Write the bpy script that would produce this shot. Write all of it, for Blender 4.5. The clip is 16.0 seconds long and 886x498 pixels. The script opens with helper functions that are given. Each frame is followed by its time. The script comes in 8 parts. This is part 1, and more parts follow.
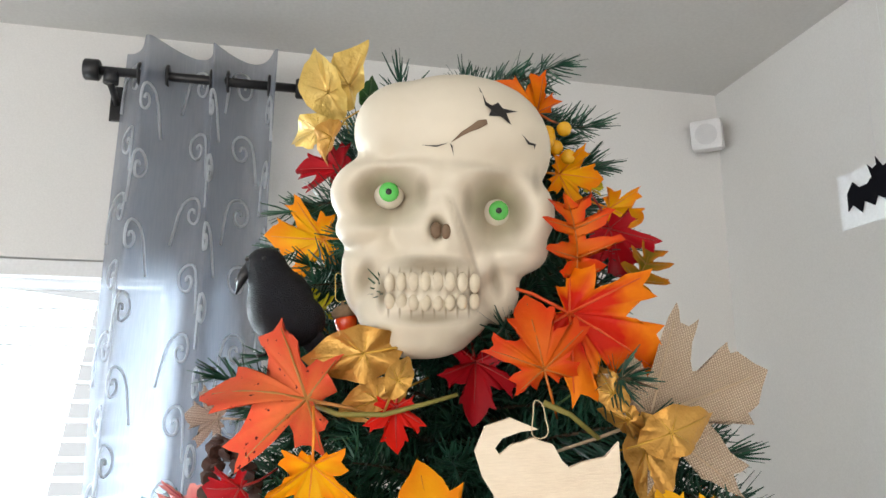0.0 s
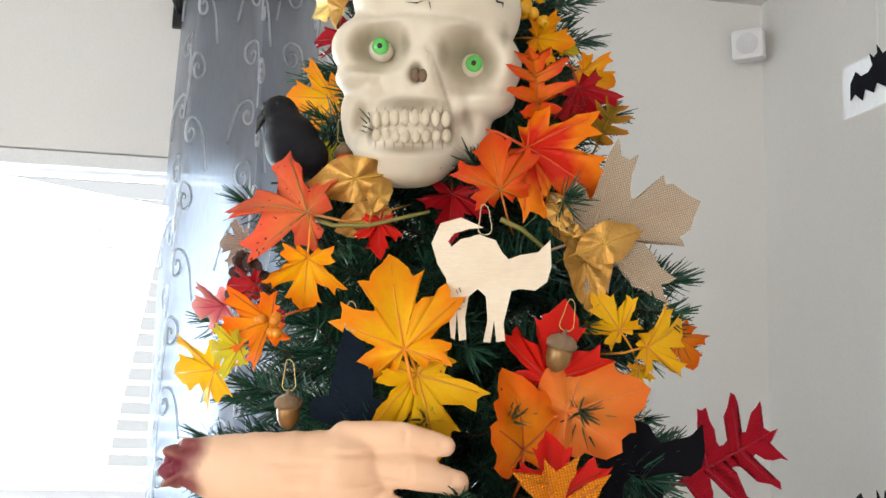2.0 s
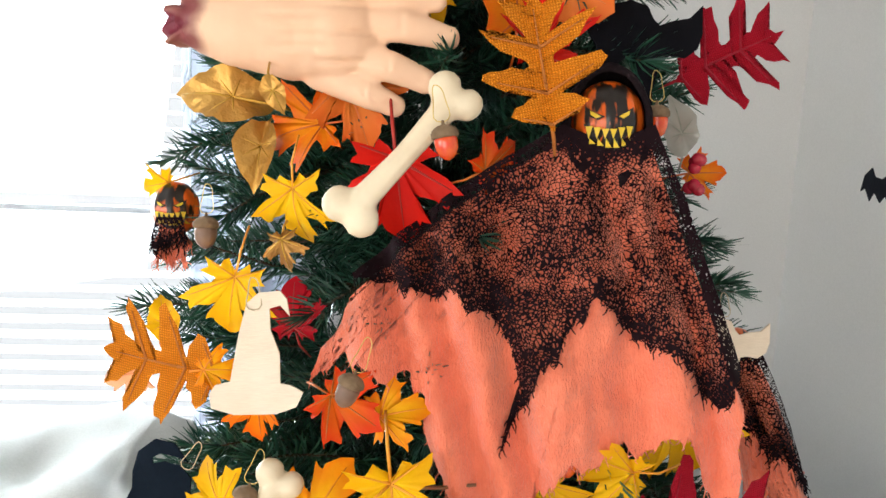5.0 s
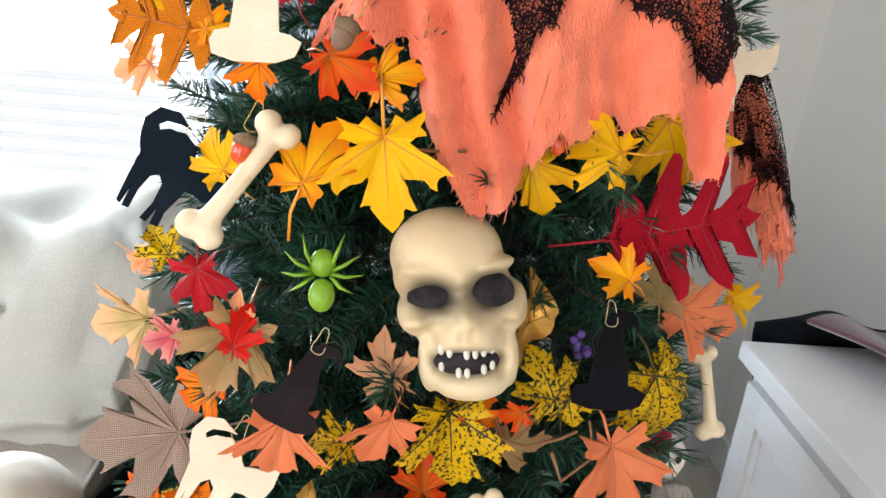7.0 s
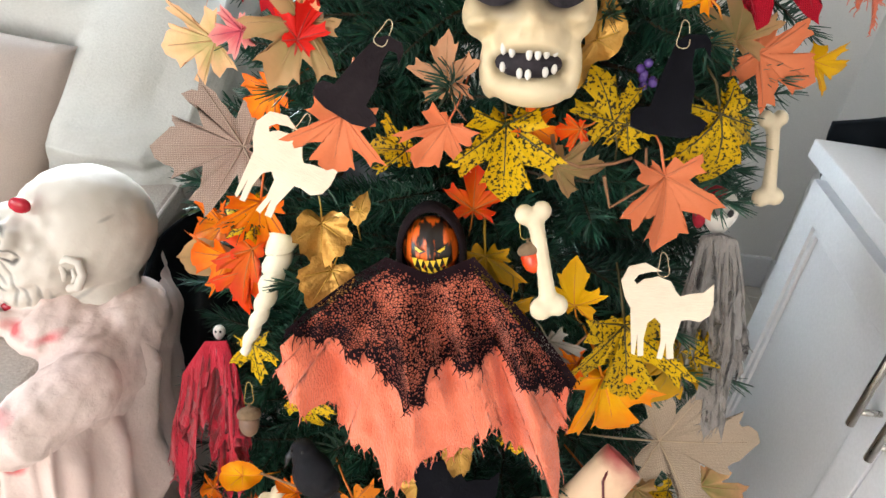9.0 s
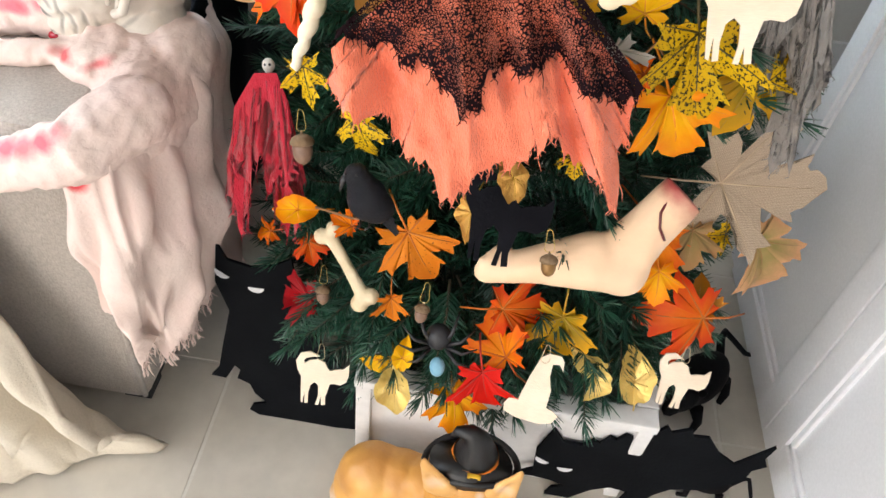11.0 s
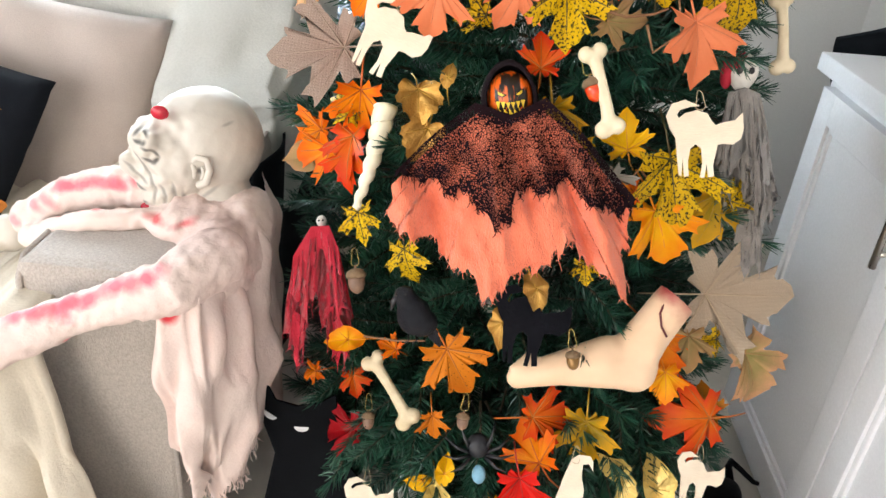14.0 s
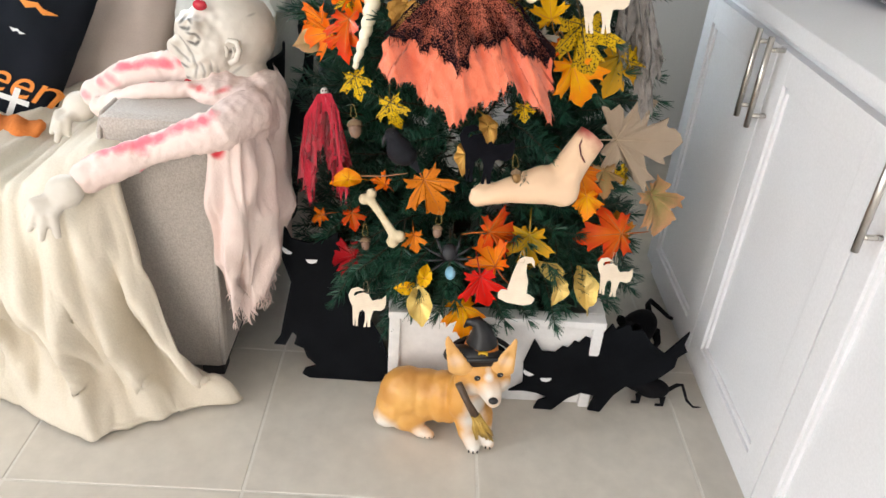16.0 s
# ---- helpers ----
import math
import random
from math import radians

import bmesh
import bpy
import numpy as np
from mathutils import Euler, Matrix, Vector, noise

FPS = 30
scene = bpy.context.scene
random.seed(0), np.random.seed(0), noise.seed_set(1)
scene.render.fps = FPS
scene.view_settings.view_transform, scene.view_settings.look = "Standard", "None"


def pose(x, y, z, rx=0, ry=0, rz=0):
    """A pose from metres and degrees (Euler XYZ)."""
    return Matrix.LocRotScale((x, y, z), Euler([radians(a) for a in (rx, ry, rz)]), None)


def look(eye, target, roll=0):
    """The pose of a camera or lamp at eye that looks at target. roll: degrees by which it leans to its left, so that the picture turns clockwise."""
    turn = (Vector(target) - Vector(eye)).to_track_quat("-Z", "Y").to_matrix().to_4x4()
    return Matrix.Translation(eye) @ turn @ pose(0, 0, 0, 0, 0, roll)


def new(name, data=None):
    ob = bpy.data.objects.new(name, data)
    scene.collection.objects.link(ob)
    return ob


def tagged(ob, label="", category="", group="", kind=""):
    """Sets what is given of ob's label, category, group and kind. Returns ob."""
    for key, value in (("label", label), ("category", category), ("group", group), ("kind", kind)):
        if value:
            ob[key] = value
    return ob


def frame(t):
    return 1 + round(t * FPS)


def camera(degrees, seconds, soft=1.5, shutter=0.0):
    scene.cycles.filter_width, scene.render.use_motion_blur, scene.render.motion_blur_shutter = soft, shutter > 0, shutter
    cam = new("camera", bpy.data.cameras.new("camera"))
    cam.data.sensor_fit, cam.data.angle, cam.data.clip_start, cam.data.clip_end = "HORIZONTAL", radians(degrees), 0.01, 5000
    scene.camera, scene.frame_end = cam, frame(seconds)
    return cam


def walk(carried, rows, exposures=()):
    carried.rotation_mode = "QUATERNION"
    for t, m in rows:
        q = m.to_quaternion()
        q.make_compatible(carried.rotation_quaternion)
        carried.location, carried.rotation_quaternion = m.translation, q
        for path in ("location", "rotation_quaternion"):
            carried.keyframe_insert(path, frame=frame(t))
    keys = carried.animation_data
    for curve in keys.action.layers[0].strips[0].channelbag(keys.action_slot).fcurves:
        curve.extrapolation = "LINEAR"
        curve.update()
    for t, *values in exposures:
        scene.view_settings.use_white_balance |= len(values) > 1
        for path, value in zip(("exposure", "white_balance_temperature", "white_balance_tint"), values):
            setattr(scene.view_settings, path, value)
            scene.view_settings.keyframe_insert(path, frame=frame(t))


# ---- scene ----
cam = camera(61.3, 16.0)
METRES, EYE, TILT, LEAN, TURN = 1.6, 1.82, 12.5, 0.0, -12.8
ROWS = [
    (0.0, 0.0, 0.0, 0.0, 0.0, 0.0, -0.0),
    (0.5, 0.0149, -0.0163, -0.014, 1.53, -0.82, -0.23),
    (1.0, 0.0383, -0.0412, -0.0263, 2.89, -2.06, -0.48),
    (1.5, 0.0498, -0.0577, -0.0416, 4.18, -3.54, -0.78),
    (2.0, 0.0539, -0.0734, -0.0541, 5.22, -4.92, -0.93),
    (2.5, 0.0582, -0.0808, -0.0752, 5.88, -7.13, -0.91),
    (3.0, 0.0629, -0.0796, -0.0972, 6.13, -10.13, -0.73),
    (3.5, 0.0688, -0.0828, -0.1147, 6.49, -12.86, -0.48),
    (6.0, 0.0915, -0.124, -0.1957, 9.99, -27.38, -1.31),
    (6.5, 0.0968, -0.1363, -0.2165, 10.63, -30.56, -2.21),
    (7.0, 0.1057, -0.144, -0.2346, 11.26, -33.45, -2.83),
    (7.5, 0.1115, -0.1502, -0.249, 12.09, -36.25, -3.27),
    (8.0, 0.1151, -0.1609, -0.2626, 13.52, -39.05, -3.59),
    (8.5, 0.1193, -0.1734, -0.2806, 15.5, -42.1, -3.83),
    (9.0, 0.1236, -0.191, -0.2933, 17.89, -45.75, -3.46),
    (9.5, 0.1271, -0.2098, -0.3112, 19.84, -49.59, -2.67),
    (10.0, 0.1328, -0.2243, -0.3307, 20.63, -53.94, -1.66),
    (12.5, 0.1378, -0.2388, -0.3598, 17.84, -60.5, -0.22),
    (13.0, 0.0892, -0.2349, -0.3569, 14.67, -54.18, 0.23),
    (13.5, 0.0729, -0.2671, -0.3537, 12.43, -47.67, -0.38),
    (14.0, 0.1327, -0.3766, -0.3268, 16.85, -42.12, -0.08),
    (14.5, 0.1629, -0.4664, -0.302, 16.71, -41.74, 0.47),
    (15.0, 0.1673, -0.5808, -0.2813, 15.17, -42.37, 0.41),
    (15.5, 0.1853, -0.6359, -0.2816, 14.08, -43.17, -0.19),
    (16.0, 0.1946, -0.644, -0.2796, 13.78, -43.84, -0.72),
]
walk(cam, [(t, pose(0, 0, EYE, TILT, LEAN, TURN) @ pose(METRES * x, METRES * y, METRES * z, 90 + pitch, roll, yaw)) for t, x, y, z, yaw, pitch, roll in ROWS],
     exposures=((0.0, -0.20), (3.5, -0.10), (6.0, -0.02), (8.0, 0.10), (9.5, 0.22), (12.5, 0.26), (14.5, 0.16), (16.0, 0.06)))

# ---- light ----
world = bpy.data.worlds.new("world")
scene.world = world
world.use_nodes = True
wn = world.node_tree
sky = wn.nodes.new("ShaderNodeTexSky")
sky.sky_type, sky.sun_disc = "NISHITA", False
sky.sun_elevation, sky.sun_rotation = radians(48), radians(200)
wn.nodes["Background"].inputs[1].default_value = 0.12
wn.links.new(sky.outputs[0], wn.nodes["Background"].inputs[0])
sun = new("sun", bpy.data.lights.new("sun", "SUN"))
sun.data.energy, sun.data.angle, sun.data.color = 2.0, radians(0.5), (1.0, 0.95, 0.88)
sun.matrix_world = look((-1.5, 5, 6), (0, 0, 0))


def area(name, eye, target, w, h, power, colour):
    lamp = new(name, bpy.data.lights.new(name, "AREA"))
    lamp.data.shape, lamp.data.size, lamp.data.size_y = "RECTANGLE", w, h
    lamp.data.energy, lamp.data.color = power, colour
    lamp.matrix_world = look(eye, target)
    return lamp


area("window_daylight", (-1.35, 2.45, 1.55), (0.45, 0.75, 0.9), 1.7, 1.4, 190, (0.80, 0.92, 1.0))
# out of view: an assumed glass door as the main source
area("glass_door_daylight", (-1.3, -3.08, 1.15), (0.5, 0.8, 0.75), 2.2, 2.0, 68, (1.0, 0.905, 0.81))
# added fill from an unseen opening on the left, brightens the right wall
area("side_fill_daylight", (-2.68, -0.9, 1.5), (0.2, 0.6, 1.2), 1.5, 1.2, 46, (0.88, 0.94, 1.0))


# ---- materials ----
def shader(name):
    m = bpy.data.materials.new(name)
    m.use_nodes = True
    return m, m.node_tree.nodes, m.node_tree.links, m.node_tree.nodes["Principled BSDF"]


def mix(nodes, links, fac, a, b):
    n = nodes.new("ShaderNodeMix")
    n.data_type = "RGBA"
    for sock, v in ((n.inputs[0], fac), (n.inputs[6], a), (n.inputs[7], b)):
        if hasattr(v, "links"):
            links.new(v, sock)
        elif isinstance(v, tuple):
            sock.default_value = (*v, 1.0)
        else:
            sock.default_value = v
    return n.outputs[2]


def ramp(nodes, links, src, lo, hi):
    n = nodes.new("ShaderNodeMapRange")
    n.inputs[1].default_value, n.inputs[2].default_value = lo, hi
    links.new(src, n.inputs[0])
    return n.outputs[0]


def grain(nodes, links, scale, detail=4.0, rough=0.55, stretch=None):
    co = nodes.new("ShaderNodeTexCoord")
    n = nodes.new("ShaderNodeTexNoise")
    n.inputs["Scale"].default_value, n.inputs["Detail"].default_value, n.inputs["Roughness"].default_value = scale, detail, rough
    out = co.outputs["Object"]
    if stretch:
        mp = nodes.new("ShaderNodeMapping")
        mp.inputs["Scale"].default_value = stretch
        links.new(out, mp.inputs["Vector"])
        out = mp.outputs[0]
    links.new(out, n.inputs["Vector"])
    return n.outputs["Fac"]


def bump(nodes, links, bsdf, src, strength, dist=0.002):
    n = nodes.new("ShaderNodeBump")
    n.inputs["Strength"].default_value, n.inputs["Distance"].default_value = strength, dist
    links.new(src, n.inputs["Height"])
    links.new(n.outputs[0], bsdf.inputs["Normal"])


def surface(name, a, b, rough=0.6, coarse=6.0, fine=90.0, relief=0.25, metal=0.0, spread=(0.35, 0.65), dist=0.002, stretch=None, sheen=0.0, coat=0.0):
    """Two colours blended by a coarse noise and a fine one, with a fine relief."""
    m, nd, ln, bs = shader(name)
    c = ramp(nd, ln, grain(nd, ln, coarse), *spread)
    g = grain(nd, ln, fine, stretch=stretch)
    base = mix(nd, ln, c, a, b)
    dark = mix(nd, ln, ramp(nd, ln, g, 0.3, 0.7), tuple(x * 0.82 for x in a), b)
    ln.new(mix(nd, ln, 0.35, base, dark), bs.inputs["Base Color"])
    rr = nd.new("ShaderNodeMapRange")
    rr.inputs[3].default_value, rr.inputs[4].default_value = rough * 0.85, min(1.0, rough * 1.15)
    ln.new(g, rr.inputs[0])
    ln.new(rr.outputs[0], bs.inputs["Roughness"])
    bs.inputs["Metallic"].default_value = metal
    bs.inputs["Sheen Weight"].default_value = sheen
    bs.inputs["Coat Weight"].default_value = coat
    bump(nd, ln, bs, g, relief, dist)
    return m


def weave(name, a, b, pitch, rough=0.9, relief=0.6, dist=0.0015, sheen=0.2):
    """Woven cloth: two crossed thread waves."""
    m, nd, ln, bs = shader(name)
    co = nd.new("ShaderNodeTexCoord")
    outs = []
    for axis in ("X", "Y", "Z"):
        w = nd.new("ShaderNodeTexWave")
        w.bands_direction = axis
        w.inputs["Scale"].default_value, w.inputs["Distortion"].default_value = 0.314 / pitch, 1.2
        w.inputs["Detail"].default_value, w.inputs["Detail Scale"].default_value = 2.0, 1.5
        ln.new(co.outputs["Object"], w.inputs["Vector"])
        outs.append(w.outputs["Fac"])
    mul = nd.new("ShaderNodeMath")
    mul.operation = "ADD"
    ln.new(outs[0], mul.inputs[0])
    ln.new(outs[1], mul.inputs[1])
    mul2 = nd.new("ShaderNodeMath")
    mul2.operation = "ADD"
    ln.new(mul.outputs[0], mul2.inputs[0])
    ln.new(outs[2], mul2.inputs[1])
    th = ramp(nd, ln, mul2.outputs[0], 0.6, 2.2)
    c = mix(nd, ln, ramp(nd, ln, grain(nd, ln, 140.0), 0.3, 0.7), a, b)
    ln.new(mix(nd, ln, th, tuple(x * 0.72 for x in a), c), bs.inputs["Base Color"])
    bs.inputs["Roughness"].default_value, bs.inputs["Sheen Weight"].default_value = rough, sheen
    bump(nd, ln, bs, th, relief, dist)
    return m


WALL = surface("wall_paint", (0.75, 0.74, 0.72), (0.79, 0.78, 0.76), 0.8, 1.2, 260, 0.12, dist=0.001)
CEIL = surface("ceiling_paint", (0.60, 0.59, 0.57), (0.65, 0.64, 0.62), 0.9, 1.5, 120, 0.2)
WHITE = surface("white_lacquer", (0.77, 0.77, 0.79), (0.81, 0.81, 0.83), 0.38, 3, 200, 0.05, dist=0.0005)
TUBM = surface("white_board", (0.74, 0.73, 0.72), (0.80, 0.79, 0.78), 0.5, 5, 70, 0.12)
TILE = surface("porcelain_tile", (0.53, 0.49, 0.43), (0.64, 0.595, 0.52), 0.35, 4.5, 22, 0.06, spread=(0.3, 0.7))
GROUT = surface("grout", (0.64, 0.61, 0.55), (0.70, 0.67, 0.61), 0.9, 8, 200, 0.3)
SOFA = surface("grey_tweed", (0.37, 0.325, 0.285), (0.53, 0.475, 0.425), 0.95, 260, 520, 0.7, sheen=0.25, stretch=(1, 1, 0.35))
SOFAD = surface("dark_webbing", (0.02, 0.02, 0.025), (0.035, 0.035, 0.04), 0.8)
STEEL = surface("brushed_steel", (0.52, 0.49, 0.45), (0.62, 0.59, 0.55), 0.28, 10, 300, 0.1, metal=1.0, stretch=(1, 1, 0.05))
BLACKM = surface("black_metal", (0.012, 0.012, 0.014), (0.022, 0.022, 0.025), 0.35, 8, 160, 0.15)
GLOW, _n, _l, _b = shader("daylight_outside")
_e = _n.new("ShaderNodeEmission")
_e.inputs[0].default_value, _e.inputs[1].default_value = (0.93, 0.97, 1.0, 1), 1.25
_l.new(_e.outputs[0], _n["Material Output"].inputs[0])


# ---- mesh helpers ----
def box(bm, x0, x1, y0, y1, z0, z1, bevel=0.0, mat=0, turn=None):
    """A box between the given limits, added to bm."""
    m = Matrix.Translation(((x0 + x1) / 2, (y0 + y1) / 2, (z0 + z1) / 2)) @ Matrix.Diagonal((x1 - x0, y1 - y0, z1 - z0, 1))
    if turn is not None:
        m = turn @ m
    t = bmesh.new()
    bmesh.ops.create_cube(t, size=1, matrix=m)
    if bevel:
        bmesh.ops.bevel(t, geom=t.edges[:], offset=bevel, segments=2, affect="EDGES", profile=0.6)
    join(bm, t, mat)


def join(bm, t, mat=None):
    """Adds the bmesh t to bm, and frees it."""
    at = {}
    for v in t.verts:
        at[v] = bm.verts.new(v.co)
    for f in t.faces:
        try:
            g = bm.faces.new([at[v] for v in f.verts])
        except ValueError:
            continue
        g.smooth = f.smooth
        g.material_index = f.material_index if mat is None else mat
    t.free()


def tube(bm, pts, rad, sides=8, mat=0, cap=True):
    """A round bar through pts; rad is one radius or one for each point."""
    pts = [Vector(p) for p in pts]
    rads = rad if isinstance(rad, (list, tuple)) else [rad] * len(pts)
    rings, side = [], None
    for i, p in enumerate(pts):
        d = (pts[min(i + 1, len(pts) - 1)] - pts[max(i - 1, 0)]).normalized()
        if side is None:
            side = d.orthogonal().normalized()
        side = (side - d * side.dot(d))
        side = side.normalized() if side.length > 1e-6 else d.orthogonal().normalized()
        up = d.cross(side)
        rings.append([bm.verts.new(p + (side * math.cos(a) + up * math.sin(a)) * rads[i]) for a in (2 * math.pi * k / sides for k in range(sides))])
    for r0, r1 in zip(rings, rings[1:]):
        for k in range(sides):
            f = bm.faces.new((r0[k], r0[(k + 1) % sides], r1[(k + 1) % sides], r1[k]))
            f.smooth, f.material_index = True, mat
    if cap:
        for r in (rings[0][::-1], rings[-1]):
            f = bm.faces.new(r)
            f.material_index = mat
    return rings


def mesh(name, bm, *mats):
    me = bpy.data.meshes.new(name)
    bmesh.ops.recalc_face_normals(bm, faces=bm.faces[:])
    bm.to_mesh(me)
    bm.free()
    for m in mats:
        me.materials.append(m)
    return me


def part(name, bm, material, parent=None, label="", at=None):
    """Links a bmesh as one mesh object, under a thing where one is given."""
    mats = material if isinstance(material, (list, tuple)) else (material,)
    ob = new(name, mesh(name, bm, *mats))
    if parent is not None:
        ob.parent = parent
    if at is not None:
        ob.matrix_basis = at
    return tagged(ob, label)


def block(name, lims, material, parent=None, bevel=0.003, label=""):
    bm = bmesh.new()
    box(bm, *lims, bevel=bevel)
    return part(name, bm, material, parent, label)


def empty(name, label="", category="", group="", at=None):
    ob = new(name)
    ob.empty_display_size = 0.05
    if at is not None:
        ob.matrix_basis = at
    return tagged(ob, label, category, group)


# ---- room ----
L, R, B, F, H = -2.7, 1.24, 1.83, -3.1, 2.74   # left, right, back and front wall faces, ceiling height
TK = 0.14
FZ = -0.035   # the floor


def wall(name, pieces, label):
    bm = bmesh.new()
    for p in pieces:
        box(bm, *p)
    return tagged(part(name, bm, WALL), label, "wall", kind="structure")


WX0, WX1, WZ0, WZ1 = -1.85, -0.215, 0.60, 2.17   # the window's opening
wall("wall_back", [(L - TK, WX0, B, B + TK, FZ, H), (WX1, R + TK, B, B + TK, FZ, H), (WX0, WX1, B, B + TK, FZ, WZ0), (WX0, WX1, B, B + TK, WZ1, H)],
     "warm greige painted wall with a window opening")
wall("wall_right", [(R, R + TK, F, B, FZ, H)], "warm greige painted wall beside the cabinet")
# left and front walls are unseen, added to close the room round the lamps
wall("wall_left", [(L - TK, L, F, -1.75, FZ, H), (L - TK, L, -0.05, B, FZ, H), (L - TK, L, -1.75, -0.05, FZ, 0.8), (L - TK, L, -1.75, -0.05, 2.2, H)], "unseen greige painted wall with an added window opening")
wall("wall_front", [(L - TK, -2.45, F - TK, F, FZ, H), (-0.15, R + TK, F - TK, F, FZ, H), (-2.45, -0.15, F - TK, F, 2.3, H)], "plain greige painted wall with a wide opening")
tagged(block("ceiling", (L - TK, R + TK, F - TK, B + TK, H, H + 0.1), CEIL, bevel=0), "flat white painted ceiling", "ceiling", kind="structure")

# floor: a grout bed with tiles of 46 cm, each one a piece of its own
floor = tagged(block("floor", (L - TK, R + TK, F - TK, B + TK, FZ - 0.12, FZ - 0.0015), GROUT, bevel=0), "beige porcelain tile floor with pale grout", "floor", kind="structure")
bm = bmesh.new()
box(bm, -0.2285, 0.2285, -0.2125, 0.2125, -0.0105, 0.0, bevel=0.0015)
tile_mesh = mesh("tile", bm, TILE)
for i in range(-6, 4):
    for j in range(-8, 6):
        x, y = -0.224 + 0.2315 + i * 0.463, 0.038 + 0.215 + j * 0.430
        if L - 0.2 < x < R + 0.2 and F - 0.2 < y < B + 0.2:
            ob = new("tile", tile_mesh)
            ob.matrix_basis = pose(x, y, FZ, 0, 0, random.choice((0, 180)))
            ob.parent = floor

bm = bmesh.new()
for lims in ((WX0 - 0.9, R - 0.012, B - 0.014, B - 0.001, FZ, 0.08), (R - 0.014, R - 0.001, F, B - 0.014, FZ, 0.08)):
    box(bm, *lims, bevel=0.003)
tagged(part("baseboard", bm, WHITE), "white painted baseboard along the walls", "baseboard", kind="structure")

# window with its frame, meeting rail, glass and blind
window = tagged(new("window_1"), "bright daylit window with white frame and horizontal blind", "window", kind="structure")
bm = bmesh.new()
yf = B + 0.06
for lims in ((WX0, WX0 + 0.05, yf, yf + 0.06, WZ0, WZ1), (WX1 - 0.05, WX1, yf, yf + 0.06, WZ0, WZ1), (WX0, WX1, yf, yf + 0.06, WZ0, WZ0 + 0.05), (WX0, WX1, yf, yf + 0.06, WZ1 - 0.05, WZ1),
             (WX0, WX1, yf, yf + 0.06, 1.31, 1.36)):
    box(bm, *lims, bevel=0.004)
part("window_frame", bm, WHITE, window)
block("window_sill", (WX0 - 0.04, WX1 + 0.04, B - 0.05, B + 0.06, WZ0 - 0.03, WZ0), WHITE, window)
glass, _n, _l, _b = shader("window_glass")
_b.inputs["Transmission Weight"].default_value, _b.inputs["Roughness"].default_value, _b.inputs["IOR"].default_value = 1.0, 0.02, 1.05
for z0, z1 in ((WZ0 + 0.05, 1.31), (1.36, WZ1 - 0.05)):
    pane = block("pane", (WX0 + 0.05, WX1 - 0.05, yf + 0.028, yf + 0.032, z0, z1), glass, window, bevel=0)
    pane.visible_shadow = False
SLAT = surface("white_slat", (0.78, 0.79, 0.8), (0.82, 0.83, 0.84), 0.5, 6, 120, 0.05)
bm = bmesh.new()
box(bm, -0.8, 0.8, -0.022, 0.022, -0.0012, 0.0012)
slat_mesh = mesh("slat", bm, SLAT)
for k in range(36):
    ob = new("slat", slat_mesh)
    ob.matrix_basis = pose((WX0 + WX1) / 2, B + 0.03, WZ0 + 0.03 + k * 0.042, 12, 0, 0)
    ob.parent = window
backdrop = block("backdrop", (-4.5, 2.5, 3.4, 3.42, -0.5, 4.2), GLOW, bevel=0)
tagged(backdrop, "plain overexposed daylight outside the window", "backdrop", kind="structure")
block("head_rail", (WX0 + 0.01, WX1 - 0.01, B + 0.012, B + 0.05, WZ1 - 0.04, WZ1 - 0.002), SLAT, window)

# curtain rod and sheer curtain
RODY, RODZ = 1.74, 2.60
rod = empty("curtain_rod", "black metal curtain rod with round end caps", "curtain rod")
bm = bmesh.new()
tube(bm, [(-0.43, RODY, RODZ), (0.04, RODY, RODZ)], 0.011, 14)
part("rod", bm, BLACKM, rod)
for x0, x1 in ((-0.455, -0.42), (0.025, 0.062)):
    bm = bmesh.new()
    tube(bm, [(x0, RODY, RODZ), (x0 + 0.004, RODY, RODZ), (x1 - 0.004, RODY, RODZ), (x1, RODY, RODZ)], [0.021, 0.025, 0.025, 0.021], 18)
    part("end_cap", bm, BLACKM, rod)
bm = bmesh.new()
tube(bm, [(-0.395, RODY, RODZ - 0.02), (-0.395, RODY, RODZ - 0.03), (-0.395, B, RODZ - 0.045)], 0.008, 10)
tube(bm, [(-0.395, RODY, RODZ - 0.002), (-0.395, RODY, RODZ - 0.03)], 0.017, 12)
box(bm, -0.411, -0.379, B - 0.006, B, RODZ - 0.09, RODZ + 0.0, bevel=0.003)
part("bracket", bm, BLACKM, rod)

SHEER, nd, ln, bs = shader("sheer_grey_voile")
th = ramp(nd, ln, grain(nd, ln, 260.0, stretch=(1, 1, 0.08)), 0.35, 0.65)
ln.new(mix(nd, ln, th, (0.20, 0.21, 0.245), (0.28, 0.29, 0.33)), bs.inputs["Base Color"])
bs.inputs["Roughness"].default_value = 0.8
tl, tp = nd.new("ShaderNodeBsdfTranslucent"), nd.new("ShaderNodeBsdfTransparent")
tl.inputs[0].default_value = (0.42, 0.48, 0.58, 1)
m1, m2 = nd.new("ShaderNodeMixShader"), nd.new("ShaderNodeMixShader")
m1.inputs[0].default_value, m2.inputs[0].default_value = 0.50, 0.30
ln.new(bs.outputs[0], m1.inputs[1]), ln.new(tl.outputs[0], m1.inputs[2])
ln.new(m1.outputs[0], m2.inputs[1]), ln.new(tp.outputs[0], m2.inputs[2])
ln.new(m2.outputs[0], nd["Material Output"].inputs[0])
EMBR = surface("white_embroidery", (0.58, 0.60, 0.64), (0.66, 0.68, 0.72), 0.6, 30, 300, 0.3)
nd, ln = EMBR.node_tree.nodes, EMBR.node_tree.links
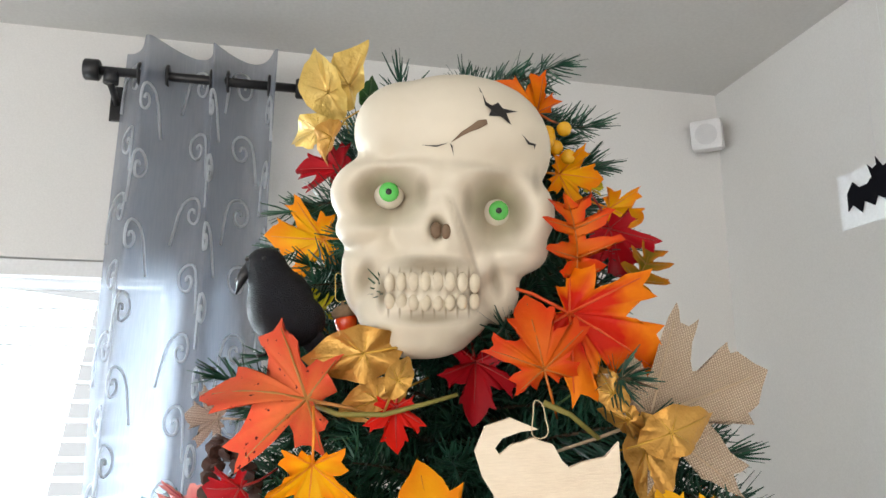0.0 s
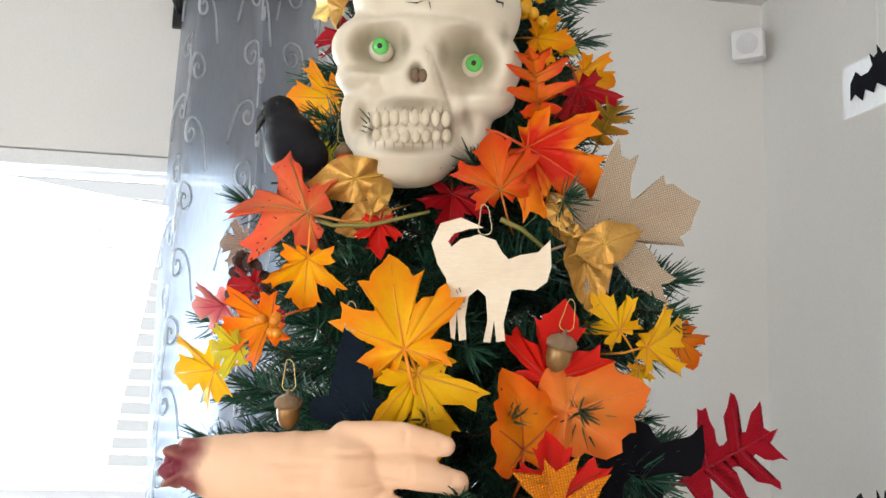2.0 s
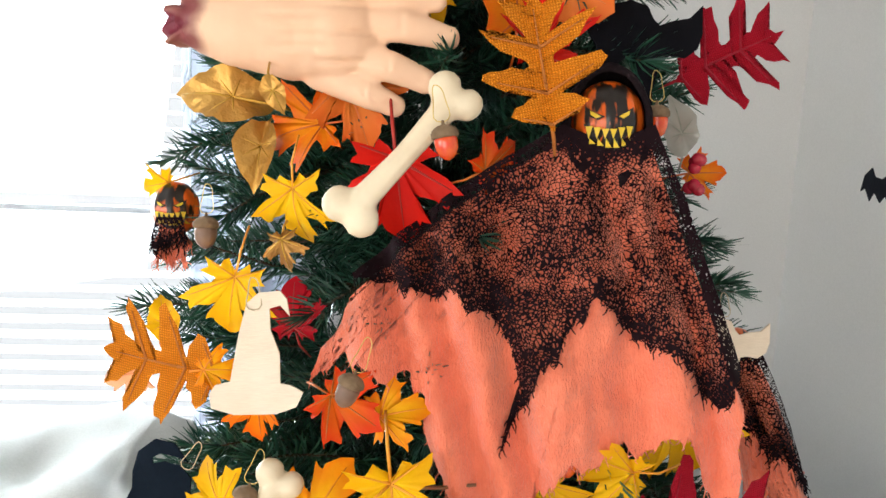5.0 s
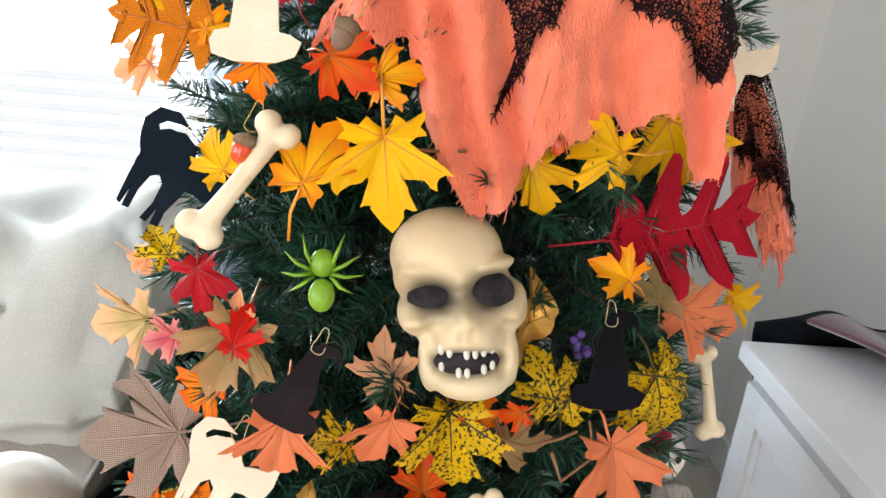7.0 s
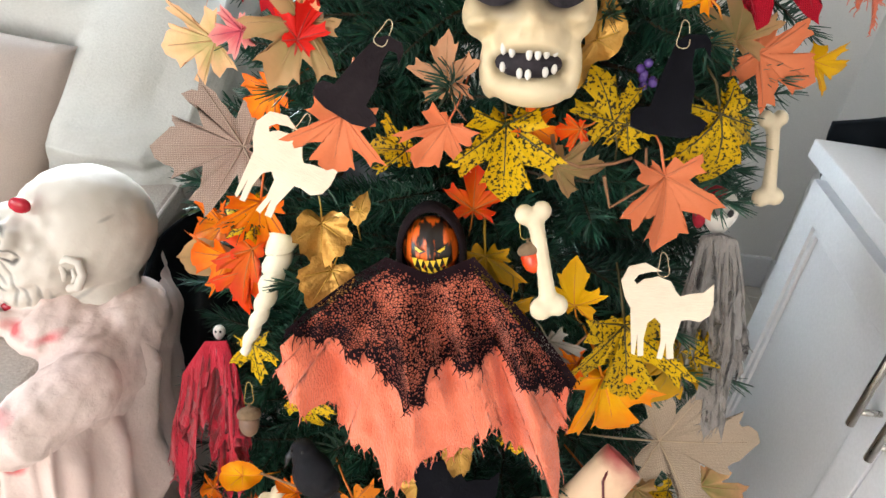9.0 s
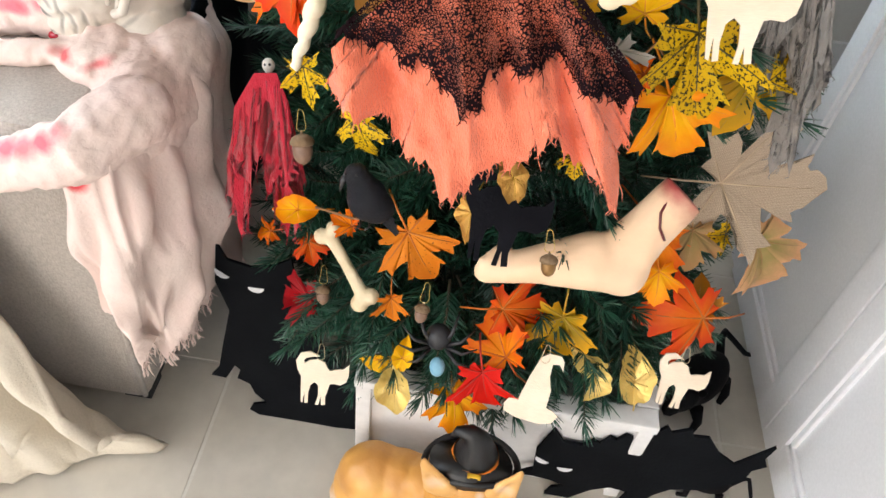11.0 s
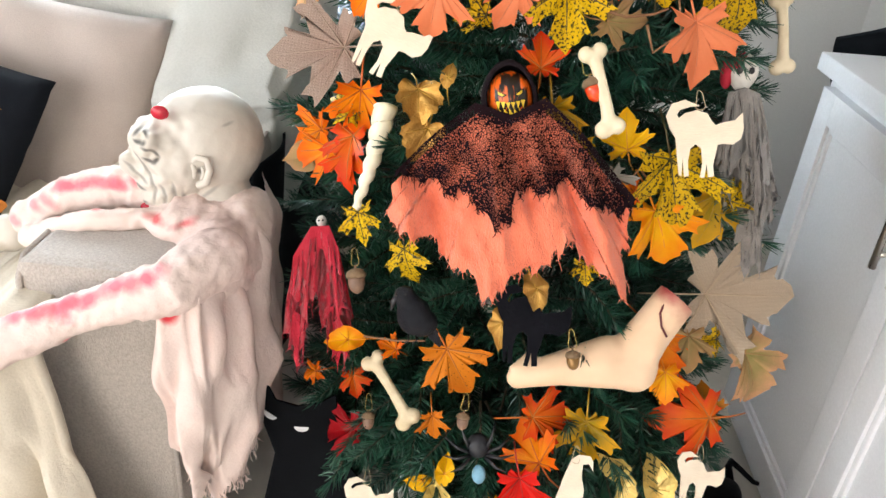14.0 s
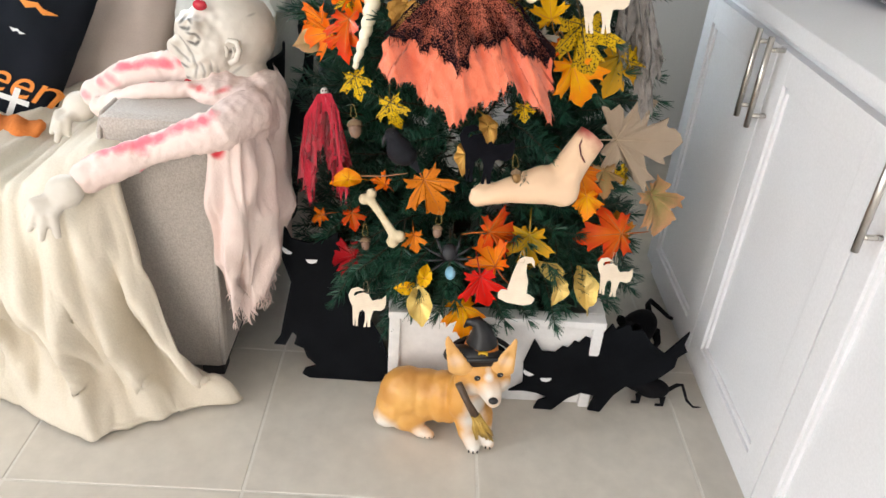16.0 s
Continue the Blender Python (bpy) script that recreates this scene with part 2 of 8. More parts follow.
tl, m1 = nd.new("ShaderNodeBsdfTranslucent"), nd.new("ShaderNodeMixShader")
tl.inputs[0].default_value = (0.85, 0.88, 0.92, 1)
m1.inputs[0].default_value = 0.55
ln.new(nd["Principled BSDF"].outputs[0], m1.inputs[1]), ln.new(tl.outputs[0], m1.inputs[2])
ln.new(m1.outputs[0], nd["Material Output"].inputs[0])


def curtain_at(u, z):
    """A point of the curtain: u runs 0 to 1 across its cloth, through deep folds."""
    k = 1.0 - 0.25 * (2.7 - z) / 2.6 * math.sin(u * 9)
    x = -0.385 + 0.385 * u + 0.018 * math.sin(u * 2 * math.pi * 2.5 + 0.8)
    y = RODY + 0.052 * math.sin(u * 2 * math.pi * 2.5 + math.pi * 0.5) * k + 0.006 * math.sin(z * 3 + u * 11)
    return Vector((x + 0.012 * math.sin(z * 2.2 + u * 6), y, z))


curtain = empty("curtain", "sheer grey grommet curtain with white scroll embroidery", "curtain")
bm = bmesh.new()
NU, NZ = 90, 40
vs = [[bm.verts.new(curtain_at(i / NU, FZ + 0.02 + (2.655 - FZ) * j / NZ)) for j in range(NZ + 1)] for i in range(NU + 1)]
for i in range(NU):
    for j in range(NZ):
        f = bm.faces.new((vs[i][j], vs[i + 1][j], vs[i + 1][j + 1], vs[i][j + 1]))
        f.smooth = True
part("voile", bm, SHEER, curtain)


def scroll(u0, z0, size, flip, width=0.95):
    """A spiral tendril of embroidery lying on the cloth."""
    pts = []
    for k in range(26):
        a = 0.5 + k * 0.36
        r = size * (1 - k / 27.0)
        pts.append((u0 + flip * r * math.cos(a) / width, z0 + r * math.sin(a)))
    tail = [(u0 + flip * size * (1.0 + 0.5 * s) / width, z0 + size * (0.5 - 2.4 * s)) for s in (1.0, 0.75, 0.5, 0.25)]
    bm = bmesh.new()
    line = [curtain_at(min(0.995, max(0.005, u)), min(2.66, z)) + Vector((0, -0.003, 0)) for u, z in tail + pts]
    tube(bm, line, 0.0034, 5)
    part("scroll", bm, EMBR, curtain)


for c, u0 in enumerate((0.06, 0.23, 0.42, 0.6, 0.76, 0.92)):
    for k in range(9):
        scroll(u0, 2.6 - 0.16 * k - 0.08 * (c % 2), 0.043, 1 if (k + c) % 2 else -1)
RING = BLACKM
for u in (0.1, 0.3, 0.5, 0.7, 0.9):
    p = curtain_at(u, RODZ)
    bm = bmesh.new()
    tube(bm, [(p.x, RODY + 0.024 * math.cos(a), RODZ + 0.024 * math.sin(a)) for a in (k * math.pi / 8 for k in range(17))], 0.004, 6, cap=False)
    part("grommet", bm, RING, curtain)

# small white loudspeaker in the corner
SPK = surface("white_plastic", (0.76, 0.76, 0.77), (0.8, 0.8, 0.81), 0.45, 5, 300, 0.1)
speaker = empty("wall_speaker", "small white cube loudspeaker in the wall corner", "speaker", at=pose(1.168, 1.775, 2.588, 12, 0, -38))
bm = bmesh.new()
box(bm, -0.042, 0.042, -0.04, 0.04, -0.042, 0.042, bevel=0.012)
part("housing", bm, SPK, speaker)
bm = bmesh.new()
tube(bm, [(0, -0.040, 0), (0, -0.044, 0)], 0.029, 24)
part("grille", bm, surface("speaker_grille", (0.68, 0.68, 0.7), (0.74, 0.74, 0.75), 0.6, 20, 900, 0.8), speaker)
bm = bmesh.new()
tube(bm, [(0, 0.035, 0), (0, 0.085, 0.0)], 0.008, 10)
part("bracket", bm, SPK, speaker)

# ---- base cabinet along the right wall ----
CX, CY1, CY0, CH = 0.775, 0.93, -1.6, 0.84
cabinet = empty("base_cabinet", "white shaker base cabinet with steel bar handles", "cabinet")
block("body", (CX + 0.004, R - 0.016, CY0, CY1, 0.05, CH - 0.035), WHITE, cabinet)
block("plinth", (CX + 0.012, R - 0.016, CY0, CY1 - 0.005, FZ, 0.05), WHITE, cabinet)
counter = block("worktop", (CX - 0.025, R - 0.016, CY0, CY1 + 0.015, CH - 0.034, CH), WHITE, bevel=0.004)
tagged(counter, "white painted worktop on the base cabinet", "worktop")


def shaker(y0, y1, handle):
    z0, z1 = 0.035, CH - 0.055
    door = empty("door")
    door.parent = cabinet
    w = 0.058
    for nm, lims in (("stile", (y0, y0 + w, z0, z1)), ("stile", (y1 - w, y1, z0, z1)), ("rail", (y0 + w, y1 - w, z0, z0 + w)), ("rail", (y0 + w, y1 - w, z1 - w, z1))):
        block(nm, (CX - 0.018, CX + 0.003, *lims), WHITE, door, 0.0012)
    block("panel", (CX - 0.006, CX + 0.003, y0 + w - 0.002, y1 - w + 0.002, z0 + w - 0.002, z1 - w + 0.002), WHITE, door, 0)
    for lims in ((y0 + w, y0 + w + 0.012, z0 + w, z1 - w), (y1 - w - 0.012, y1 - w, z0 + w, z1 - w), (y0 + w, y1 - w, z0 + w, z0 + w + 0.012), (y0 + w, y1 - w, z1 - w - 0.012, z1 - w)):
        block("moulding", (CX - 0.0125, CX - 0.005, *lims), WHITE, door, 0.003)
    bm = bmesh.new()
    tube(bm, [(CX - 0.05, handle, 0.628), (CX - 0.05, handle, 0.806)], 0.006, 12)
    for z in (0.652, 0.782):
        tube(bm, [(CX - 0.05, handle, z), (CX - 0.017, handle, z)], 0.0045, 10)
    part("handle", bm, STEEL, door, "brushed steel bar handle")


shaker(0.468, 0.905, 0.498)
shaker(0.026, 0.463, 0.438)
shaker(-0.416, 0.021, -0.03)
shaker(-0.86, -0.421, -0.46)

# ---- tree tub ----
tub = empty("tree_stand_box", "white painted square wooden box round the tree foot", "planter")
TX0, TX1, TY0, TY1 = 0.05, 0.49, 0.338, 0.90
for lims in ((TX0, TX1, TY0, TY0 + 0.015, FZ + 0.001, 0.195), (TX0, TX1, TY1 - 0.015, TY1, FZ + 0.001, 0.195), (TX0, TX0 + 0.015, TY0 + 0.015, TY1 - 0.015, FZ + 0.001, 0.195), (TX1 - 0.015, TX1, TY0 + 0.015, TY1 - 0.015, FZ + 0.001, 0.195)):
    block("panel", lims, TUBM, tub)
for x in (TX0, TX1):
    for y in (TY0, TY1):
        block("corner_post", (x - 0.012, x + 0.012, y - 0.012, y + 0.012, FZ, 0.2), TUBM, tub)
for lims in ((TX0 - 0.014, TX1 + 0.014, TY0 - 0.016, TY0 + 0.02, 0.192, 0.21), (TX1 - 0.02, TX1 + 0.016, TY0 + 0.02, TY1, 0.192, 0.21), (TX0 - 0.016, TX0 + 0.02, TY0 + 0.02, TY1, 0.192, 0.21)):
    block("rim", lims, TUBM, tub)


# ---- christmas tree ----
AX, AY = 0.20, 0.775


def reach(z):
    """The tree's radius at the height z."""
    zs = (0.05, 0.18, 0.35, 0.7, 1.0, 1.25, 1.45, 1.65, 1.85, 2.0, 2.12, 2.22)
    rs = (0.34, 0.41, 0.42, 0.385, 0.35, 0.335, 0.31, 0.27, 0.215, 0.165, 0.11, 0.02)
    return float(np.interp(z, zs, rs))


NEEDLE, nd, ln, bs = shader("pine_needles")
info = nd.new("ShaderNodeObjectInfo")
geo = nd.new("ShaderNodeNewGeometry")
c1 = mix(nd, ln, geo.outputs["Random Per Island"], (0.003, 0.024, 0.018), (0.034, 0.130, 0.075))
c2 = mix(nd, ln, info.outputs["Random"], (0.004, 0.030, 0.022), (0.026, 0.100, 0.056))
ln.new(mix(nd, ln, 0.4, c1, c2), bs.inputs["Base Color"])
bs.inputs["Roughness"].default_value = 0.30
BARK = surface("brown_stem", (0.05, 0.035, 0.02), (0.09, 0.06, 0.035), 0.8, 20, 200, 0.5)


def sprig(seed, length, count):
    """A twig of soft plastic needles along +z."""
    rnd = random.Random(seed)
    bm = bmesh.new()
    bend = Vector((rnd.uniform(-0.25, 0.25), rnd.uniform(-0.25, 0.25), 0)) * length

    def spine(s):
        return Vector((0, 0, length * s)) + bend * s * s

    tube(bm, [spine(s) for s in (0, 0.35, 0.7, 0.95)], [0.0026, 0.0022, 0.0016, 0.0008], 5, mat=1)
    for k in range(count):
        s = 0.12 + 0.88 * (k + rnd.random()) / count
        a = k * 2.4 + rnd.uniform(-0.5, 0.5)
        lean = rnd.uniform(0.75, 1.2) if s < 0.93 else rnd.uniform(0.1, 0.6)
        d = Vector((math.cos(a) * math.sin(lean), math.sin(a) * math.sin(lean), math.cos(lean)))
        n = rnd.uniform(0.026, 0.042) * (1.0 - 0.25 * s)
        w = d.cross(Vector((math.sin(a * 3), math.cos(a * 2), 0.3))).normalized() * 0.0011
        p = spine(s)
        tip = p + d * n + Vector((0, 0, 0.004))
        mid = p + d * n * 0.55
        v = [bm.verts.new(q) for q in (p - w * 0.8, p + w * 0.8, mid + w, mid - w, tip + w * 0.4, tip - w * 0.4)]
        bm.faces.new((v[0], v[1], v[2], v[3]))
        bm.faces.new((v[3], v[2], v[4], v[5]))
    me = bpy.data.meshes.new("branch")
    bm.to_mesh(me)
    bm.free()
    me.materials.append(NEEDLE)
    me.materials.append(BARK)
    return me


tree = empty("artificial_tree", "tall slim artificial green pine tree hung with autumn ornaments", "tree")
bm = bmesh.new()
tube(bm, [(AX, AY, FZ), (AX, AY, 1.0), (AX, AY, 2.15)], [0.022, 0.02, 0.012], 12)
part("trunk", bm, BARK, tree)
kinds = [sprig(s, 0.13 + 0.012 * (s % 4), 190) for s in range(8)]
rnd = random.Random(5)


def set_twig(z, a, inset, droop):
    r = reach(z) - inset
    d = Vector((math.cos(a), math.sin(a), droop + rnd.uniform(-0.3, 0.3))).normalized()
    side = Vector((-math.sin(a), math.cos(a), 0)) * rnd.uniform(-0.45, 0.45)
    d = (d + side).normalized()
    p = Vector((AX + math.cos(a) * r, AY + math.sin(a) * r, z)) - d * 0.13
    m = Matrix.Translation(p) @ d.to_track_quat("Z", "Y").to_matrix().to_4x4() @ Matrix.Rotation(rnd.uniform(0, 6.28), 4, "Z")
    return m


N_OUT = 300
for k in range(N_OUT):
    z = 0.16 + 2.0 * (((k * 0.618034) % 1.0) ** 1.12)
    a = -math.pi / 2 + rnd.uniform(-2.0, 2.0)
    ob = new("branch", kinds[k % 8])
    ob.matrix_basis = set_twig(z, a, rnd.uniform(-0.018, 0.05), 0.1)
    ob.parent = tree
# the fuller inside and the far side of the tree, one mass
vv, ff, mi = [], [], []
srcs = [([v.co.copy() for v in me.vertices], [tuple(p.vertices) for p in me.polygons], [p.material_index for p in me.polygons]) for me in kinds]
for k in range(1150):
    z = 0.12 + 2.03 * (((k * 0.618034 + 0.3) % 1.0) ** 1.12)
    a = -math.pi / 2 + rnd.gauss(0, 1.5)
    m = set_twig(z, a, rnd.uniform(0.02, min(0.2, reach(z) * 0.7)), 0.25)
    co, fs, ms = srcs[k % 8]
    n = len(vv)
    vv += [m @ c for c in co]
    ff += [tuple(i + n for i in f) for f in fs]
    mi += ms
me = bpy.data.meshes.new("inner_foliage")
me.from_pydata(vv, [], ff)
me.polygons.foreach_set("material_index", mi)
me.materials.append(NEEDLE)
me.materials.append(BARK)
inner = new("inner_foliage", me)
inner.parent = tree
tagged(inner, kind="stuff")
# drooping skirt of twigs over the rim of the box
for k in range(84):
    a = -math.pi / 2 + (k / 83 - 0.5) * 1.65 + 0.10 + rnd.uniform(-0.1, 0.1)
    ob = new("branch", kinds[k % 8])
    ob.matrix_basis = set_twig(rnd.uniform(0.15, 0.32), a, rnd.uniform(-0.07, 0.03), -0.55)
    ob.parent = tree
# upright tips at the crown
for k in range(14):
    a = k * 2.4
    ob = new("branch", kinds[k % 8])
    ob.matrix_basis = Matrix.Translation((AX - 0.025 + 0.04 * math.cos(a), AY - 0.01 + 0.05 * math.sin(a), 1.985)) @ Vector((math.cos(a) * 0.3 - 0.04, math.sin(a) * 0.4, 1)).to_track_quat("Z", "Y").to_matrix().to_4x4()
    ob.parent = tree


# ---- ornaments: materials ----
def leaf_stuff(name, inner, outer, vein, rough=0.5, metal=0.0, spots=None, crumple=0.0, cloth=False, sheer=0.0, edge=(0.2, 1.0)):
    """Dyed leaf: one colour at the heart runs into another at the rim, mottled; returns the blade's and the vein's material."""
    inner, outer = ((c[0], c[1] * k, c[2] * k) for c, k in ((c, 0.96 if c[1] > 0.38 else 0.86) for c in (inner, outer)))
    m, nd, ln, bs = shader(name)
    uv = nd.new("ShaderNodeUVMap")
    sp = nd.new("ShaderNodeSeparateXYZ")
    ln.new(uv.outputs[0], sp.inputs[0])
    info = nd.new("ShaderNodeObjectInfo")
    g = grain(nd, ln, 30.0, 3.0)
    add = nd.new("ShaderNodeMath")
    add.operation = "MULTIPLY_ADD"
    add.inputs[1].default_value = 1.1
    ln.new(g, add.inputs[0])
    ln.new(sp.outputs[0], add.inputs[2])
    fac = ramp(nd, ln, add.outputs[0], edge[0] + 0.5, edge[1] + 0.5)
    col = mix(nd, ln, fac, inner, outer)
    fine = grain(nd, ln, 260.0)
    col = mix(nd, ln, ramp(nd, ln, fine, 0.35, 0.75), col, mix(nd, ln, 0.15, col, vein))
    col = mix(nd, ln, ramp(nd, ln, info.outputs["Random"], -0.3, 7.0), col, vein)
    if spots:
        sgr = grain(nd, ln, spots[0], 2.0)
        col = mix(nd, ln, ramp(nd, ln, sgr, spots[1], spots[1] + 0.04), col, spots[2])
    if cloth:
        w1, w2 = nd.new("ShaderNodeTexWave"), nd.new("ShaderNodeTexWave")
        co = nd.new("ShaderNodeTexCoord")
        w2.bands_direction = "Y"
        mx = nd.new("ShaderNodeMath")
        mx.operation = "MULTIPLY"
        for w in (w1, w2):
            w.inputs["Scale"].default_value, w.inputs["Distortion"].default_value = 150.0, 2.5
            ln.new(co.outputs["Object"], w.inputs["Vector"])
        ln.new(w1.outputs["Fac"], mx.inputs[0]), ln.new(w2.outputs["Fac"], mx.inputs[1])
        col = mix(nd, ln, ramp(nd, ln, mx.outputs[0], 0.0, 0.35), tuple(c * 0.6 for c in inner), col)
        bump(nd, ln, bs, mx.outputs[0], 0.9, 0.0012)
    else:
        bump(nd, ln, bs, grain(nd, ln, 70.0 if crumple else 160.0, 3.0), 0.9 if crumple else 0.3, 0.004 if crumple else 0.0015)
    ln.new(col, bs.inputs["Base Color"])
    bs.inputs["Roughness"].default_value, bs.inputs["Metallic"].default_value = rough, metal
    bs.inputs["Specular IOR Level"].default_value = 0.5 if metal else 0.18
    if sheer or not (metal or cloth):
        tl, ms = nd.new("ShaderNodeBsdfTranslucent"), nd.new("ShaderNodeMixShader")
        ln.new(col, tl.inputs[0])
        ms.inputs[0].default_value = 0.22
        ln.new(bs.outputs[0], ms.inputs[1]), ln.new(tl.outputs[0], ms.inputs[2])
        ln.new(ms.outputs[0], nd["Material Output"].inputs[0])
    vm = surface(name + "_vein", vein, tuple(c * 1.15 for c in vein), rough, 20, 200, 0.1, metal=metal)
    return m, vm


GOLDV = (0.50, 0.30, 0.05)
LEAFM = {
    "yellow": leaf_stuff("leaf_yellow", (0.92, 0.60, 0.003), (0.90, 0.49, 0.002), (0.72, 0.30, 0.02)),
    "yelorange": leaf_stuff("leaf_yellow_orange", (0.92, 0.57, 0.003), (0.90, 0.30, 0.002), (0.75, 0.25, 0.01)),
    "orange": leaf_stuff("leaf_orange", (0.90, 0.37, 0.004), (0.84, 0.15, 0.002), (0.5, 0.10, 0.01)),
    "peachorange": leaf_stuff("leaf_peach_orange", (0.85, 0.32, 0.05), (0.80, 0.18, 0.02), (0.75, 0.2, 0.04)),
    "redorange": leaf_stuff("leaf_red_orange", (0.76, 0.17, 0.004), (0.70, 0.03, 0.003), (0.45, 0.12, 0.01)),
    "fire": leaf_stuff("leaf_fire", (0.64, 0.010, 0.003), (0.88, 0.26, 0.003), (0.65, 0.08, 0.01), edge=(0.5, 0.95)),
    "red": leaf_stuff("leaf_red", (0.64, 0.006, 0.003), (0.72, 0.012, 0.004), (0.40, 0.02, 0.01)),
    "crimson": leaf_stuff("leaf_crimson", (0.46, 0.003, 0.012), (0.38, 0.003, 0.014), (0.30, 0.02, 0.015)),
    "pink": leaf_stuff("leaf_pink", (0.55, 0.05, 0.09), (0.75, 0.35, 0.30), (0.35, 0.03, 0.06)),
    "peach": leaf_stuff("leaf_peach", (0.80, 0.33, 0.14), (0.82, 0.42, 0.22), (0.65, 0.22, 0.08)),
    "coralpeach": leaf_stuff("leaf_coral_peach", (0.82, 0.30, 0.14), (0.78, 0.24, 0.10), (0.60, 0.16, 0.06)),
    "coralspot": leaf_stuff("leaf_coral", (0.80, 0.20, 0.06), (0.74, 0.09, 0.045), (0.40, 0.18, 0.04), spots=(170.0, 0.66, (0.10, 0.01, 0.01))),
    "orangespot": leaf_stuff("leaf_orange_spotted", (0.75, 0.28, 0.012), (0.70, 0.22, 0.010), (0.45, 0.12, 0.01), spots=(230.0, 0.66, (0.12, 0.03, 0.005))),
    "yelspot": leaf_stuff("leaf_yellow_speckled", (0.82, 0.54, 0.003), (0.72, 0.46, 0.003), (0.06, 0.045, 0.01), spots=(270.0, 0.54, (0.045, 0.035, 0.012))),
    "yelgreen": leaf_stuff("leaf_yellow_green", (0.76, 0.68, 0.012), (0.55, 0.52, 0.02), (0.45, 0.25, 0.02)),
    "olive": leaf_stuff("leaf_olive", (0.16, 0.16, 0.012), (0.55, 0.22, 0.012), (0.30, 0.14, 0.01)),
    "olivegold": leaf_stuff("leaf_olive_gold", (0.30, 0.26, 0.015), (0.66, 0.38, 0.010), (0.35, 0.20, 0.01)),
    "green": leaf_stuff("leaf_green", (0.02, 0.07, 0.03), (0.04, 0.12, 0.03), (0.05, 0.1, 0.03)),
    "greenleaf": leaf_stuff("leaf_variegated", (0.34, 0.36, 0.12), (0.80, 0.46, 0.24), (0.40, 0.22, 0.08)),
    "greentan": leaf_stuff("leaf_green_tan", (0.26, 0.26, 0.10), (0.45, 0.30, 0.14), (0.35, 0.20, 0.08)),
    "tan": leaf_stuff("leaf_tan", (0.66, 0.40, 0.24), (0.62, 0.34, 0.18), (0.45, 0.22, 0.10)),
    "gold": leaf_stuff("leaf_gold_foil", (0.58, 0.38, 0.10), (0.48, 0.28, 0.06), GOLDV, 0.42, 0.7, crumple=1.0),
    "palegold": leaf_stuff("leaf_pale_gold_foil", (0.78, 0.60, 0.22), (0.70, 0.52, 0.14), (0.6, 0.42, 0.12), 0.4, 0.45, crumple=1.0),
    "bronze": leaf_stuff("leaf_bronze_foil", (0.35, 0.20, 0.05), (0.28, 0.15, 0.04), GOLDV, 0.4, 0.7, crumple=1.0),
    "greysheer": leaf_stuff("leaf_grey_sheer", (0.34, 0.35, 0.30), (0.40, 0.40, 0.36), (0.25, 0.25, 0.2), sheer=1.0),
    "burlap": leaf_stuff("leaf_burlap", (0.60, 0.48, 0.35), (0.70, 0.58, 0.44), (0.48, 0.36, 0.24), 0.9, cloth=True),
    "burlapgrey": leaf_stuff("leaf_burlap_grey", (0.46, 0.36, 0.29), (0.56, 0.46, 0.38), (0.34, 0.25, 0.19), 0.9, cloth=True),
    "burlaporange": leaf_stuff("leaf_burlap_orange", (0.82, 0.26, 0.006), (0.86, 0.34, 0.02), (0.45, 0.14, 0.02), 0.9, cloth=True),
    "feltred": leaf_stuff("leaf_felt_red", (0.50, 0.006, 0.025), (0.44, 0.006, 0.028), (0.32, 0.005, 0.02), 0.9, cloth=True),
}
LEAFNAME = {
    "yellow": "golden yellow silk", "yelorange": "yellow silk with orange rim", "orange": "orange silk", "peachorange": "peach and orange silk", "redorange": "red and orange silk",
    "fire": "red and orange two-tone silk", "red": "bright red silk", "crimson": "dark crimson silk", "pink": "faded pink silk", "peach": "pale peach silk", "coralpeach": "coral peach silk",
    "coralspot": "coral silk with dark speckles", "orangespot": "orange silk with dark speckles", "yelspot": "yellow silk with black speckles", "yelgreen": "yellow-green silk",
    "olive": "olive and orange silk", "olivegold": "olive and gold silk", "green": "dark green silk", "greenleaf": "green and peach variegated silk", "greentan": "dull green and tan silk", "tan": "pale tan silk",
    "gold": "crinkled gold foil", "palegold": "pale gold foil", "bronze": "bronze foil", "greysheer": "pale grey sheer", "burlap": "natural brown burlap", "burlapgrey": "grey-brown burlap",
    "burlaporange": "orange burlap", "feltred": "dark red knitted felt"}


def at(x, y, z, tip, yaw, roll):
    """A pose whose local z looks out from the tree; roll turns it in its own plane."""
    return pose(x, y, z, tip, 0, yaw) @ pose(0, 0, 0, 0, 0, roll)


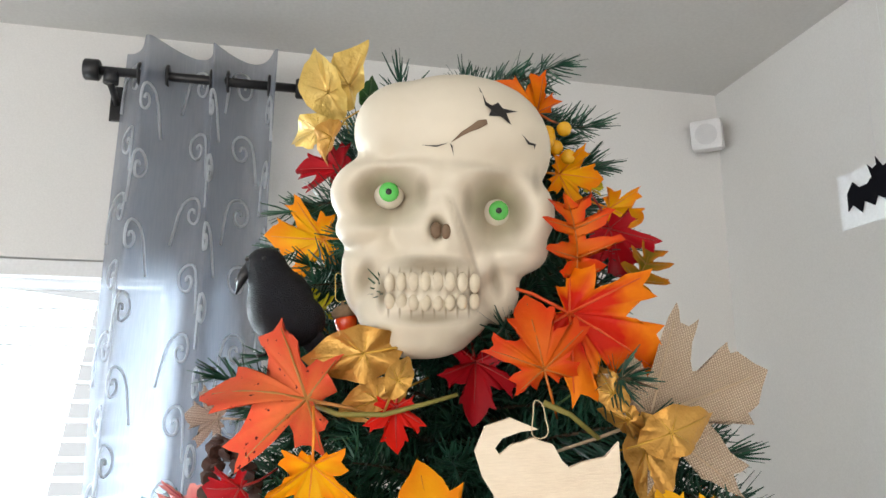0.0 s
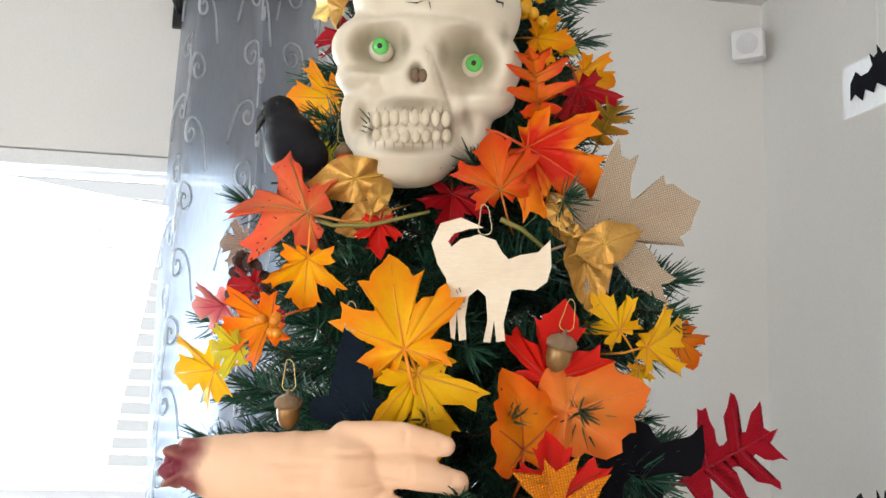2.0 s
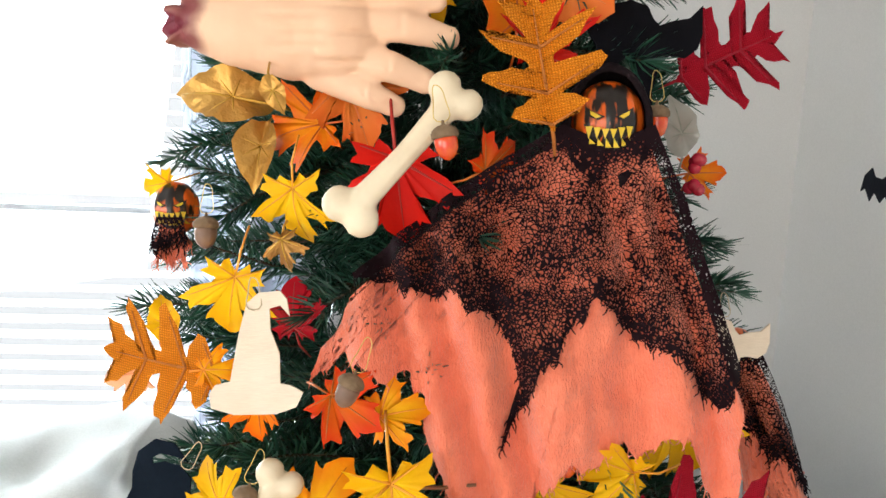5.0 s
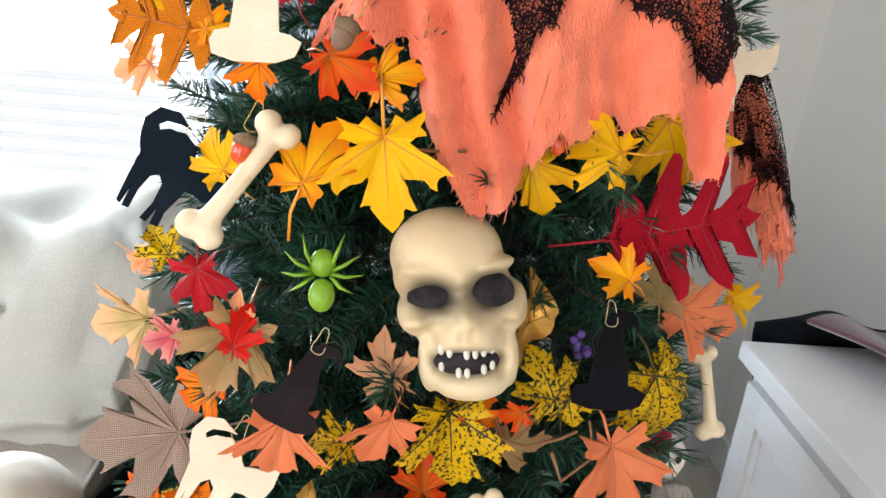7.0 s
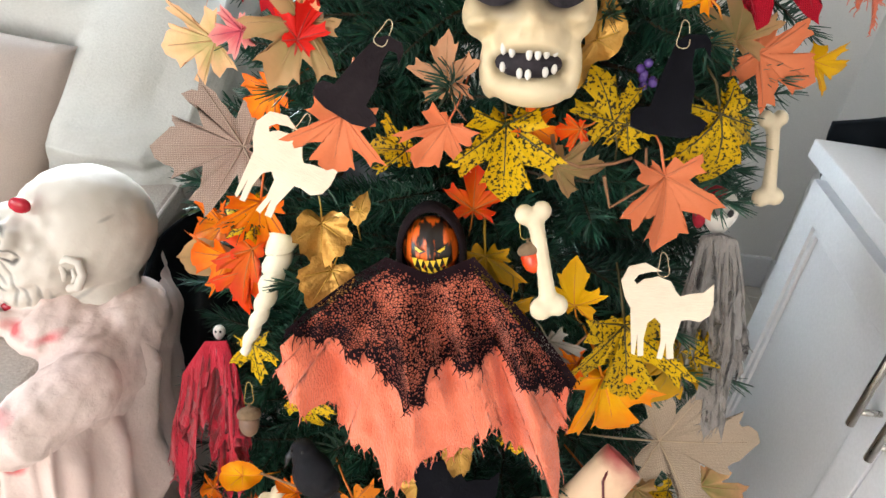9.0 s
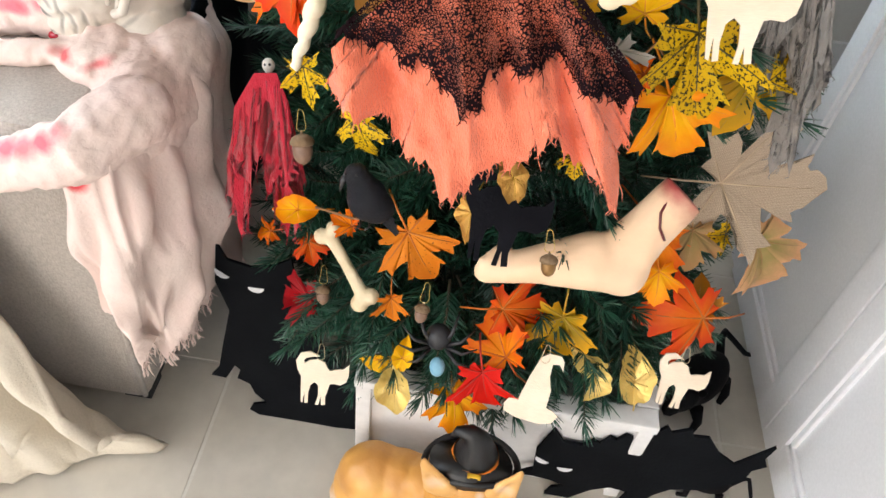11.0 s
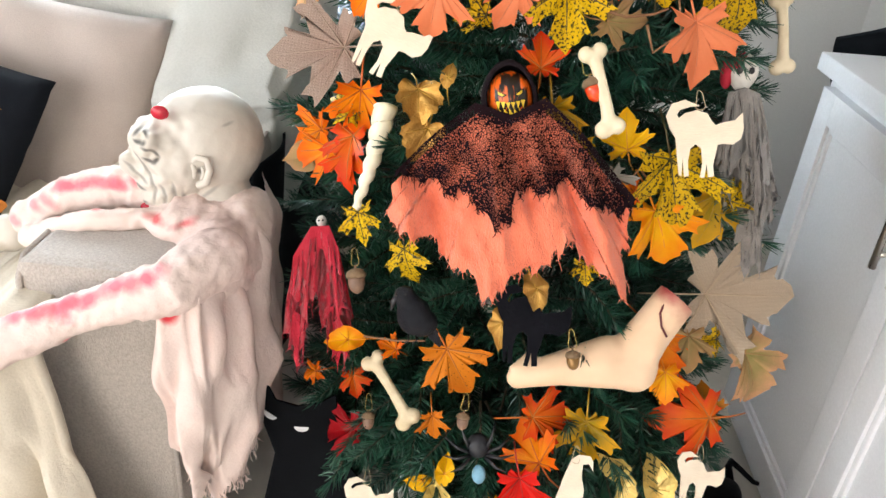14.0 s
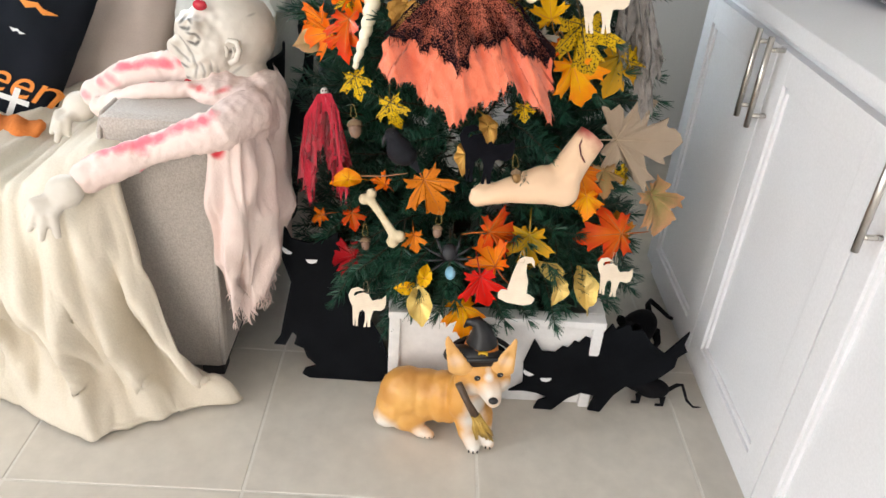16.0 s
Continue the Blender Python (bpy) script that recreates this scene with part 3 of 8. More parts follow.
def lobes(kind):
    """Half outline of a leaf from its foot to its tip, and the tips of its veins; the leaf is 1 long."""
    if kind == "maple":
        half = [(0.02, -0.28), (0.12, -0.40), (0.17, -0.33), (0.34, -0.42), (0.30, -0.30), (0.37, -0.24), (0.21, -0.17), (0.31, -0.10), (0.42, -0.03), (0.56, 0.10), (0.43, 0.11), (0.41, 0.23), (0.31, 0.14), (0.15, 0.10), (0.19, 0.22), (0.25, 0.36),
                (0.17, 0.34), (0.14, 0.42), (0.0, 0.57)]
        return half, [(0.0, 0.52), (0.50, 0.09), (-0.50, 0.09), (0.30, -0.38), (-0.30, -0.38)], (0, -0.22)
    if kind == "oak":
        half = [(0.02, -0.44), (0.06, -0.34), (0.20, -0.42), (0.28, -0.37), (0.18, -0.27), (0.08, -0.20), (0.10, -0.14), (0.30, -0.20), (0.45, -0.16), (0.40, -0.08), (0.22, -0.03), (0.09, 0.00), (0.11, 0.06), (0.28, 0.08), (0.42, 0.19), (0.34, 0.22),
                (0.20, 0.19), (0.09, 0.18), (0.10, 0.24), (0.20, 0.32), (0.25, 0.43), (0.17, 0.41), (0.08, 0.36), (0.06, 0.42), (0.0, 0.55)]
        tips = [(0.0, 0.46), (0.36, 0.17), (-0.36, 0.17), (0.38, -0.15), (-0.38, -0.15), (0.23, -0.38), (-0.23, -0.38)]
        half, tips = ([(x, y + 0.35 * abs(x)) for x, y in part_of] for part_of in (half, tips))
        return half, tips, (0, -0.1)
    if kind == "grape":
        half = [(0.03, -0.34), (0.17, -0.46), (0.30, -0.42), (0.40, -0.30), (0.38, -0.20), (0.48, -0.05), (0.46, 0.10), (0.36, 0.12), (0.33, 0.26), (0.22, 0.28), (0.14, 0.42), (0.0, 0.54)]
        return half, [(0.0, 0.5), (0.40, 0.06), (-0.40, 0.06), (0.24, -0.36), (-0.24, -0.36)], (0, -0.24)
    half = [(0.02, -0.48), (0.13, -0.43), (0.24, -0.28), (0.30, -0.07), (0.27, 0.12), (0.19, 0.29), (0.08, 0.44), (0.0, 0.57)]
    return half, [(0.0, 0.5), (0.2, 0.1), (-0.2, 0.1), (0.2, -0.15), (-0.2, -0.15)], (0, -0.1)


LEAFN = [0]


def leaf(kind, colour, size, m, roll):
    """A silk, foil or cloth leaf with veins and a stem."""
    LEAFN[0] += 1
    rnd = random.Random(LEAFN[0])
    half, tips, palm = lobes(kind)
    ring = half + [(-x, y) for x, y in half[-2::-1]]
    fine = []
    for (x0, y0), (x1, y1) in zip(ring, ring[1:] + ring[:1]):
        fine.append((x0 + rnd.uniform(-0.012, 0.012), y0 + rnd.uniform(-0.012, 0.012)))
        k = rnd.uniform(-0.02, 0.02)
        fine.append(((x0 + x1) / 2 + k, (y0 + y1) / 2 - k))
    flat = colour.startswith(("burlap", "felt"))
    bow, fold, twist = (rnd.uniform(-0.1, 0.15) if flat else rnd.uniform(0.1, 0.9)), rnd.uniform(0.0, 0.2 if flat else 0.85), rnd.uniform(-0.1, 0.1) if flat else rnd.uniform(-0.6, 0.6)
    lean = (0, 0) if flat else (rnd.uniform(-22, 14), rnd.uniform(-24, 24))
    ph, wav = rnd.uniform(0, 6.28), 0.012 if flat else rnd.uniform(0.03, 0.07)

    def height(x, y, r):
        a = math.atan2(y - palm[1], x - palm[0])
        return size * (fold * abs(x) - bow * (y * y + x * x * 0.6) + twist * x * y + wav * r * math.sin(a * 5 + ph) - 0.02 * r * math.cos(a * 5))

    bm = bmesh.new()
    uvl = bm.loops.layers.uv.new("UVMap")
    oak = kind == "oak"
    fr = (0.0, 0.3, 0.6, 0.85, 1.0) if oak else (0.22, 0.45, 0.68, 0.86, 1.0)

    def root(x, y):
        return (0.0, max(-0.40, min(0.46, y - 0.4 * abs(x)))) if oak else palm

    rows = []
    for r in fr:
        row = []
        for x, y in fine:
            (rx, ry), r = root(x, y), max(r, 0.002)
            px, py = rx + (x - rx) * r, ry + (y - ry) * r
            row.append(bm.verts.new((px * size, py * size, height(px, py, r))))
        rows.append(row)
    n = len(fine)
    lift = {}
    if not oak:
        cen = bm.verts.new((palm[0] * size, palm[1] * size, height(*palm, 0)))
        lift[cen] = 0.0
    for r, row in zip(fr, rows):
        for v in row:
            lift[v] = r
    for k in range(n):
        if not oak:
            bm.faces.new((cen, rows[0][k], rows[0][(k + 1) % n]))
        for r0, r1 in zip(rows, rows[1:]):
            bm.faces.new((r0[k], r1[k], r1[(k + 1) % n], r0[(k + 1) % n]))
    for f in bm.faces:
        f.smooth = True
        for lp in f.loops:
            lp[uvl].uv = (lift[lp.vert], 0.5)
    blade, veinm = LEAFM[colour]
    me = bpy.data.meshes.new(kind + "_leaf")
    bm.to_mesh(me)
    bm.free()
    me.materials.append(blade)
    ob = new(kind + "_leaf" if kind != "ovate" else "foil_leaf", me)
    ob.matrix_basis = m @ pose(0, 0, 0, 0, 0, roll) @ pose(0, 0, 0, *lean, 0)
    word = {"maple": "maple leaf", "oak": "lobed oak leaf", "grape": "rounded vine leaf", "ovate": "pointed oval leaf"}[kind]
    tagged(ob, LEAFNAME[colour] + " " + word + " tucked into the tree", "leaf", "leaves on the tree")
    bm = bmesh.new()
    th = 0.0009 if size < 0.08 else 0.0013
    for tx, ty in tips:
        pts, rad = [], []
        for s in (0.0, 0.3, 0.6, 0.92):
            rx, ry = (0.0, ty - 0.4 * abs(tx)) if oak and tx else palm
            x, y = rx + (tx - rx) * s, ry + (ty - ry) * s
            pts.append((x * size, y * size, height(x, y, s) + 0.0004))
            rad.append(th * (1.05 - 0.8 * s))
        tube(bm, pts, rad, 5)
    tube(bm, [(palm[0] * size, palm[1] * size, height(*palm, 0)), (0.01 * size, -0.5 * size, -0.01), (0.03 * size, -0.72 * size, -0.03)], [th * 1.2, th * 1.2, th], 5)
    part("vein", bm, veinm, ob)
    return ob


# ---- ornaments: shapes ----
def blob(parts, voxel, passes=4):
    """Melts overlapping round masses into one skin. Each part: centre, three radii, and a turn in degrees; returns a bmesh."""
    bm = bmesh.new()
    for c, r, *turn in parts:
        r = r if isinstance(r, (tuple, list)) else (r, r, r)
        m = Matrix.Translation(c) @ (Euler([radians(a) for a in turn[0]]).to_matrix().to_4x4() if turn else Matrix()) @ Matrix.Diagonal((*r, 1))
        bmesh.ops.create_icosphere(bm, subdivisions=3, radius=1, matrix=m)
    me = bpy.data.meshes.new("melt")
    bm.to_mesh(me)
    bm.free()
    ob = new("melt", me)
    rm = ob.modifiers.new("remesh", "REMESH")
    rm.mode, rm.voxel_size = "VOXEL", voxel
    sm = ob.modifiers.new("smooth", "SMOOTH")
    sm.factor, sm.iterations = 0.5, passes
    out = bmesh.new()
    dg = bpy.context.evaluated_depsgraph_get()
    made = ob.evaluated_get(dg)
    out.from_mesh(made.to_mesh())
    made.to_mesh_clear()
    bpy.data.objects.remove(ob)
    bpy.data.meshes.remove(me)
    for f in out.faces:
        f.smooth = True
    return out


def limb(pts, rads, step=0.45):
    """Round masses strung along a bent line."""
    out = []
    pts = [Vector(p) for p in pts]
    for i in range(len(pts) - 1):
        a, b, ra, rb = pts[i], pts[i + 1], rads[i], rads[i + 1]
        n = max(1, int((b - a).length / (step * min(ra, rb))))
        for k in range(n + (i == len(pts) - 2)):
            s = k / n
            out.append((tuple(a.lerp(b, s)), ra + (rb - ra) * s))
    return out


def dent(bm, c, r, depth, way):
    """Presses a round hollow (or, with a minus depth, a swelling) into a skin."""
    c, way = Vector(c), Vector(way)
    r = r if isinstance(r, (tuple, list)) else (r, r, r)
    for v in bm.verts:
        d = v.co - c
        q = (d.x / r[0]) ** 2 + (d.y / r[1]) ** 2 + (d.z / r[2]) ** 2
        if q < 4:
            v.co += way * depth * math.exp(-q * 1.6)


def slab(bm, outline, depth, mat=0, z0=0.0):
    """A flat cut-out with thickness."""
    front = [bm.verts.new((x, y, z0 + depth)) for x, y in outline]
    back = [bm.verts.new((x, y, z0)) for x, y in outline]
    f = [bm.faces.new(front), bm.faces.new(back[::-1])]
    n = len(front)
    for k in range(n):
        f.append(bm.faces.new((front[k], back[k], back[(k + 1) % n], front[(k + 1) % n])))
    for g in f:
        g.material_index = mat
    return f


def stained(name, a, b, stain, spots, rough=0.5, relief=0.15, fine=80.0, dist=0.001, more=(), ragged=0.5):
    """A cast surface with airbrushed patches of colour at the given local places: (centre, radius, strength)."""
    m, nd, ln, bs = shader(name)
    col = mix(nd, ln, ramp(nd, ln, grain(nd, ln, 9.0), 0.35, 0.65), a, b)
    co = nd.new("ShaderNodeTexCoord")
    g = grain(nd, ln, 45.0)
    for tint, (c, r, k) in [(stain, q) for q in spots] + [(tint, q) for tint, qs in more for q in qs]:
        sub = nd.new("ShaderNodeVectorMath")
        if isinstance(r, tuple):
            # an oval patch: three radii and a turn about its y and z
            mp = nd.new("ShaderNodeMapping")
            mp.vector_type = "TEXTURE"
            mp.inputs["Location"].default_value, mp.inputs["Scale"].default_value = c, r[:3]
            mp.inputs["Rotation"].default_value = (0, r[3] if len(r) > 3 else 0, r[4] if len(r) > 4 else 0)
            ln.new(co.outputs["Object"], mp.inputs["Vector"])
            sub.operation = "LENGTH"
            ln.new(mp.outputs[0], sub.inputs[0])
            r = 1.0
        else:
            sub.operation = "DISTANCE"
            sub.inputs[1].default_value = c
            ln.new(co.outputs["Object"], sub.inputs[0])
        ad = nd.new("ShaderNodeMath")
        ad.operation = "MULTIPLY_ADD"
        ad.inputs[1].default_value = r * ragged
        ln.new(g, ad.inputs[0])
        ln.new(sub.outputs["Value"], ad.inputs[2])
        mr = nd.new("ShaderNodeMapRange")
        mr.inputs[1].default_value, mr.inputs[2].default_value, mr.inputs[3].default_value, mr.inputs[4].default_value = r * (0.35 + 0.5 * ragged), r * (1.1 + 0.5 * ragged), k, 0.0
        ln.new(ad.outputs[0], mr.inputs[0])
        col = mix(nd, ln, mr.outputs[0], col, tint)
    ln.new(col, bs.inputs["Base Color"])
    bs.inputs["Roughness"].default_value = rough
    bump(nd, ln, bs, grain(nd, ln, fine), relief, dist)
    return m


PLY = surface("plywood", (0.78, 0.64, 0.48), (0.85, 0.73, 0.57), 0.6, 25, 120, 0.2, stretch=(1, 9, 1))
BLKWOOD = surface("black_painted_wood", (0.004, 0.004, 0.006), (0.007, 0.007, 0.010), 0.65, 15, 150, 0.3)
BLUBLK = surface("slate_black_felt", (0.006, 0.011, 0.019), (0.010, 0.016, 0.026), 0.85, 15, 200, 0.4)
BRNBLK = surface("brown_black_felt", (0.014, 0.010, 0.012), (0.024, 0.018, 0.020), 0.85, 15, 200, 0.4)
for _m in (BLKWOOD, BLUBLK, BRNBLK):
    _m.node_tree.nodes["Principled BSDF"].inputs["Specular IOR Level"].default_value = 0.05
TWINE = surface("twine", (0.55, 0.42, 0.26), (0.65, 0.52, 0.34), 0.9, 40, 400, 0.5)
GOLDCORD = surface("gold_cord", (0.70, 0.48, 0.12), (0.80, 0.58, 0.2), 0.4, 40, 600, 0.4, metal=0.6)
WOODS = {"cream": (PLY, "unpainted pale plywood"), "black": (BLKWOOD, "matt black painted wood"), "slate": (BLUBLK, "blue-black felt"), "brown": (BRNBLK, "brown-black felt")}


def loop(parent, x, y, h, z=0.002, mat=TWINE, r=0.0008):
    bm = bmesh.new()
    pts = []
    for k in range(17):
        a = 2 * math.pi * k / 16
        pts.append((x + 0.0055 * math.sin(a) * (1 + 0.4 * math.cos(a)) + 0.001 * math.sin(3 * a), y + h * (0.5 - 0.5 * math.cos(a)) * (1 + 0.06 * math.sin(2 * a)), z - 0.004 * (0.5 - 0.5 * math.cos(a))))
    tube(bm, pts, r * 0.62, 5)
    part("hanging_loop", bm, mat, parent)


CAT = [(-12, 86), (-50, 103), (-85, 93), (-100, 60), (-90, 25), (-75, 0), (-72, -45), (-67, -100), (-60, -103), (-57, -55), (-53, -105), (-41, -103), (-43, -65), (-37, -30), (-22, -17), (-8, -30), (-5, -70), (-12, -107),
       (0, -108), (6, -70), (10, -107), (25, -105), (22, -75), (35, -20), (50, -17), (75, -20), (95, -5), (102, 20), (100, 65), (80, 45), (50, 40), (30, 33), (20, 43), (8, 65), (-8, 70), (-20, 75), (-35, 70), (-50, 67),
       (-66, 54), (-72, 63), (-62, 76), (-36, 84)]
HAT = [(-75, -65), (-72, -88), (-35, -100), (35, -101), (68, -90), (80, -66), (60, -54), (42, -50), (42, 0), (28, 40), (27, 75), (45, 80), (60, 62), (56, 90), (45, 104), (10, 102), (-10, 85), (-25, 30), (-40, -45), (-65, -50)]


def cutout(kind, outline, colour, size, m, roll, words, thick=0.003):
    s = size / 210.0
    bm = bmesh.new()
    slab(bm, [(x * s, y * s) for x, y in outline], thick)
    mat, look_of = WOODS[colour]
    ob = tagged(part(kind, bm, mat, at=m @ pose(0, 0, 0, 0, 0, roll)), look_of + " " + words, "ornament", kind + " ornaments")
    tops = max(outline, key=lambda q: q[1] - abs(q[0]) * 0.4)
    loop(ob, tops[0] * s * 0.2, tops[1] * s * 0.72, 0.018 + 14 * s, thick + 0.001)
    return ob


def wood_cat(colour, size, m, roll):
    return cutout("cat_cutout", CAT, colour, size, m, roll, "cut-out of an arched cat")


def witch_hat(colour, size, m, roll):
    return cutout("witch_hat_cutout", HAT, colour, size, m, roll, "cut-out of a bent witch hat")


BONE = surface("ivory_plastic", (0.74, 0.60, 0.40), (0.82, 0.70, 0.50), 0.42, 12, 60, 0.12)
BONED = surface("aged_bone", (0.62, 0.48, 0.28), (0.76, 0.64, 0.44), 0.5, 25, 90, 0.25)


def bone(colour, size, m, roll):
    """A long bone with two knuckles at either end."""
    s = size
    p = limb([(0, -0.38 * s, 0), (0.01 * s, 0, 0.02 * s), (0, 0.38 * s, 0)], [0.078 * s, 0.062 * s, 0.074 * s])
    for y, k in ((0.40, 1.0), (-0.40, 1.08)):
        p += [((-0.072 * s, y * s, 0), (0.090 * s * k, 0.092 * s * k, 0.08 * s)), ((0.068 * s, (y + 0.01) * s, 0.0), (0.086 * s * k, 0.088 * s * k, 0.08 * s))]
    bm = blob(p, 0.022 * s, 3)
    dent(bm, (0.0, 0.46 * s, 0.03 * s), (0.03 * s, 0.05 * s, 0.2 * s), 0.02 * s, (0, -1, 0))
    dent(bm, (0.01 * s, 0, 0.06 * s), (0.012 * s, 0.3 * s, 0.05 * s), 0.012 * s, (0, 0, -1))
    ob = part("bone", bm, BONE if colour == "ivory" else BONED, at=m @ pose(0, 0, 0, 0, 0, roll))
    return tagged(ob, "ivory plastic toy bone with knobbed ends on the tree" if colour == "ivory" else "small aged ivory toy bone hanging on the tree", "bone", "bones on the tree")


def horn(colour, size, m, roll):
    bm = bmesh.new()
    pts, rad = [], []
    for k in range(40):
        f = k / 39
        pts.append((0.0014 * math.sin(f * 40) + 0.03 * size * math.sin(f * 3), (f - 0.5) * size, 0.0014 * math.cos(f * 40)))
        rad.append(size * (0.034 + 0.080 * f) * (1 + 0.05 * math.sin(f * 45 + math.sin(f * 9))))
    tube(bm, pts, rad, 14)
    ob = part("twisted_icicle", bm, surface("cream_ceramic", (0.78, 0.70, 0.50), (0.84, 0.77, 0.60), 0.4, 30, 90, 0.3), at=m @ pose(0, 0, 0, 0, 0, roll))
    return tagged(ob, "cream twisted icicle ornament with ridged sides", "ornament")


NUT = {"gold": surface("nut_bronze", (0.20, 0.10, 0.03), (0.30, 0.17, 0.06), 0.3, 40, 100, 0.1, metal=0.5), "red": surface("nut_red", (0.68, 0.02, 0.008), (0.78, 0.12, 0.010), 0.25, 60, 150, 0.05, coat=0.5),
       "brown": surface("nut_brown", (0.16, 0.09, 0.06), (0.24, 0.14, 0.09), 0.5, 40, 100, 0.2)}
CAPM = surface("acorn_cap", (0.16, 0.10, 0.05), (0.26, 0.17, 0.10), 0.9, 60, 150, 0.8)


def acorn(colour, size, m, roll):
    s = size
    ob = empty("acorn", {"gold": "shiny bronze acorn ornament on a gold cord", "red": "glossy red and orange acorn ornament", "brown": "plain brown acorn with a rough cap"}[colour], "acorn", "acorns on the tree", m @ pose(0, 0, 0, 0, 0, roll))
    bm = bmesh.new()
    prof = [(0.02, -0.60), (0.12, -0.56), (0.26, -0.45), (0.34, -0.25), (0.36, -0.02), (0.33, 0.14)]
    tube(bm, [(0, y * s, 0) for _, y in prof], [r * s for r, _ in prof], 16)
    part("nut", bm, NUT[colour], ob)
    bm = bmesh.new()
    prof = [(0.36, 0.06), (0.42, 0.12), (0.42, 0.24), (0.34, 0.36), (0.2, 0.44), (0.06, 0.47), (0.04, 0.58), (0.03, 0.6)]
    tube(bm, [(0, y * s, 0) for _, y in prof], [r * s for r, _ in prof], 16)
    part("cap", bm, CAPM, ob)
    loop(ob, 0, 0.55 * s, 0.026, 0.0, GOLDCORD, 0.0006)
    return ob


def berry(colour, size, m, roll):
    rnd = random.Random(int(size * 1e5))
    ob = empty("berry_cluster", "small cluster of glossy %s berries" % colour, "berries", at=m)
    mat = surface("berry_" + colour, *{"yellow": ((0.75, 0.36, 0.01), (0.8, 0.45, 0.02)), "red": ((0.4, 0.01, 0.03), (0.5, 0.02, 0.04)), "orange": ((0.7, 0.2, 0.01), (0.75, 0.3, 0.02)), "purple": ((0.12, 0.06, 0.3), (0.16, 0.09, 0.4))}[colour], 0.25, 50, 200, 0.05)
    for k in range(7 if size > 0.02 else 3):
        bm = bmesh.new()
        bmesh.ops.create_icosphere(bm, subdivisions=2, radius=size * 0.2, matrix=Matrix.Translation((rnd.uniform(-0.4, 0.4) * size, rnd.uniform(-0.5, 0.5) * size, rnd.uniform(-0.1, 0.3) * size)))
        for f in bm.faces:
            f.smooth = True
        part("berry", bm, mat, ob)
    return ob


def pinecone(colour, size, m, roll):
    ob = empty("pine_cone", "dark brown open pine cone among the branches", "pine cone", at=m @ pose(0, 0, 0, 0, 0, roll))
    mat = surface("cone_scale", (0.045, 0.02, 0.015), (0.09, 0.045, 0.035), 0.6, 40, 120, 0.4)
    for k in range(34):
        f = k / 33
        a = k * 2.4
        r = size * (0.42 - 0.3 * f) * math.sin(math.pi * (0.25 + 0.7 * f)) + 0.002
        bm = bmesh.new()
        bmesh.ops.create_icosphere(bm, subdivisions=1, radius=1, matrix=Matrix.Diagonal((size * 0.14, size * 0.16, size * 0.04, 1)))
        d = Vector((math.cos(a), 0.35, math.sin(a))).normalized()
        part("scale", bm, mat, ob, at=Matrix.Translation((math.cos(a) * r, (f - 0.5) * size, math.sin(a) * r)) @ d.to_track_quat("Y", "Z").to_matrix().to_4x4())
    return ob


def spider(colour, size, m, roll):
    """A plastic spider, head up: two round body parts and eight bent legs."""
    s = size
    mats = {"green": ((0.15, 0.32, 0.012), (0.21, 0.40, 0.02)), "blue": ((0.16, 0.36, 0.50), (0.22, 0.44, 0.58)), "black": ((0.012, 0.012, 0.015), (0.02, 0.02, 0.025))}
    body = surface("spider_%s" % colour, *mats[colour], 0.3, 30, 120, 0.2)
    legm = body if colour == "green" else surface("spider_leg", *mats["black"], 0.5, 30, 120, 0.2)
    ob = empty("spider", {"green": "glossy lime green plastic spider on the tree", "blue": "black legged toy spider with a blue body"}[colour], "spider", at=m @ pose(0, 0, 0, 0, 0, roll))
    for nm, c, r in (("abdomen", (0, -0.22 * s, 0.0), (0.15 * s, 0.19 * s, 0.13 * s) if colour == "green" else (0.09 * s, 0.12 * s, 0.08 * s)), ("head", (0, 0.14 * s, 0.0), (0.15 * s, 0.16 * s, 0.12 * s))):
        bm = bmesh.new()
        bmesh.ops.create_uvsphere(bm, u_segments=20, v_segments=14, radius=1, matrix=Matrix.Translation(c) @ Matrix.Diagonal((*r, 1)))
        for f in bm.faces:
            f.smooth = True
        part(nm, bm, body if nm == "abdomen" or colour == "green" else legm, ob)
    for k, (a, ln) in enumerate(((68, 0.36), (25, 0.36), (-8, 0.36), (-42, 0.34))):
        for sx in (-1, 1):
            c, sn = math.cos(radians(a)) * sx, math.sin(radians(a))
            bm = bmesh.new()
            b = Vector((0.1 * s * sx, 0.08 * s - 0.05 * s * k * 0.6, 0))
            tube(bm, [b, b + Vector((c * ln * 0.5, sn * ln * 0.5, 0.16)) * s, b + Vector((c * ln, sn * ln + 0.05, 0.02)) * s], [0.028 * s, 0.022 * s, 0.007 * s], 6)
            part("leg", bm, legm, ob)
    return ob


# ---- gauze figures ----
def gauze(name, a, b):
    return surface(name, tuple(c * 0.9 for c in a), b, 0.95, 40, 380, 1.0, dist=0.0026, stretch=(1.6, 0.5, 1), sheen=0.3)


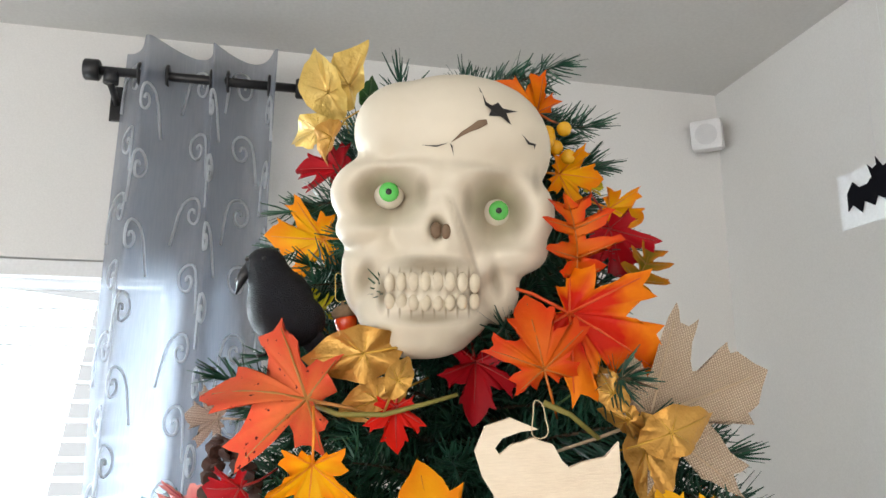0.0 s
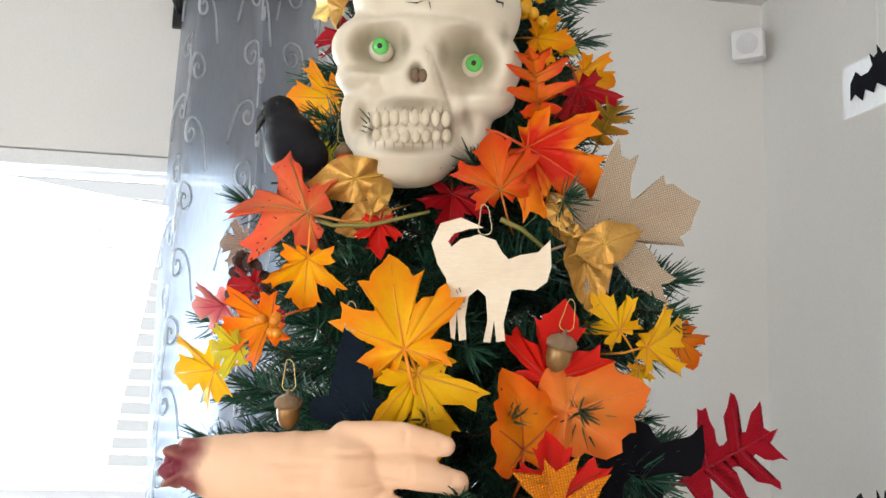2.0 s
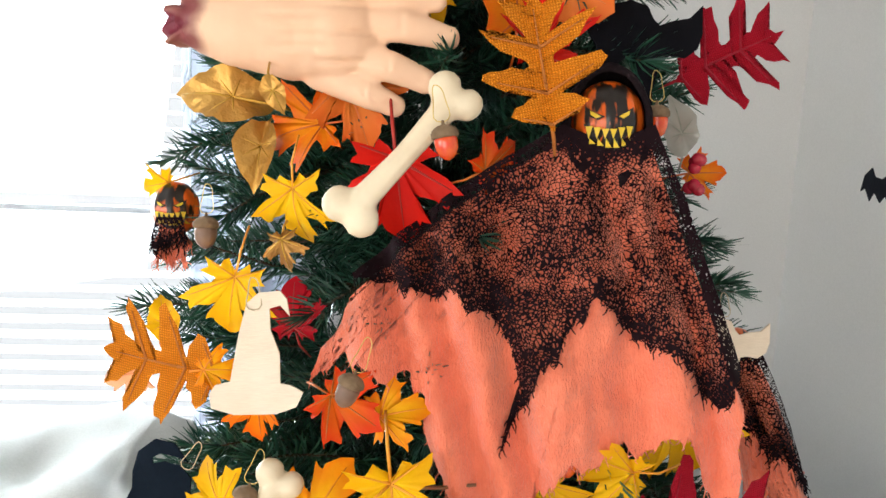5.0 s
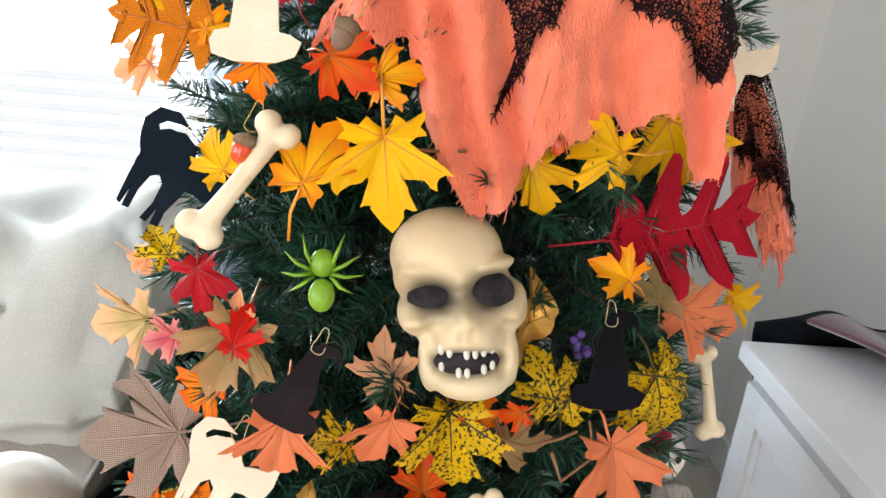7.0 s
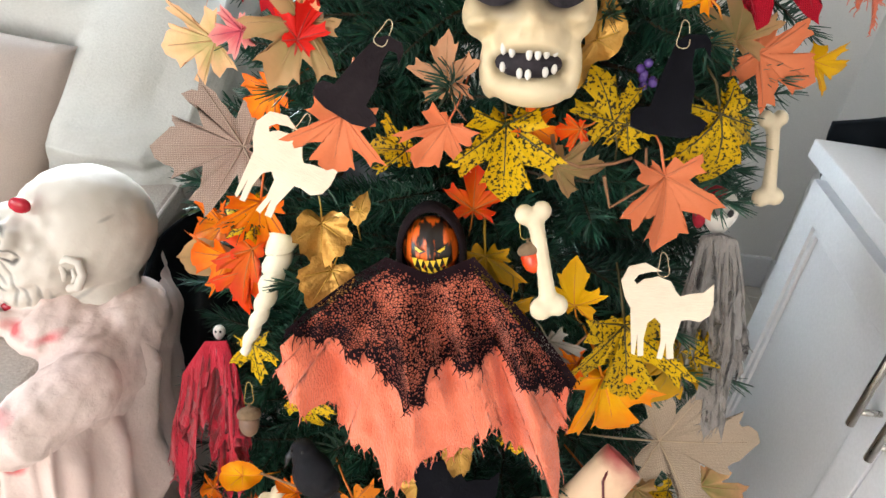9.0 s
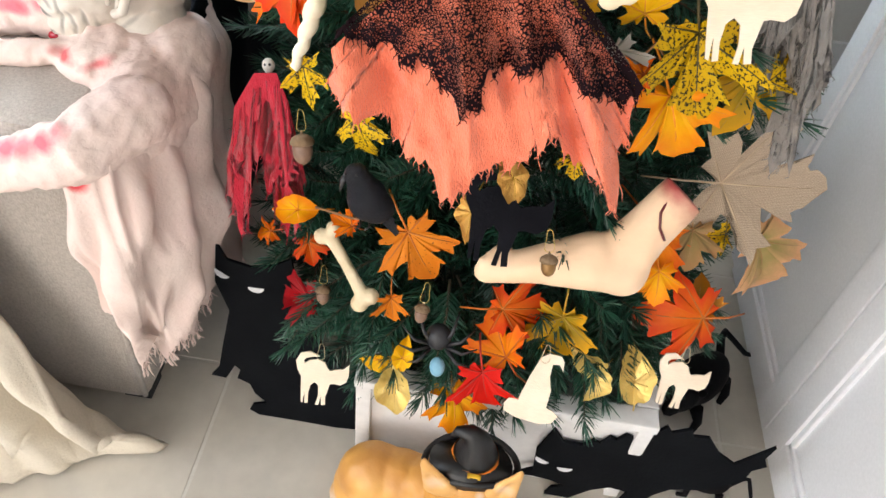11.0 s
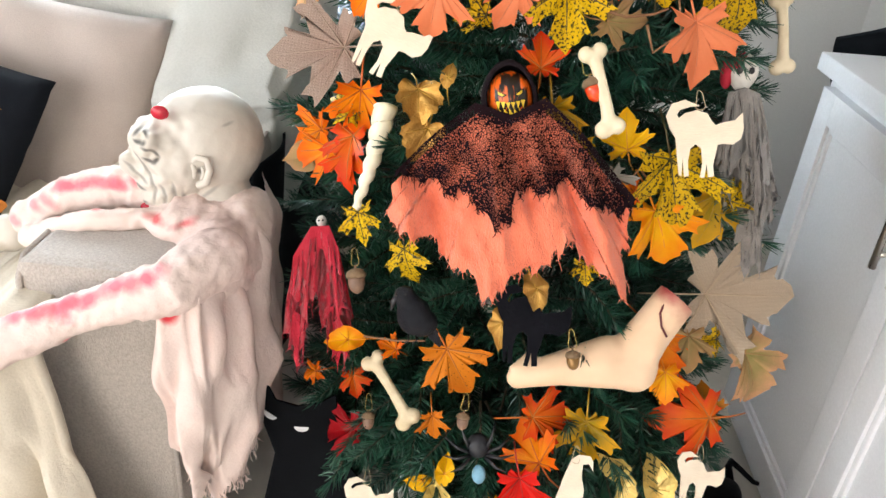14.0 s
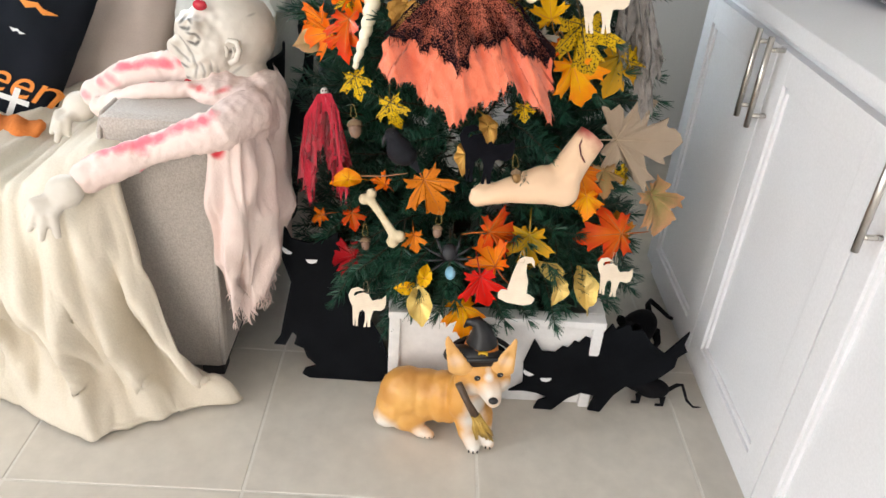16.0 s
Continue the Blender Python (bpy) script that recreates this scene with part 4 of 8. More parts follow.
CORAL = gauze("coral_gauze", (0.94, 0.20, 0.10), (0.92, 0.24, 0.13))
REDG = gauze("red_gauze", (0.55, 0.008, 0.03), (0.66, 0.015, 0.05))
GREYG = gauze("grey_gauze", (0.20, 0.18, 0.17), (0.32, 0.29, 0.27))
NET, nd, ln, bs = shader("black_netting")
co = nd.new("ShaderNodeTexCoord")
vo = nd.new("ShaderNodeTexVoronoi")
vo.feature = "DISTANCE_TO_EDGE"
vo.inputs["Scale"].default_value = 330.0
wob = nd.new("ShaderNodeVectorMath")
wob.operation = "MULTIPLY_ADD"
ns = nd.new("ShaderNodeTexNoise")
ns.inputs["Scale"].default_value = 35.0
ln.new(co.outputs["Object"], ns.inputs["Vector"])
wob.inputs[1].default_value = (0.02, 0.02, 0.02)
ln.new(ns.outputs["Color"], wob.inputs[0]), ln.new(co.outputs["Object"], wob.inputs[2])
ln.new(wob.outputs[0], vo.inputs["Vector"])
big = grain(nd, ln, 34.0, 3.0)
thr = nd.new("ShaderNodeMapRange")
thr.inputs[1].default_value, thr.inputs[2].default_value, thr.inputs[3].default_value, thr.inputs[4].default_value = 0.36, 0.64, 0.19, 0.07
ln.new(big, thr.inputs[0])
uvn, sxy = nd.new("ShaderNodeUVMap"), nd.new("ShaderNodeSeparateXYZ")
ln.new(uvn.outputs[0], sxy.inputs[0])
hem, neck, flank = ramp(nd, ln, sxy.outputs[1], 0.80, 1.0), ramp(nd, ln, sxy.outputs[1], 0.16, 0.0), nd.new("ShaderNodeMath")
flank.operation, flank.inputs[1].default_value = "COMPARE", 0.5
flank.inputs[2].default_value = 0.475
ln.new(sxy.outputs[0], flank.inputs[0])
rim = nd.new("ShaderNodeMath")
rim.operation = "SUBTRACT"
rim.inputs[0].default_value = 1.0
ln.new(flank.outputs[0], rim.inputs[1])
dense = thr.outputs[0]
for src, k in ((hem, 0.16), (neck, 0.3), (rim.outputs[0], 0.14)):
    ma = nd.new("ShaderNodeMath")
    ma.operation, ma.inputs[1].default_value = "MULTIPLY_ADD", k
    ln.new(src, ma.inputs[0]), ln.new(dense, ma.inputs[2])
    dense = ma.outputs[0]
less = nd.new("ShaderNodeMath")
less.operation = "LESS_THAN"
ln.new(vo.outputs["Distance"], less.inputs[0]), ln.new(dense, less.inputs[1])
ln.new(less.outputs[0], bs.inputs["Alpha"])
bs.inputs["Base Color"].default_value = (0.011, 0.004, 0.006, 1)
bs.inputs["Specular IOR Level"].default_value = 0.1
bs.inputs["Roughness"].default_value = 0.9
HOOD = surface("black_knit", (0.008, 0.005, 0.007), (0.016, 0.010, 0.012), 0.95, 30, 250, 0.8)
HOOD.node_tree.nodes["Principled BSDF"].inputs["Specular IOR Level"].default_value = 0.1
PUMPK, nd, ln, bs = shader("pumpkin_paint")
co = nd.new("ShaderNodeTexCoord")
g2 = nd.new("ShaderNodeTexNoise")
g2.inputs["Scale"].default_value, g2.inputs["Detail"].default_value = 60.0, 2.0
mp = nd.new("ShaderNodeMapping")
mp.inputs["Scale"].default_value = (2.2, 0.6, 1)
ln.new(co.outputs["Object"], mp.inputs[0]), ln.new(mp.outputs[0], g2.inputs["Vector"])
ln.new(mix(nd, ln, ramp(nd, ln, g2.outputs["Fac"], 0.46, 0.54), (0.012, 0.008, 0.006), (0.72, 0.12, 0.010)), bs.inputs["Base Color"])
bs.inputs["Roughness"].default_value = 0.3
YELP = surface("yellow_paint", (0.70, 0.45, 0.02), (0.78, 0.55, 0.04), 0.35, 50, 150, 0.1)
BLKP = surface("black_gloss", (0.008, 0.007, 0.007), (0.014, 0.012, 0.012), 0.3, 50, 150, 0.1)
SKULLW = surface("chalk_white", (0.68, 0.64, 0.58), (0.76, 0.72, 0.66), 0.6, 40, 120, 0.2)
REDHAIR = surface("red_fibre", (0.42, 0.01, 0.03), (0.55, 0.02, 0.05), 0.8, 40, 300, 0.7)


def curve_at(pts, u):
    us = [p[0] for p in pts]
    return float(np.interp(u, us, [p[1] for p in pts])), float(np.interp(u, us, [p[2] for p in pts]))


def sheet(bm, top, low, s, mat, seed, cols=140, rows=34, puff=40.0, lift=0.0, fray=26.0, tears=0, threads=True, span=None, freq=1.0, deep=1.0, creases=None):
    """Draped ragged cloth between an upper and a lower line, in folds; its hem is torn in teeth and has loose threads."""
    rnd = random.Random(seed)
    creases = seed if creases is None else creases
    uvl = bm.loops.layers.uv.verify()
    xs = [p[1] for p in (span or low)]
    mid, half = (min(xs) + max(xs)) / 2, max(60.0, (max(xs) - min(xs)) / 2)
    grid = []
    for i in range(cols + 1):
        u = i / cols
        (x0, y0), (x1, y1) = curve_at(top, u), curve_at(low, u)
        tooth = 0.9 * noise.noise(Vector((u * 13, seed, 0.3))) + 0.8 * noise.noise(Vector((u * 34, seed, 2.3))) + 0.5 * noise.noise(Vector((u * 80, seed, 5.3)))
        y1 += fray * tooth - rnd.uniform(0, 0.25) * fray
        x1 += fray * 0.5 * noise.noise(Vector((u * 30, seed, 8.1)))
        col = []
        for j in range(rows + 1):
            v = j / rows
            x, y = x0 + (x1 - x0) * v, y0 + (y1 - y0) * v + math.sin(math.pi * v) * 0.05 * abs(x1 - x0)
            fall = max(0.0, y0 - y)
            z = puff * max(-0.2, 1.0 - ((x - mid * min(1, fall / 300)) / (half * 1.1)) ** 2) + lift
            k = min(1.0, fall / 130) * deep
            z += k * (11 * math.sin(x * 0.045 * freq + 2.2 * math.sin(x * 0.013 + y * 0.006) + y * 0.006) + 6 * math.sin(x * 0.021 + y * 0.019))
            z += k * (18 * (0.25 - abs(noise.noise(Vector((x * 0.020 * freq + y * 0.003, y * 0.004, creases + 0.5))))) + 6 * noise.noise(Vector((x * 0.03, y * 0.03, creases))))
            col.append(bm.verts.new((x * s, y * s, z * s)))
        grid.append(col)
    holes = [(rnd.random(), rnd.uniform(0.6, 0.98), rnd.uniform(0.008, 0.02)) for _ in range(tears)]
    for i in range(cols):
        for j in range(rows):
            u, v = i / cols, j / rows
            if any((u - hu) ** 2 + ((v - hv) * 0.5) ** 2 < (hr * rnd.uniform(0.6, 1.2)) ** 2 for hu, hv, hr in holes):
                continue
            f = bm.faces.new((grid[i][j], grid[i][j + 1], grid[i + 1][j + 1], grid[i + 1][j]))
            f.smooth, f.material_index = True, mat
            for lp, (a, b) in zip(f.loops, ((i, j), (i, j + 1), (i + 1, j + 1), (i + 1, j))):
                lp[uvl].uv = (a / cols, b / rows)
    if threads:
        for i in range(0, cols + 1):
            p = grid[i][rows].co.copy()
            far = 34 if rnd.random() < 0.12 else 13
            d = Vector((rnd.uniform(-8, 8), -rnd.uniform(3, far), rnd.uniform(-4, 6))) * s
            tube(bm, [p, p + d * 0.5 + Vector((rnd.uniform(-4, 4) * s, 0, 0)), p + d], [0.0007, 0.0006, 0.0004], 3, mat, cap=False)


def on_ball(bm, pts, r, mat, lift=1.03, sy=1.15):
    vs = []
    for x, y in pts:
        z = math.sqrt(max(0.02, 1 - x * x - y * y))
        vs.append(bm.verts.new((x * r * lift, y * r * sy * lift, z * r * lift)))
    f = bm.faces.new(vs)
    f.material_index = mat


def ghoul(head, top, coral, net, size, m, roll, seed, hood=True, label="pumpkin faced ghoul in torn coral gauze and black netting"):
    """A hanging pumpkin-headed ghoul: one mesh of head, hood, netting and torn gauze."""
    s = size
    bm = bmesh.new()
    sheet(bm, top, coral, s, 0, seed, puff=34, fray=38, deep=2.3)
    sheet(bm, [(u, x * 1.15, y + 20) for u, x, y in top], net, s, 1, seed + 1, puff=34, lift=13, fray=30, span=coral, deep=2.3, creases=seed)
    t = bmesh.new()
    bmesh.ops.create_uvsphere(t, u_segments=36, v_segments=20, radius=1, matrix=Matrix.Rotation(radians(90), 4, "X"))
    for v in t.verts:
        a = math.atan2(v.co.x, v.co.z)
        k = 1 + 0.05 * math.cos(a * 9)
        v.co = Vector((v.co.x * k * head, v.co.y * head * 1.15, v.co.z * k * head)) * s
    for f in t.faces:
        f.smooth = True
    join(bm, t, 2)
    r = head * s
    for sx in (-1, 1):
        on_ball(bm, [(0.12 * sx, 0.02), (0.30 * sx, -0.06), (0.58 * sx, 0.06), (0.62 * sx, 0.26), (0.36 * sx, 0.10)], r, 4, 1.06)
        on_ball(bm, [(0.22 * sx, 0.02), (0.34 * sx, -0.02), (0.48 * sx, 0.06), (0.5 * sx, 0.16), (0.34 * sx, 0.08)], r, 3, 1.09)
    on_ball(bm, [(-0.66, -0.12), (-0.55, -0.5), (-0.25, -0.72), (0.25, -0.72), (0.55, -0.5), (0.66, -0.12), (0.3, -0.26), (0, -0.3), (-0.3, -0.26)], r, 4, 1.06)
    for k in range(6):
        x = -0.5 + 0.2 * k
        on_ball(bm, [(x - 0.09, -0.26 + 0.16 * abs(x)), (x + 0.09, -0.26 + 0.16 * abs(x)), (x, -0.46)], r, 3, 1.10)
        on_ball(bm, [(x - 0.08 + 0.1, -0.66 + 0.2 * abs(x)), (x + 0.02, -0.44), (x + 0.08 + 0.1, -0.66 + 0.2 * abs(x))], r, 3, 1.10)
    if hood:
        rings = []
        for i in range(25):
            a = math.pi * (-0.42 + 1.84 * i / 24)
            row = []
            for j, (k, z) in enumerate(((0.98, 0.50), (1.08, 0.62), (1.18, 0.40), (1.24, -0.2), (0.9, -0.9))):
                px, py = math.cos(a) * k * (1 - 0.12 * max(0, math.sin(a))), math.sin(a) * k * (1.32 if math.sin(a) > 0 else 1.7) + 0.05
                row.append(bm.verts.new((px * r * 1.05 * (1 if py > 0 else 1 - 0.10 * py), py * r, z * r + 0.002 * math.sin(i * 2.1 + j))))
            rings.append(row)
        for r0, r1 in zip(rings, rings[1:]):
            for j in range(4):
                f = bm.faces.new((r0[j], r0[j + 1], r1[j + 1], r1[j]))
                f.smooth, f.material_index = True, 5
    ob = part("pumpkin_ghoul", bm, (CORAL, NET, PUMPK, YELP, BLKP, HOOD), at=m @ pose(0, 0, 0, 0, 0, roll))
    return tagged(ob, label, "ghoul doll")


def wraith(name, cloth, head, top, low, size, m, roll, seed, label, hair=None):
    """A small hanging ghost doll with a white skull face and a torn gauze robe: one mesh."""
    s = size
    bm = bmesh.new()
    sheet(bm, top, low, s, 0, seed, cols=70, puff=26, fray=40, freq=2.2, tears=2)
    sheet(bm, top, [(u, x * 0.8, y * 0.72) for u, x, y in low], s, 0, seed + 3, cols=50, puff=26, lift=9, fray=50, span=low, freq=2.2, tears=2)
    t = blob([((0, 0, 0), (head * s, head * 1.15 * s, head * s)), ((0, -head * 0.8 * s, head * 0.2 * s), (head * 0.6 * s, head * 0.5 * s, head * 0.6 * s))], head * s * 0.14, 2)
    for sx in (-1, 1):
        dent(t, (sx * head * 0.38 * s, 0.1 * head * s, head * s), head * 0.3 * s, head * 0.3 * s, (0, 0, -1))
    join(bm, t, 1)
    for sx in (-1, 1):
        on_ball(bm, [(sx * 0.38 + 0.2 * math.cos(a), 0.08 + 0.2 * math.sin(a)) for a in (k * math.pi / 4 for k in range(8))], head * s, 2, 0.97)
    if hair:
        t = blob([((-0.35 * head * s, 0.5 * head * s, -0.1 * head * s), (head * 1.0 * s, head * 0.75 * s, head * 0.95 * s)), ((-head * 0.95 * s, -0.3 * head * s, 0), (head * 0.4 * s, head * 0.9 * s, head * 0.6 * s))], head * s * 0.16, 2)
        join(bm, t, 3)
    ob = part(name, bm, (cloth, SKULLW, BLKP, hair or BLKP), at=m @ pose(0, 0, 0, 0, 0, roll))
    return tagged(ob, label, "ghost doll")


def scaled(parts, s, flat=1.0):
    """The masses of a shape, brought from design units to metres."""
    out = []
    for c, r, *t in parts:
        r = r if isinstance(r, (tuple, list)) else (r, r, r)
        out.append(((c[0] * s, c[1] * s, c[2] * s * flat), (r[0] * s, r[1] * s, r[2] * s * flat), *t))
    return out


def ball(bm, c, r, mat, seg=16):
    t = bmesh.new()
    r = r if isinstance(r, (tuple, list)) else (r, r, r)
    bmesh.ops.create_uvsphere(t, u_segments=seg, v_segments=max(8, seg * 2 // 3), radius=1, matrix=Matrix.Translation(c) @ Matrix.Diagonal((*r, 1)))
    for f in t.faces:
        f.smooth = True
    join(bm, t, mat)


def front_z(bm, x, y):
    """How far forward the skin reaches at a place."""
    best = [v.co.z for v in bm.verts if abs(v.co.x - x) < 0.006 and abs(v.co.y - y) < 0.006]
    return max(best) if best else 0.0


STEMM = surface("green_stem", (0.16, 0.15, 0.02), (0.26, 0.22, 0.05), 0.6, 30, 150, 0.3)
TWIGM = surface("brown_twig", (0.20, 0.09, 0.04), (0.30, 0.15, 0.07), 0.7, 30, 150, 0.4)


def garland(mat, r, *pts):
    """A bare stem of the leaf garland, bent round the tree."""
    bm = bmesh.new()
    tube(bm, pts, [r * (1 - 0.4 * k / len(pts)) for k in range(len(pts))], 7)
    tagged(part("garland_stem", bm, mat), "bare wiry garland stem winding between the leaves", "stem", "garland stems")


# ---- sofa ----
SX1, SX0, SY0, SY1 = -0.318, -0.54, 0.345, 1.66
# near-black colour that paints the shade in the gap below the sofa
SOFASHADE = surface("shade_under_sofa", (0.02, 0.02, 0.022), (0.03, 0.03, 0.032), 0.9)
sofa = empty("sofa", "grey tweed sofa with square arms and piped edges", "sofa")
bm = bmesh.new()
box(bm, SX0, SX1, SY0, SY1, 0.005, 0.6, bevel=0.02)
for v in bm.verts:
    k = (v.co.z - 0.005) / 0.595
    v.co.x += 0.018 * k - 0.012 * (1 - k)
    v.co.z += 0.012 * math.sin(math.pi * (v.co.x - SX0) / 0.24) if v.co.z > 0.55 else 0
part("arm", bm, SOFA, sofa)
bm = bmesh.new()
for x in (SX0 + 0.008, SX1 - 0.006):
    tube(bm, [(x - 0.010, SY0 + 0.002, 0.02), (x, SY0 - 0.003, 0.3), (x + 0.015, SY0 + 0.000, 0.575), (x + 0.016, SY0 + 0.022, 0.601), (x + 0.016, SY1 - 0.1, 0.601)], 0.0048, 8)
part("piping", bm, SOFA, sofa)
block("base", (-2.2, SX0 + 0.004, SY0 + 0.03, SY1, 0.04, 0.27), SOFA, sofa, bevel=0.02)
# dark block standing in for the shade between sofa and floor
block("underside", (-2.2, SX1 - 0.02, SY0 + 0.03, SY1 - 0.02, -0.012, 0.03), SOFASHADE, sofa)
for x, y in ((SX1 - 0.05, SY0 + 0.05), (SX1 - 0.05, SY1 - 0.08), (-2.1, SY0 + 0.05)):
    block("foot", (x - 0.025, x + 0.025, y - 0.025, y + 0.025, FZ, 0.02), SOFAD, sofa)
for x0, x1 in ((-1.36, -0.545), (-2.18, -1.365)):
    bm = bmesh.new()
    box(bm, x0, x1, SY0 - 0.02, 1.2, 0.27, 0.46, bevel=0.045)
    part("seat_cushion", bm, SOFA, sofa)
    bm = bmesh.new()
    box(bm, x0, x1, 1.12, 1.40, 0.42, 0.79, bevel=0.07)
    part("back_cushion", bm, SOFA, sofa)
block("backrest", (-2.2, SX1 + 0.01, 1.38, SY1, 0.1, 0.74), SOFA, sofa, bevel=0.03)

# black folded sheet on the arm's outer side, added for an unidentified dark area
BLKCLOTH = surface("black_cloth", (0.005, 0.007, 0.010), (0.009, 0.012, 0.016), 0.95, 10, 250, 0.5)
BLKCLOTH.node_tree.nodes["Principled BSDF"].inputs["Specular IOR Level"].default_value = 0.1


def drape(name, f, nu, nv, mat, label, category, thick=0.006):
    """A cloth from a function of two numbers from 0 to 1, with a hem's thickness."""
    bm = bmesh.new()
    g = [[bm.verts.new(f(i / nu, j / nv)) for j in range(nv + 1)] for i in range(nu + 1)]
    for i in range(nu):
        for j in range(nv):
            bm.faces.new((g[i][j], g[i + 1][j], g[i + 1][j + 1], g[i][j + 1])).smooth = True
    ob = part(name, bm, mat)
    so = ob.modifiers.new("thickness", "SOLIDIFY")
    so.thickness, so.offset = thick, 0
    return tagged(ob, label, category)


def dark_sheet(u, v):
    return (-0.283 - 0.02 * v + 0.010 * math.sin(u * 22 + v * 2), 0.56 + 0.86 * u, 0.585 - 0.55 * v)


drape("black_throw", dark_sheet, 60, 30, BLKCLOTH, "black folded sheet along the outer side of the sofa", "throw")

# pale knitted throw over the back of the sofa and its arm
KNIT = surface("cream_fleece", (0.50, 0.49, 0.45), (0.58, 0.57, 0.53), 0.95, 7, 220, 0.5, sheen=0.2)
bm = bmesh.new()
box(bm, -0.86, -0.272, 0.88, 1.60, 0.43, 0.885, bevel=0.10)
bmesh.ops.subdivide_edges(bm, edges=bm.edges[:], cuts=11, use_grid_fill=True)
for v in bm.verts:
    n = noise.noise(Vector((v.co.x * 5, v.co.y * 3, v.co.z * 2.5))) * 0.035 + 0.055 * (0.22 - abs(noise.noise(Vector((v.co.x * 7 + v.co.z * 2.5, v.co.y * 4, v.co.z * 1.6))))) + 0.03 * (0.22 - abs(noise.noise(Vector((v.co.x * 15 - v.co.z * 6, v.co.y * 9, v.co.z * 4)))))
    d = (v.co - Vector((-0.58, 1.33, 0.55))).normalized()
    v.co += d * n
    k = max(0.0, min(1.0, (v.co.y - 0.86) / 0.36))
    if v.co.z > 0.6:
        v.co.z = 0.61 + (v.co.z - 0.61) * (0.25 + 0.75 * k * k * (3 - 2 * k))
    if v.co.x < -0.54:
        v.co.y = max(v.co.y, 1.08)
    if v.co.z < 0.5:
        v.co.z += 0.05 * math.sin(v.co.x * 9 + v.co.y * 7)
for f in bm.faces:
    f.smooth = True
throw = part("knitted_throw", bm, KNIT)
tagged(throw, "cream fleece throw bunched over the sofa back", "throw")

# cream blanket from the seat over the front edge to the floor
CREAM = surface("cream_plush", (0.62, 0.55, 0.44), (0.70, 0.63, 0.52), 0.95, 9, 260, 0.45, sheen=0.05)


HEM = [(0.0, -1.32, 0.34), (0.45, -0.86, 0.292), (0.56, -0.74, 0.235), (0.68, -0.62, 0.165), (0.74, -0.555, 0.150), (0.80, -0.49, 0.170), (0.855, -0.435, 0.212), (0.875, -0.425, 0.245), (0.90, -0.400, 0.232), (0.95, -0.345, 0.256), (1.0, -0.292, 0.298)]


def blanket(u, v):
    """Gathered on the seat and under the palm, then fanning out down the front to a pooled hem."""
    pleat = 1.2 * (1 - 2.8 * abs(noise.noise(Vector((u * 9 + 0.9 * v, v * 1.8, 5.2))))) + 1.6 * noise.noise(Vector((u * 7 - 0.8 * v, v * 2.2, 3.1))) + 0.55 * (1 - 2.8 * abs(noise.noise(Vector((u * 20 + 3.0 * v, v * 3.5, 7.7))))) - 0.5
    xe = -1.30 + 0.83 * u
    hump = math.exp(-((xe + 0.50) / 0.09) ** 2)
    if v < 0.35:
        k = v / 0.35
        return (xe, 1.0 - 0.71 * k, 0.478 + 0.10 * hump * (1 - 0.2 * k) + 0.012 * pleat)
    k = (v - 0.35) / 0.65
    xh, yh = curve_at(HEM, u)
    x = xe + (xh - xe) * k ** 1.7 + 0.010 * pleat * k
    y = 0.27 + (yh - 0.27) * k ** 2.2 - 0.022 * math.sin(math.pi * min(1, k * 1.15)) - 0.052 * pleat * min(1, 0.25 + 1.5 * k) * (1 - 0.75 * max(0, k - 0.8) / 0.2)
    z = 0.49 * (1 - k) ** 0.95 + 0.08 * hump * (1 - k) ** 2 + FZ
    if k > 0.8:
        z += 0.020 * (k - 0.8) / 0.2 * (1 - k) / 0.2 * 4 * (1 + pleat)
    return (x, min(y, 0.335 if k < 0.8 else 1.0), max(z, FZ + 0.012))


drape("plush_blanket", blanket, 150, 90, CREAM, "cream plush blanket spilling from the sofa to the floor", "blanket", 0.014)
drape("blanket_label", lambda u, v: Vector(blanket(0.935 + 0.03 * u, 0.93 + 0.02 * v)) + Vector((0, -0.002, 0.0095)), 8, 4, BLACKM, "small black sewn label on the cream blanket hem", "label", 0.001)


# cushions
def pillow(name, m, w, mat, label):
    bm = bmesh.new()
    n = 22
    rows = []
    for sgn in (1, -1):
        g = []
        for i in range(n + 1):
            r = []
            for j in range(n + 1):
                u, v = 2 * i / n - 1, 2 * j / n - 1
                t = max(0, (1 - u ** 4) * (1 - v ** 4)) ** 0.6
                pinch = 1 - 0.06 * (1 - abs(u) ** 2) * abs(v) ** 3
                r.append(bm.verts.new((u * w / 2 * (1 - 0.05 * (1 - v * v) * abs(u) ** 3), v * w / 2 * pinch, sgn * (0.002 + 0.065 * t) + 0.004 * math.sin(u * 9 + v * 5))))
            g.append(r)
        rows.append(g)
        for i in range(n):
            for j in range(n):
                q = (g[i][j], g[i + 1][j], g[i + 1][j + 1], g[i][j + 1])
                bm.faces.new(q if sgn > 0 else q[::-1]).smooth = True
    bmesh.ops.remove_doubles(bm, verts=bm.verts[:], dist=0.006)
    ob = part(name, bm, mat, at=m)
    return tagged(ob, label, "pillow")


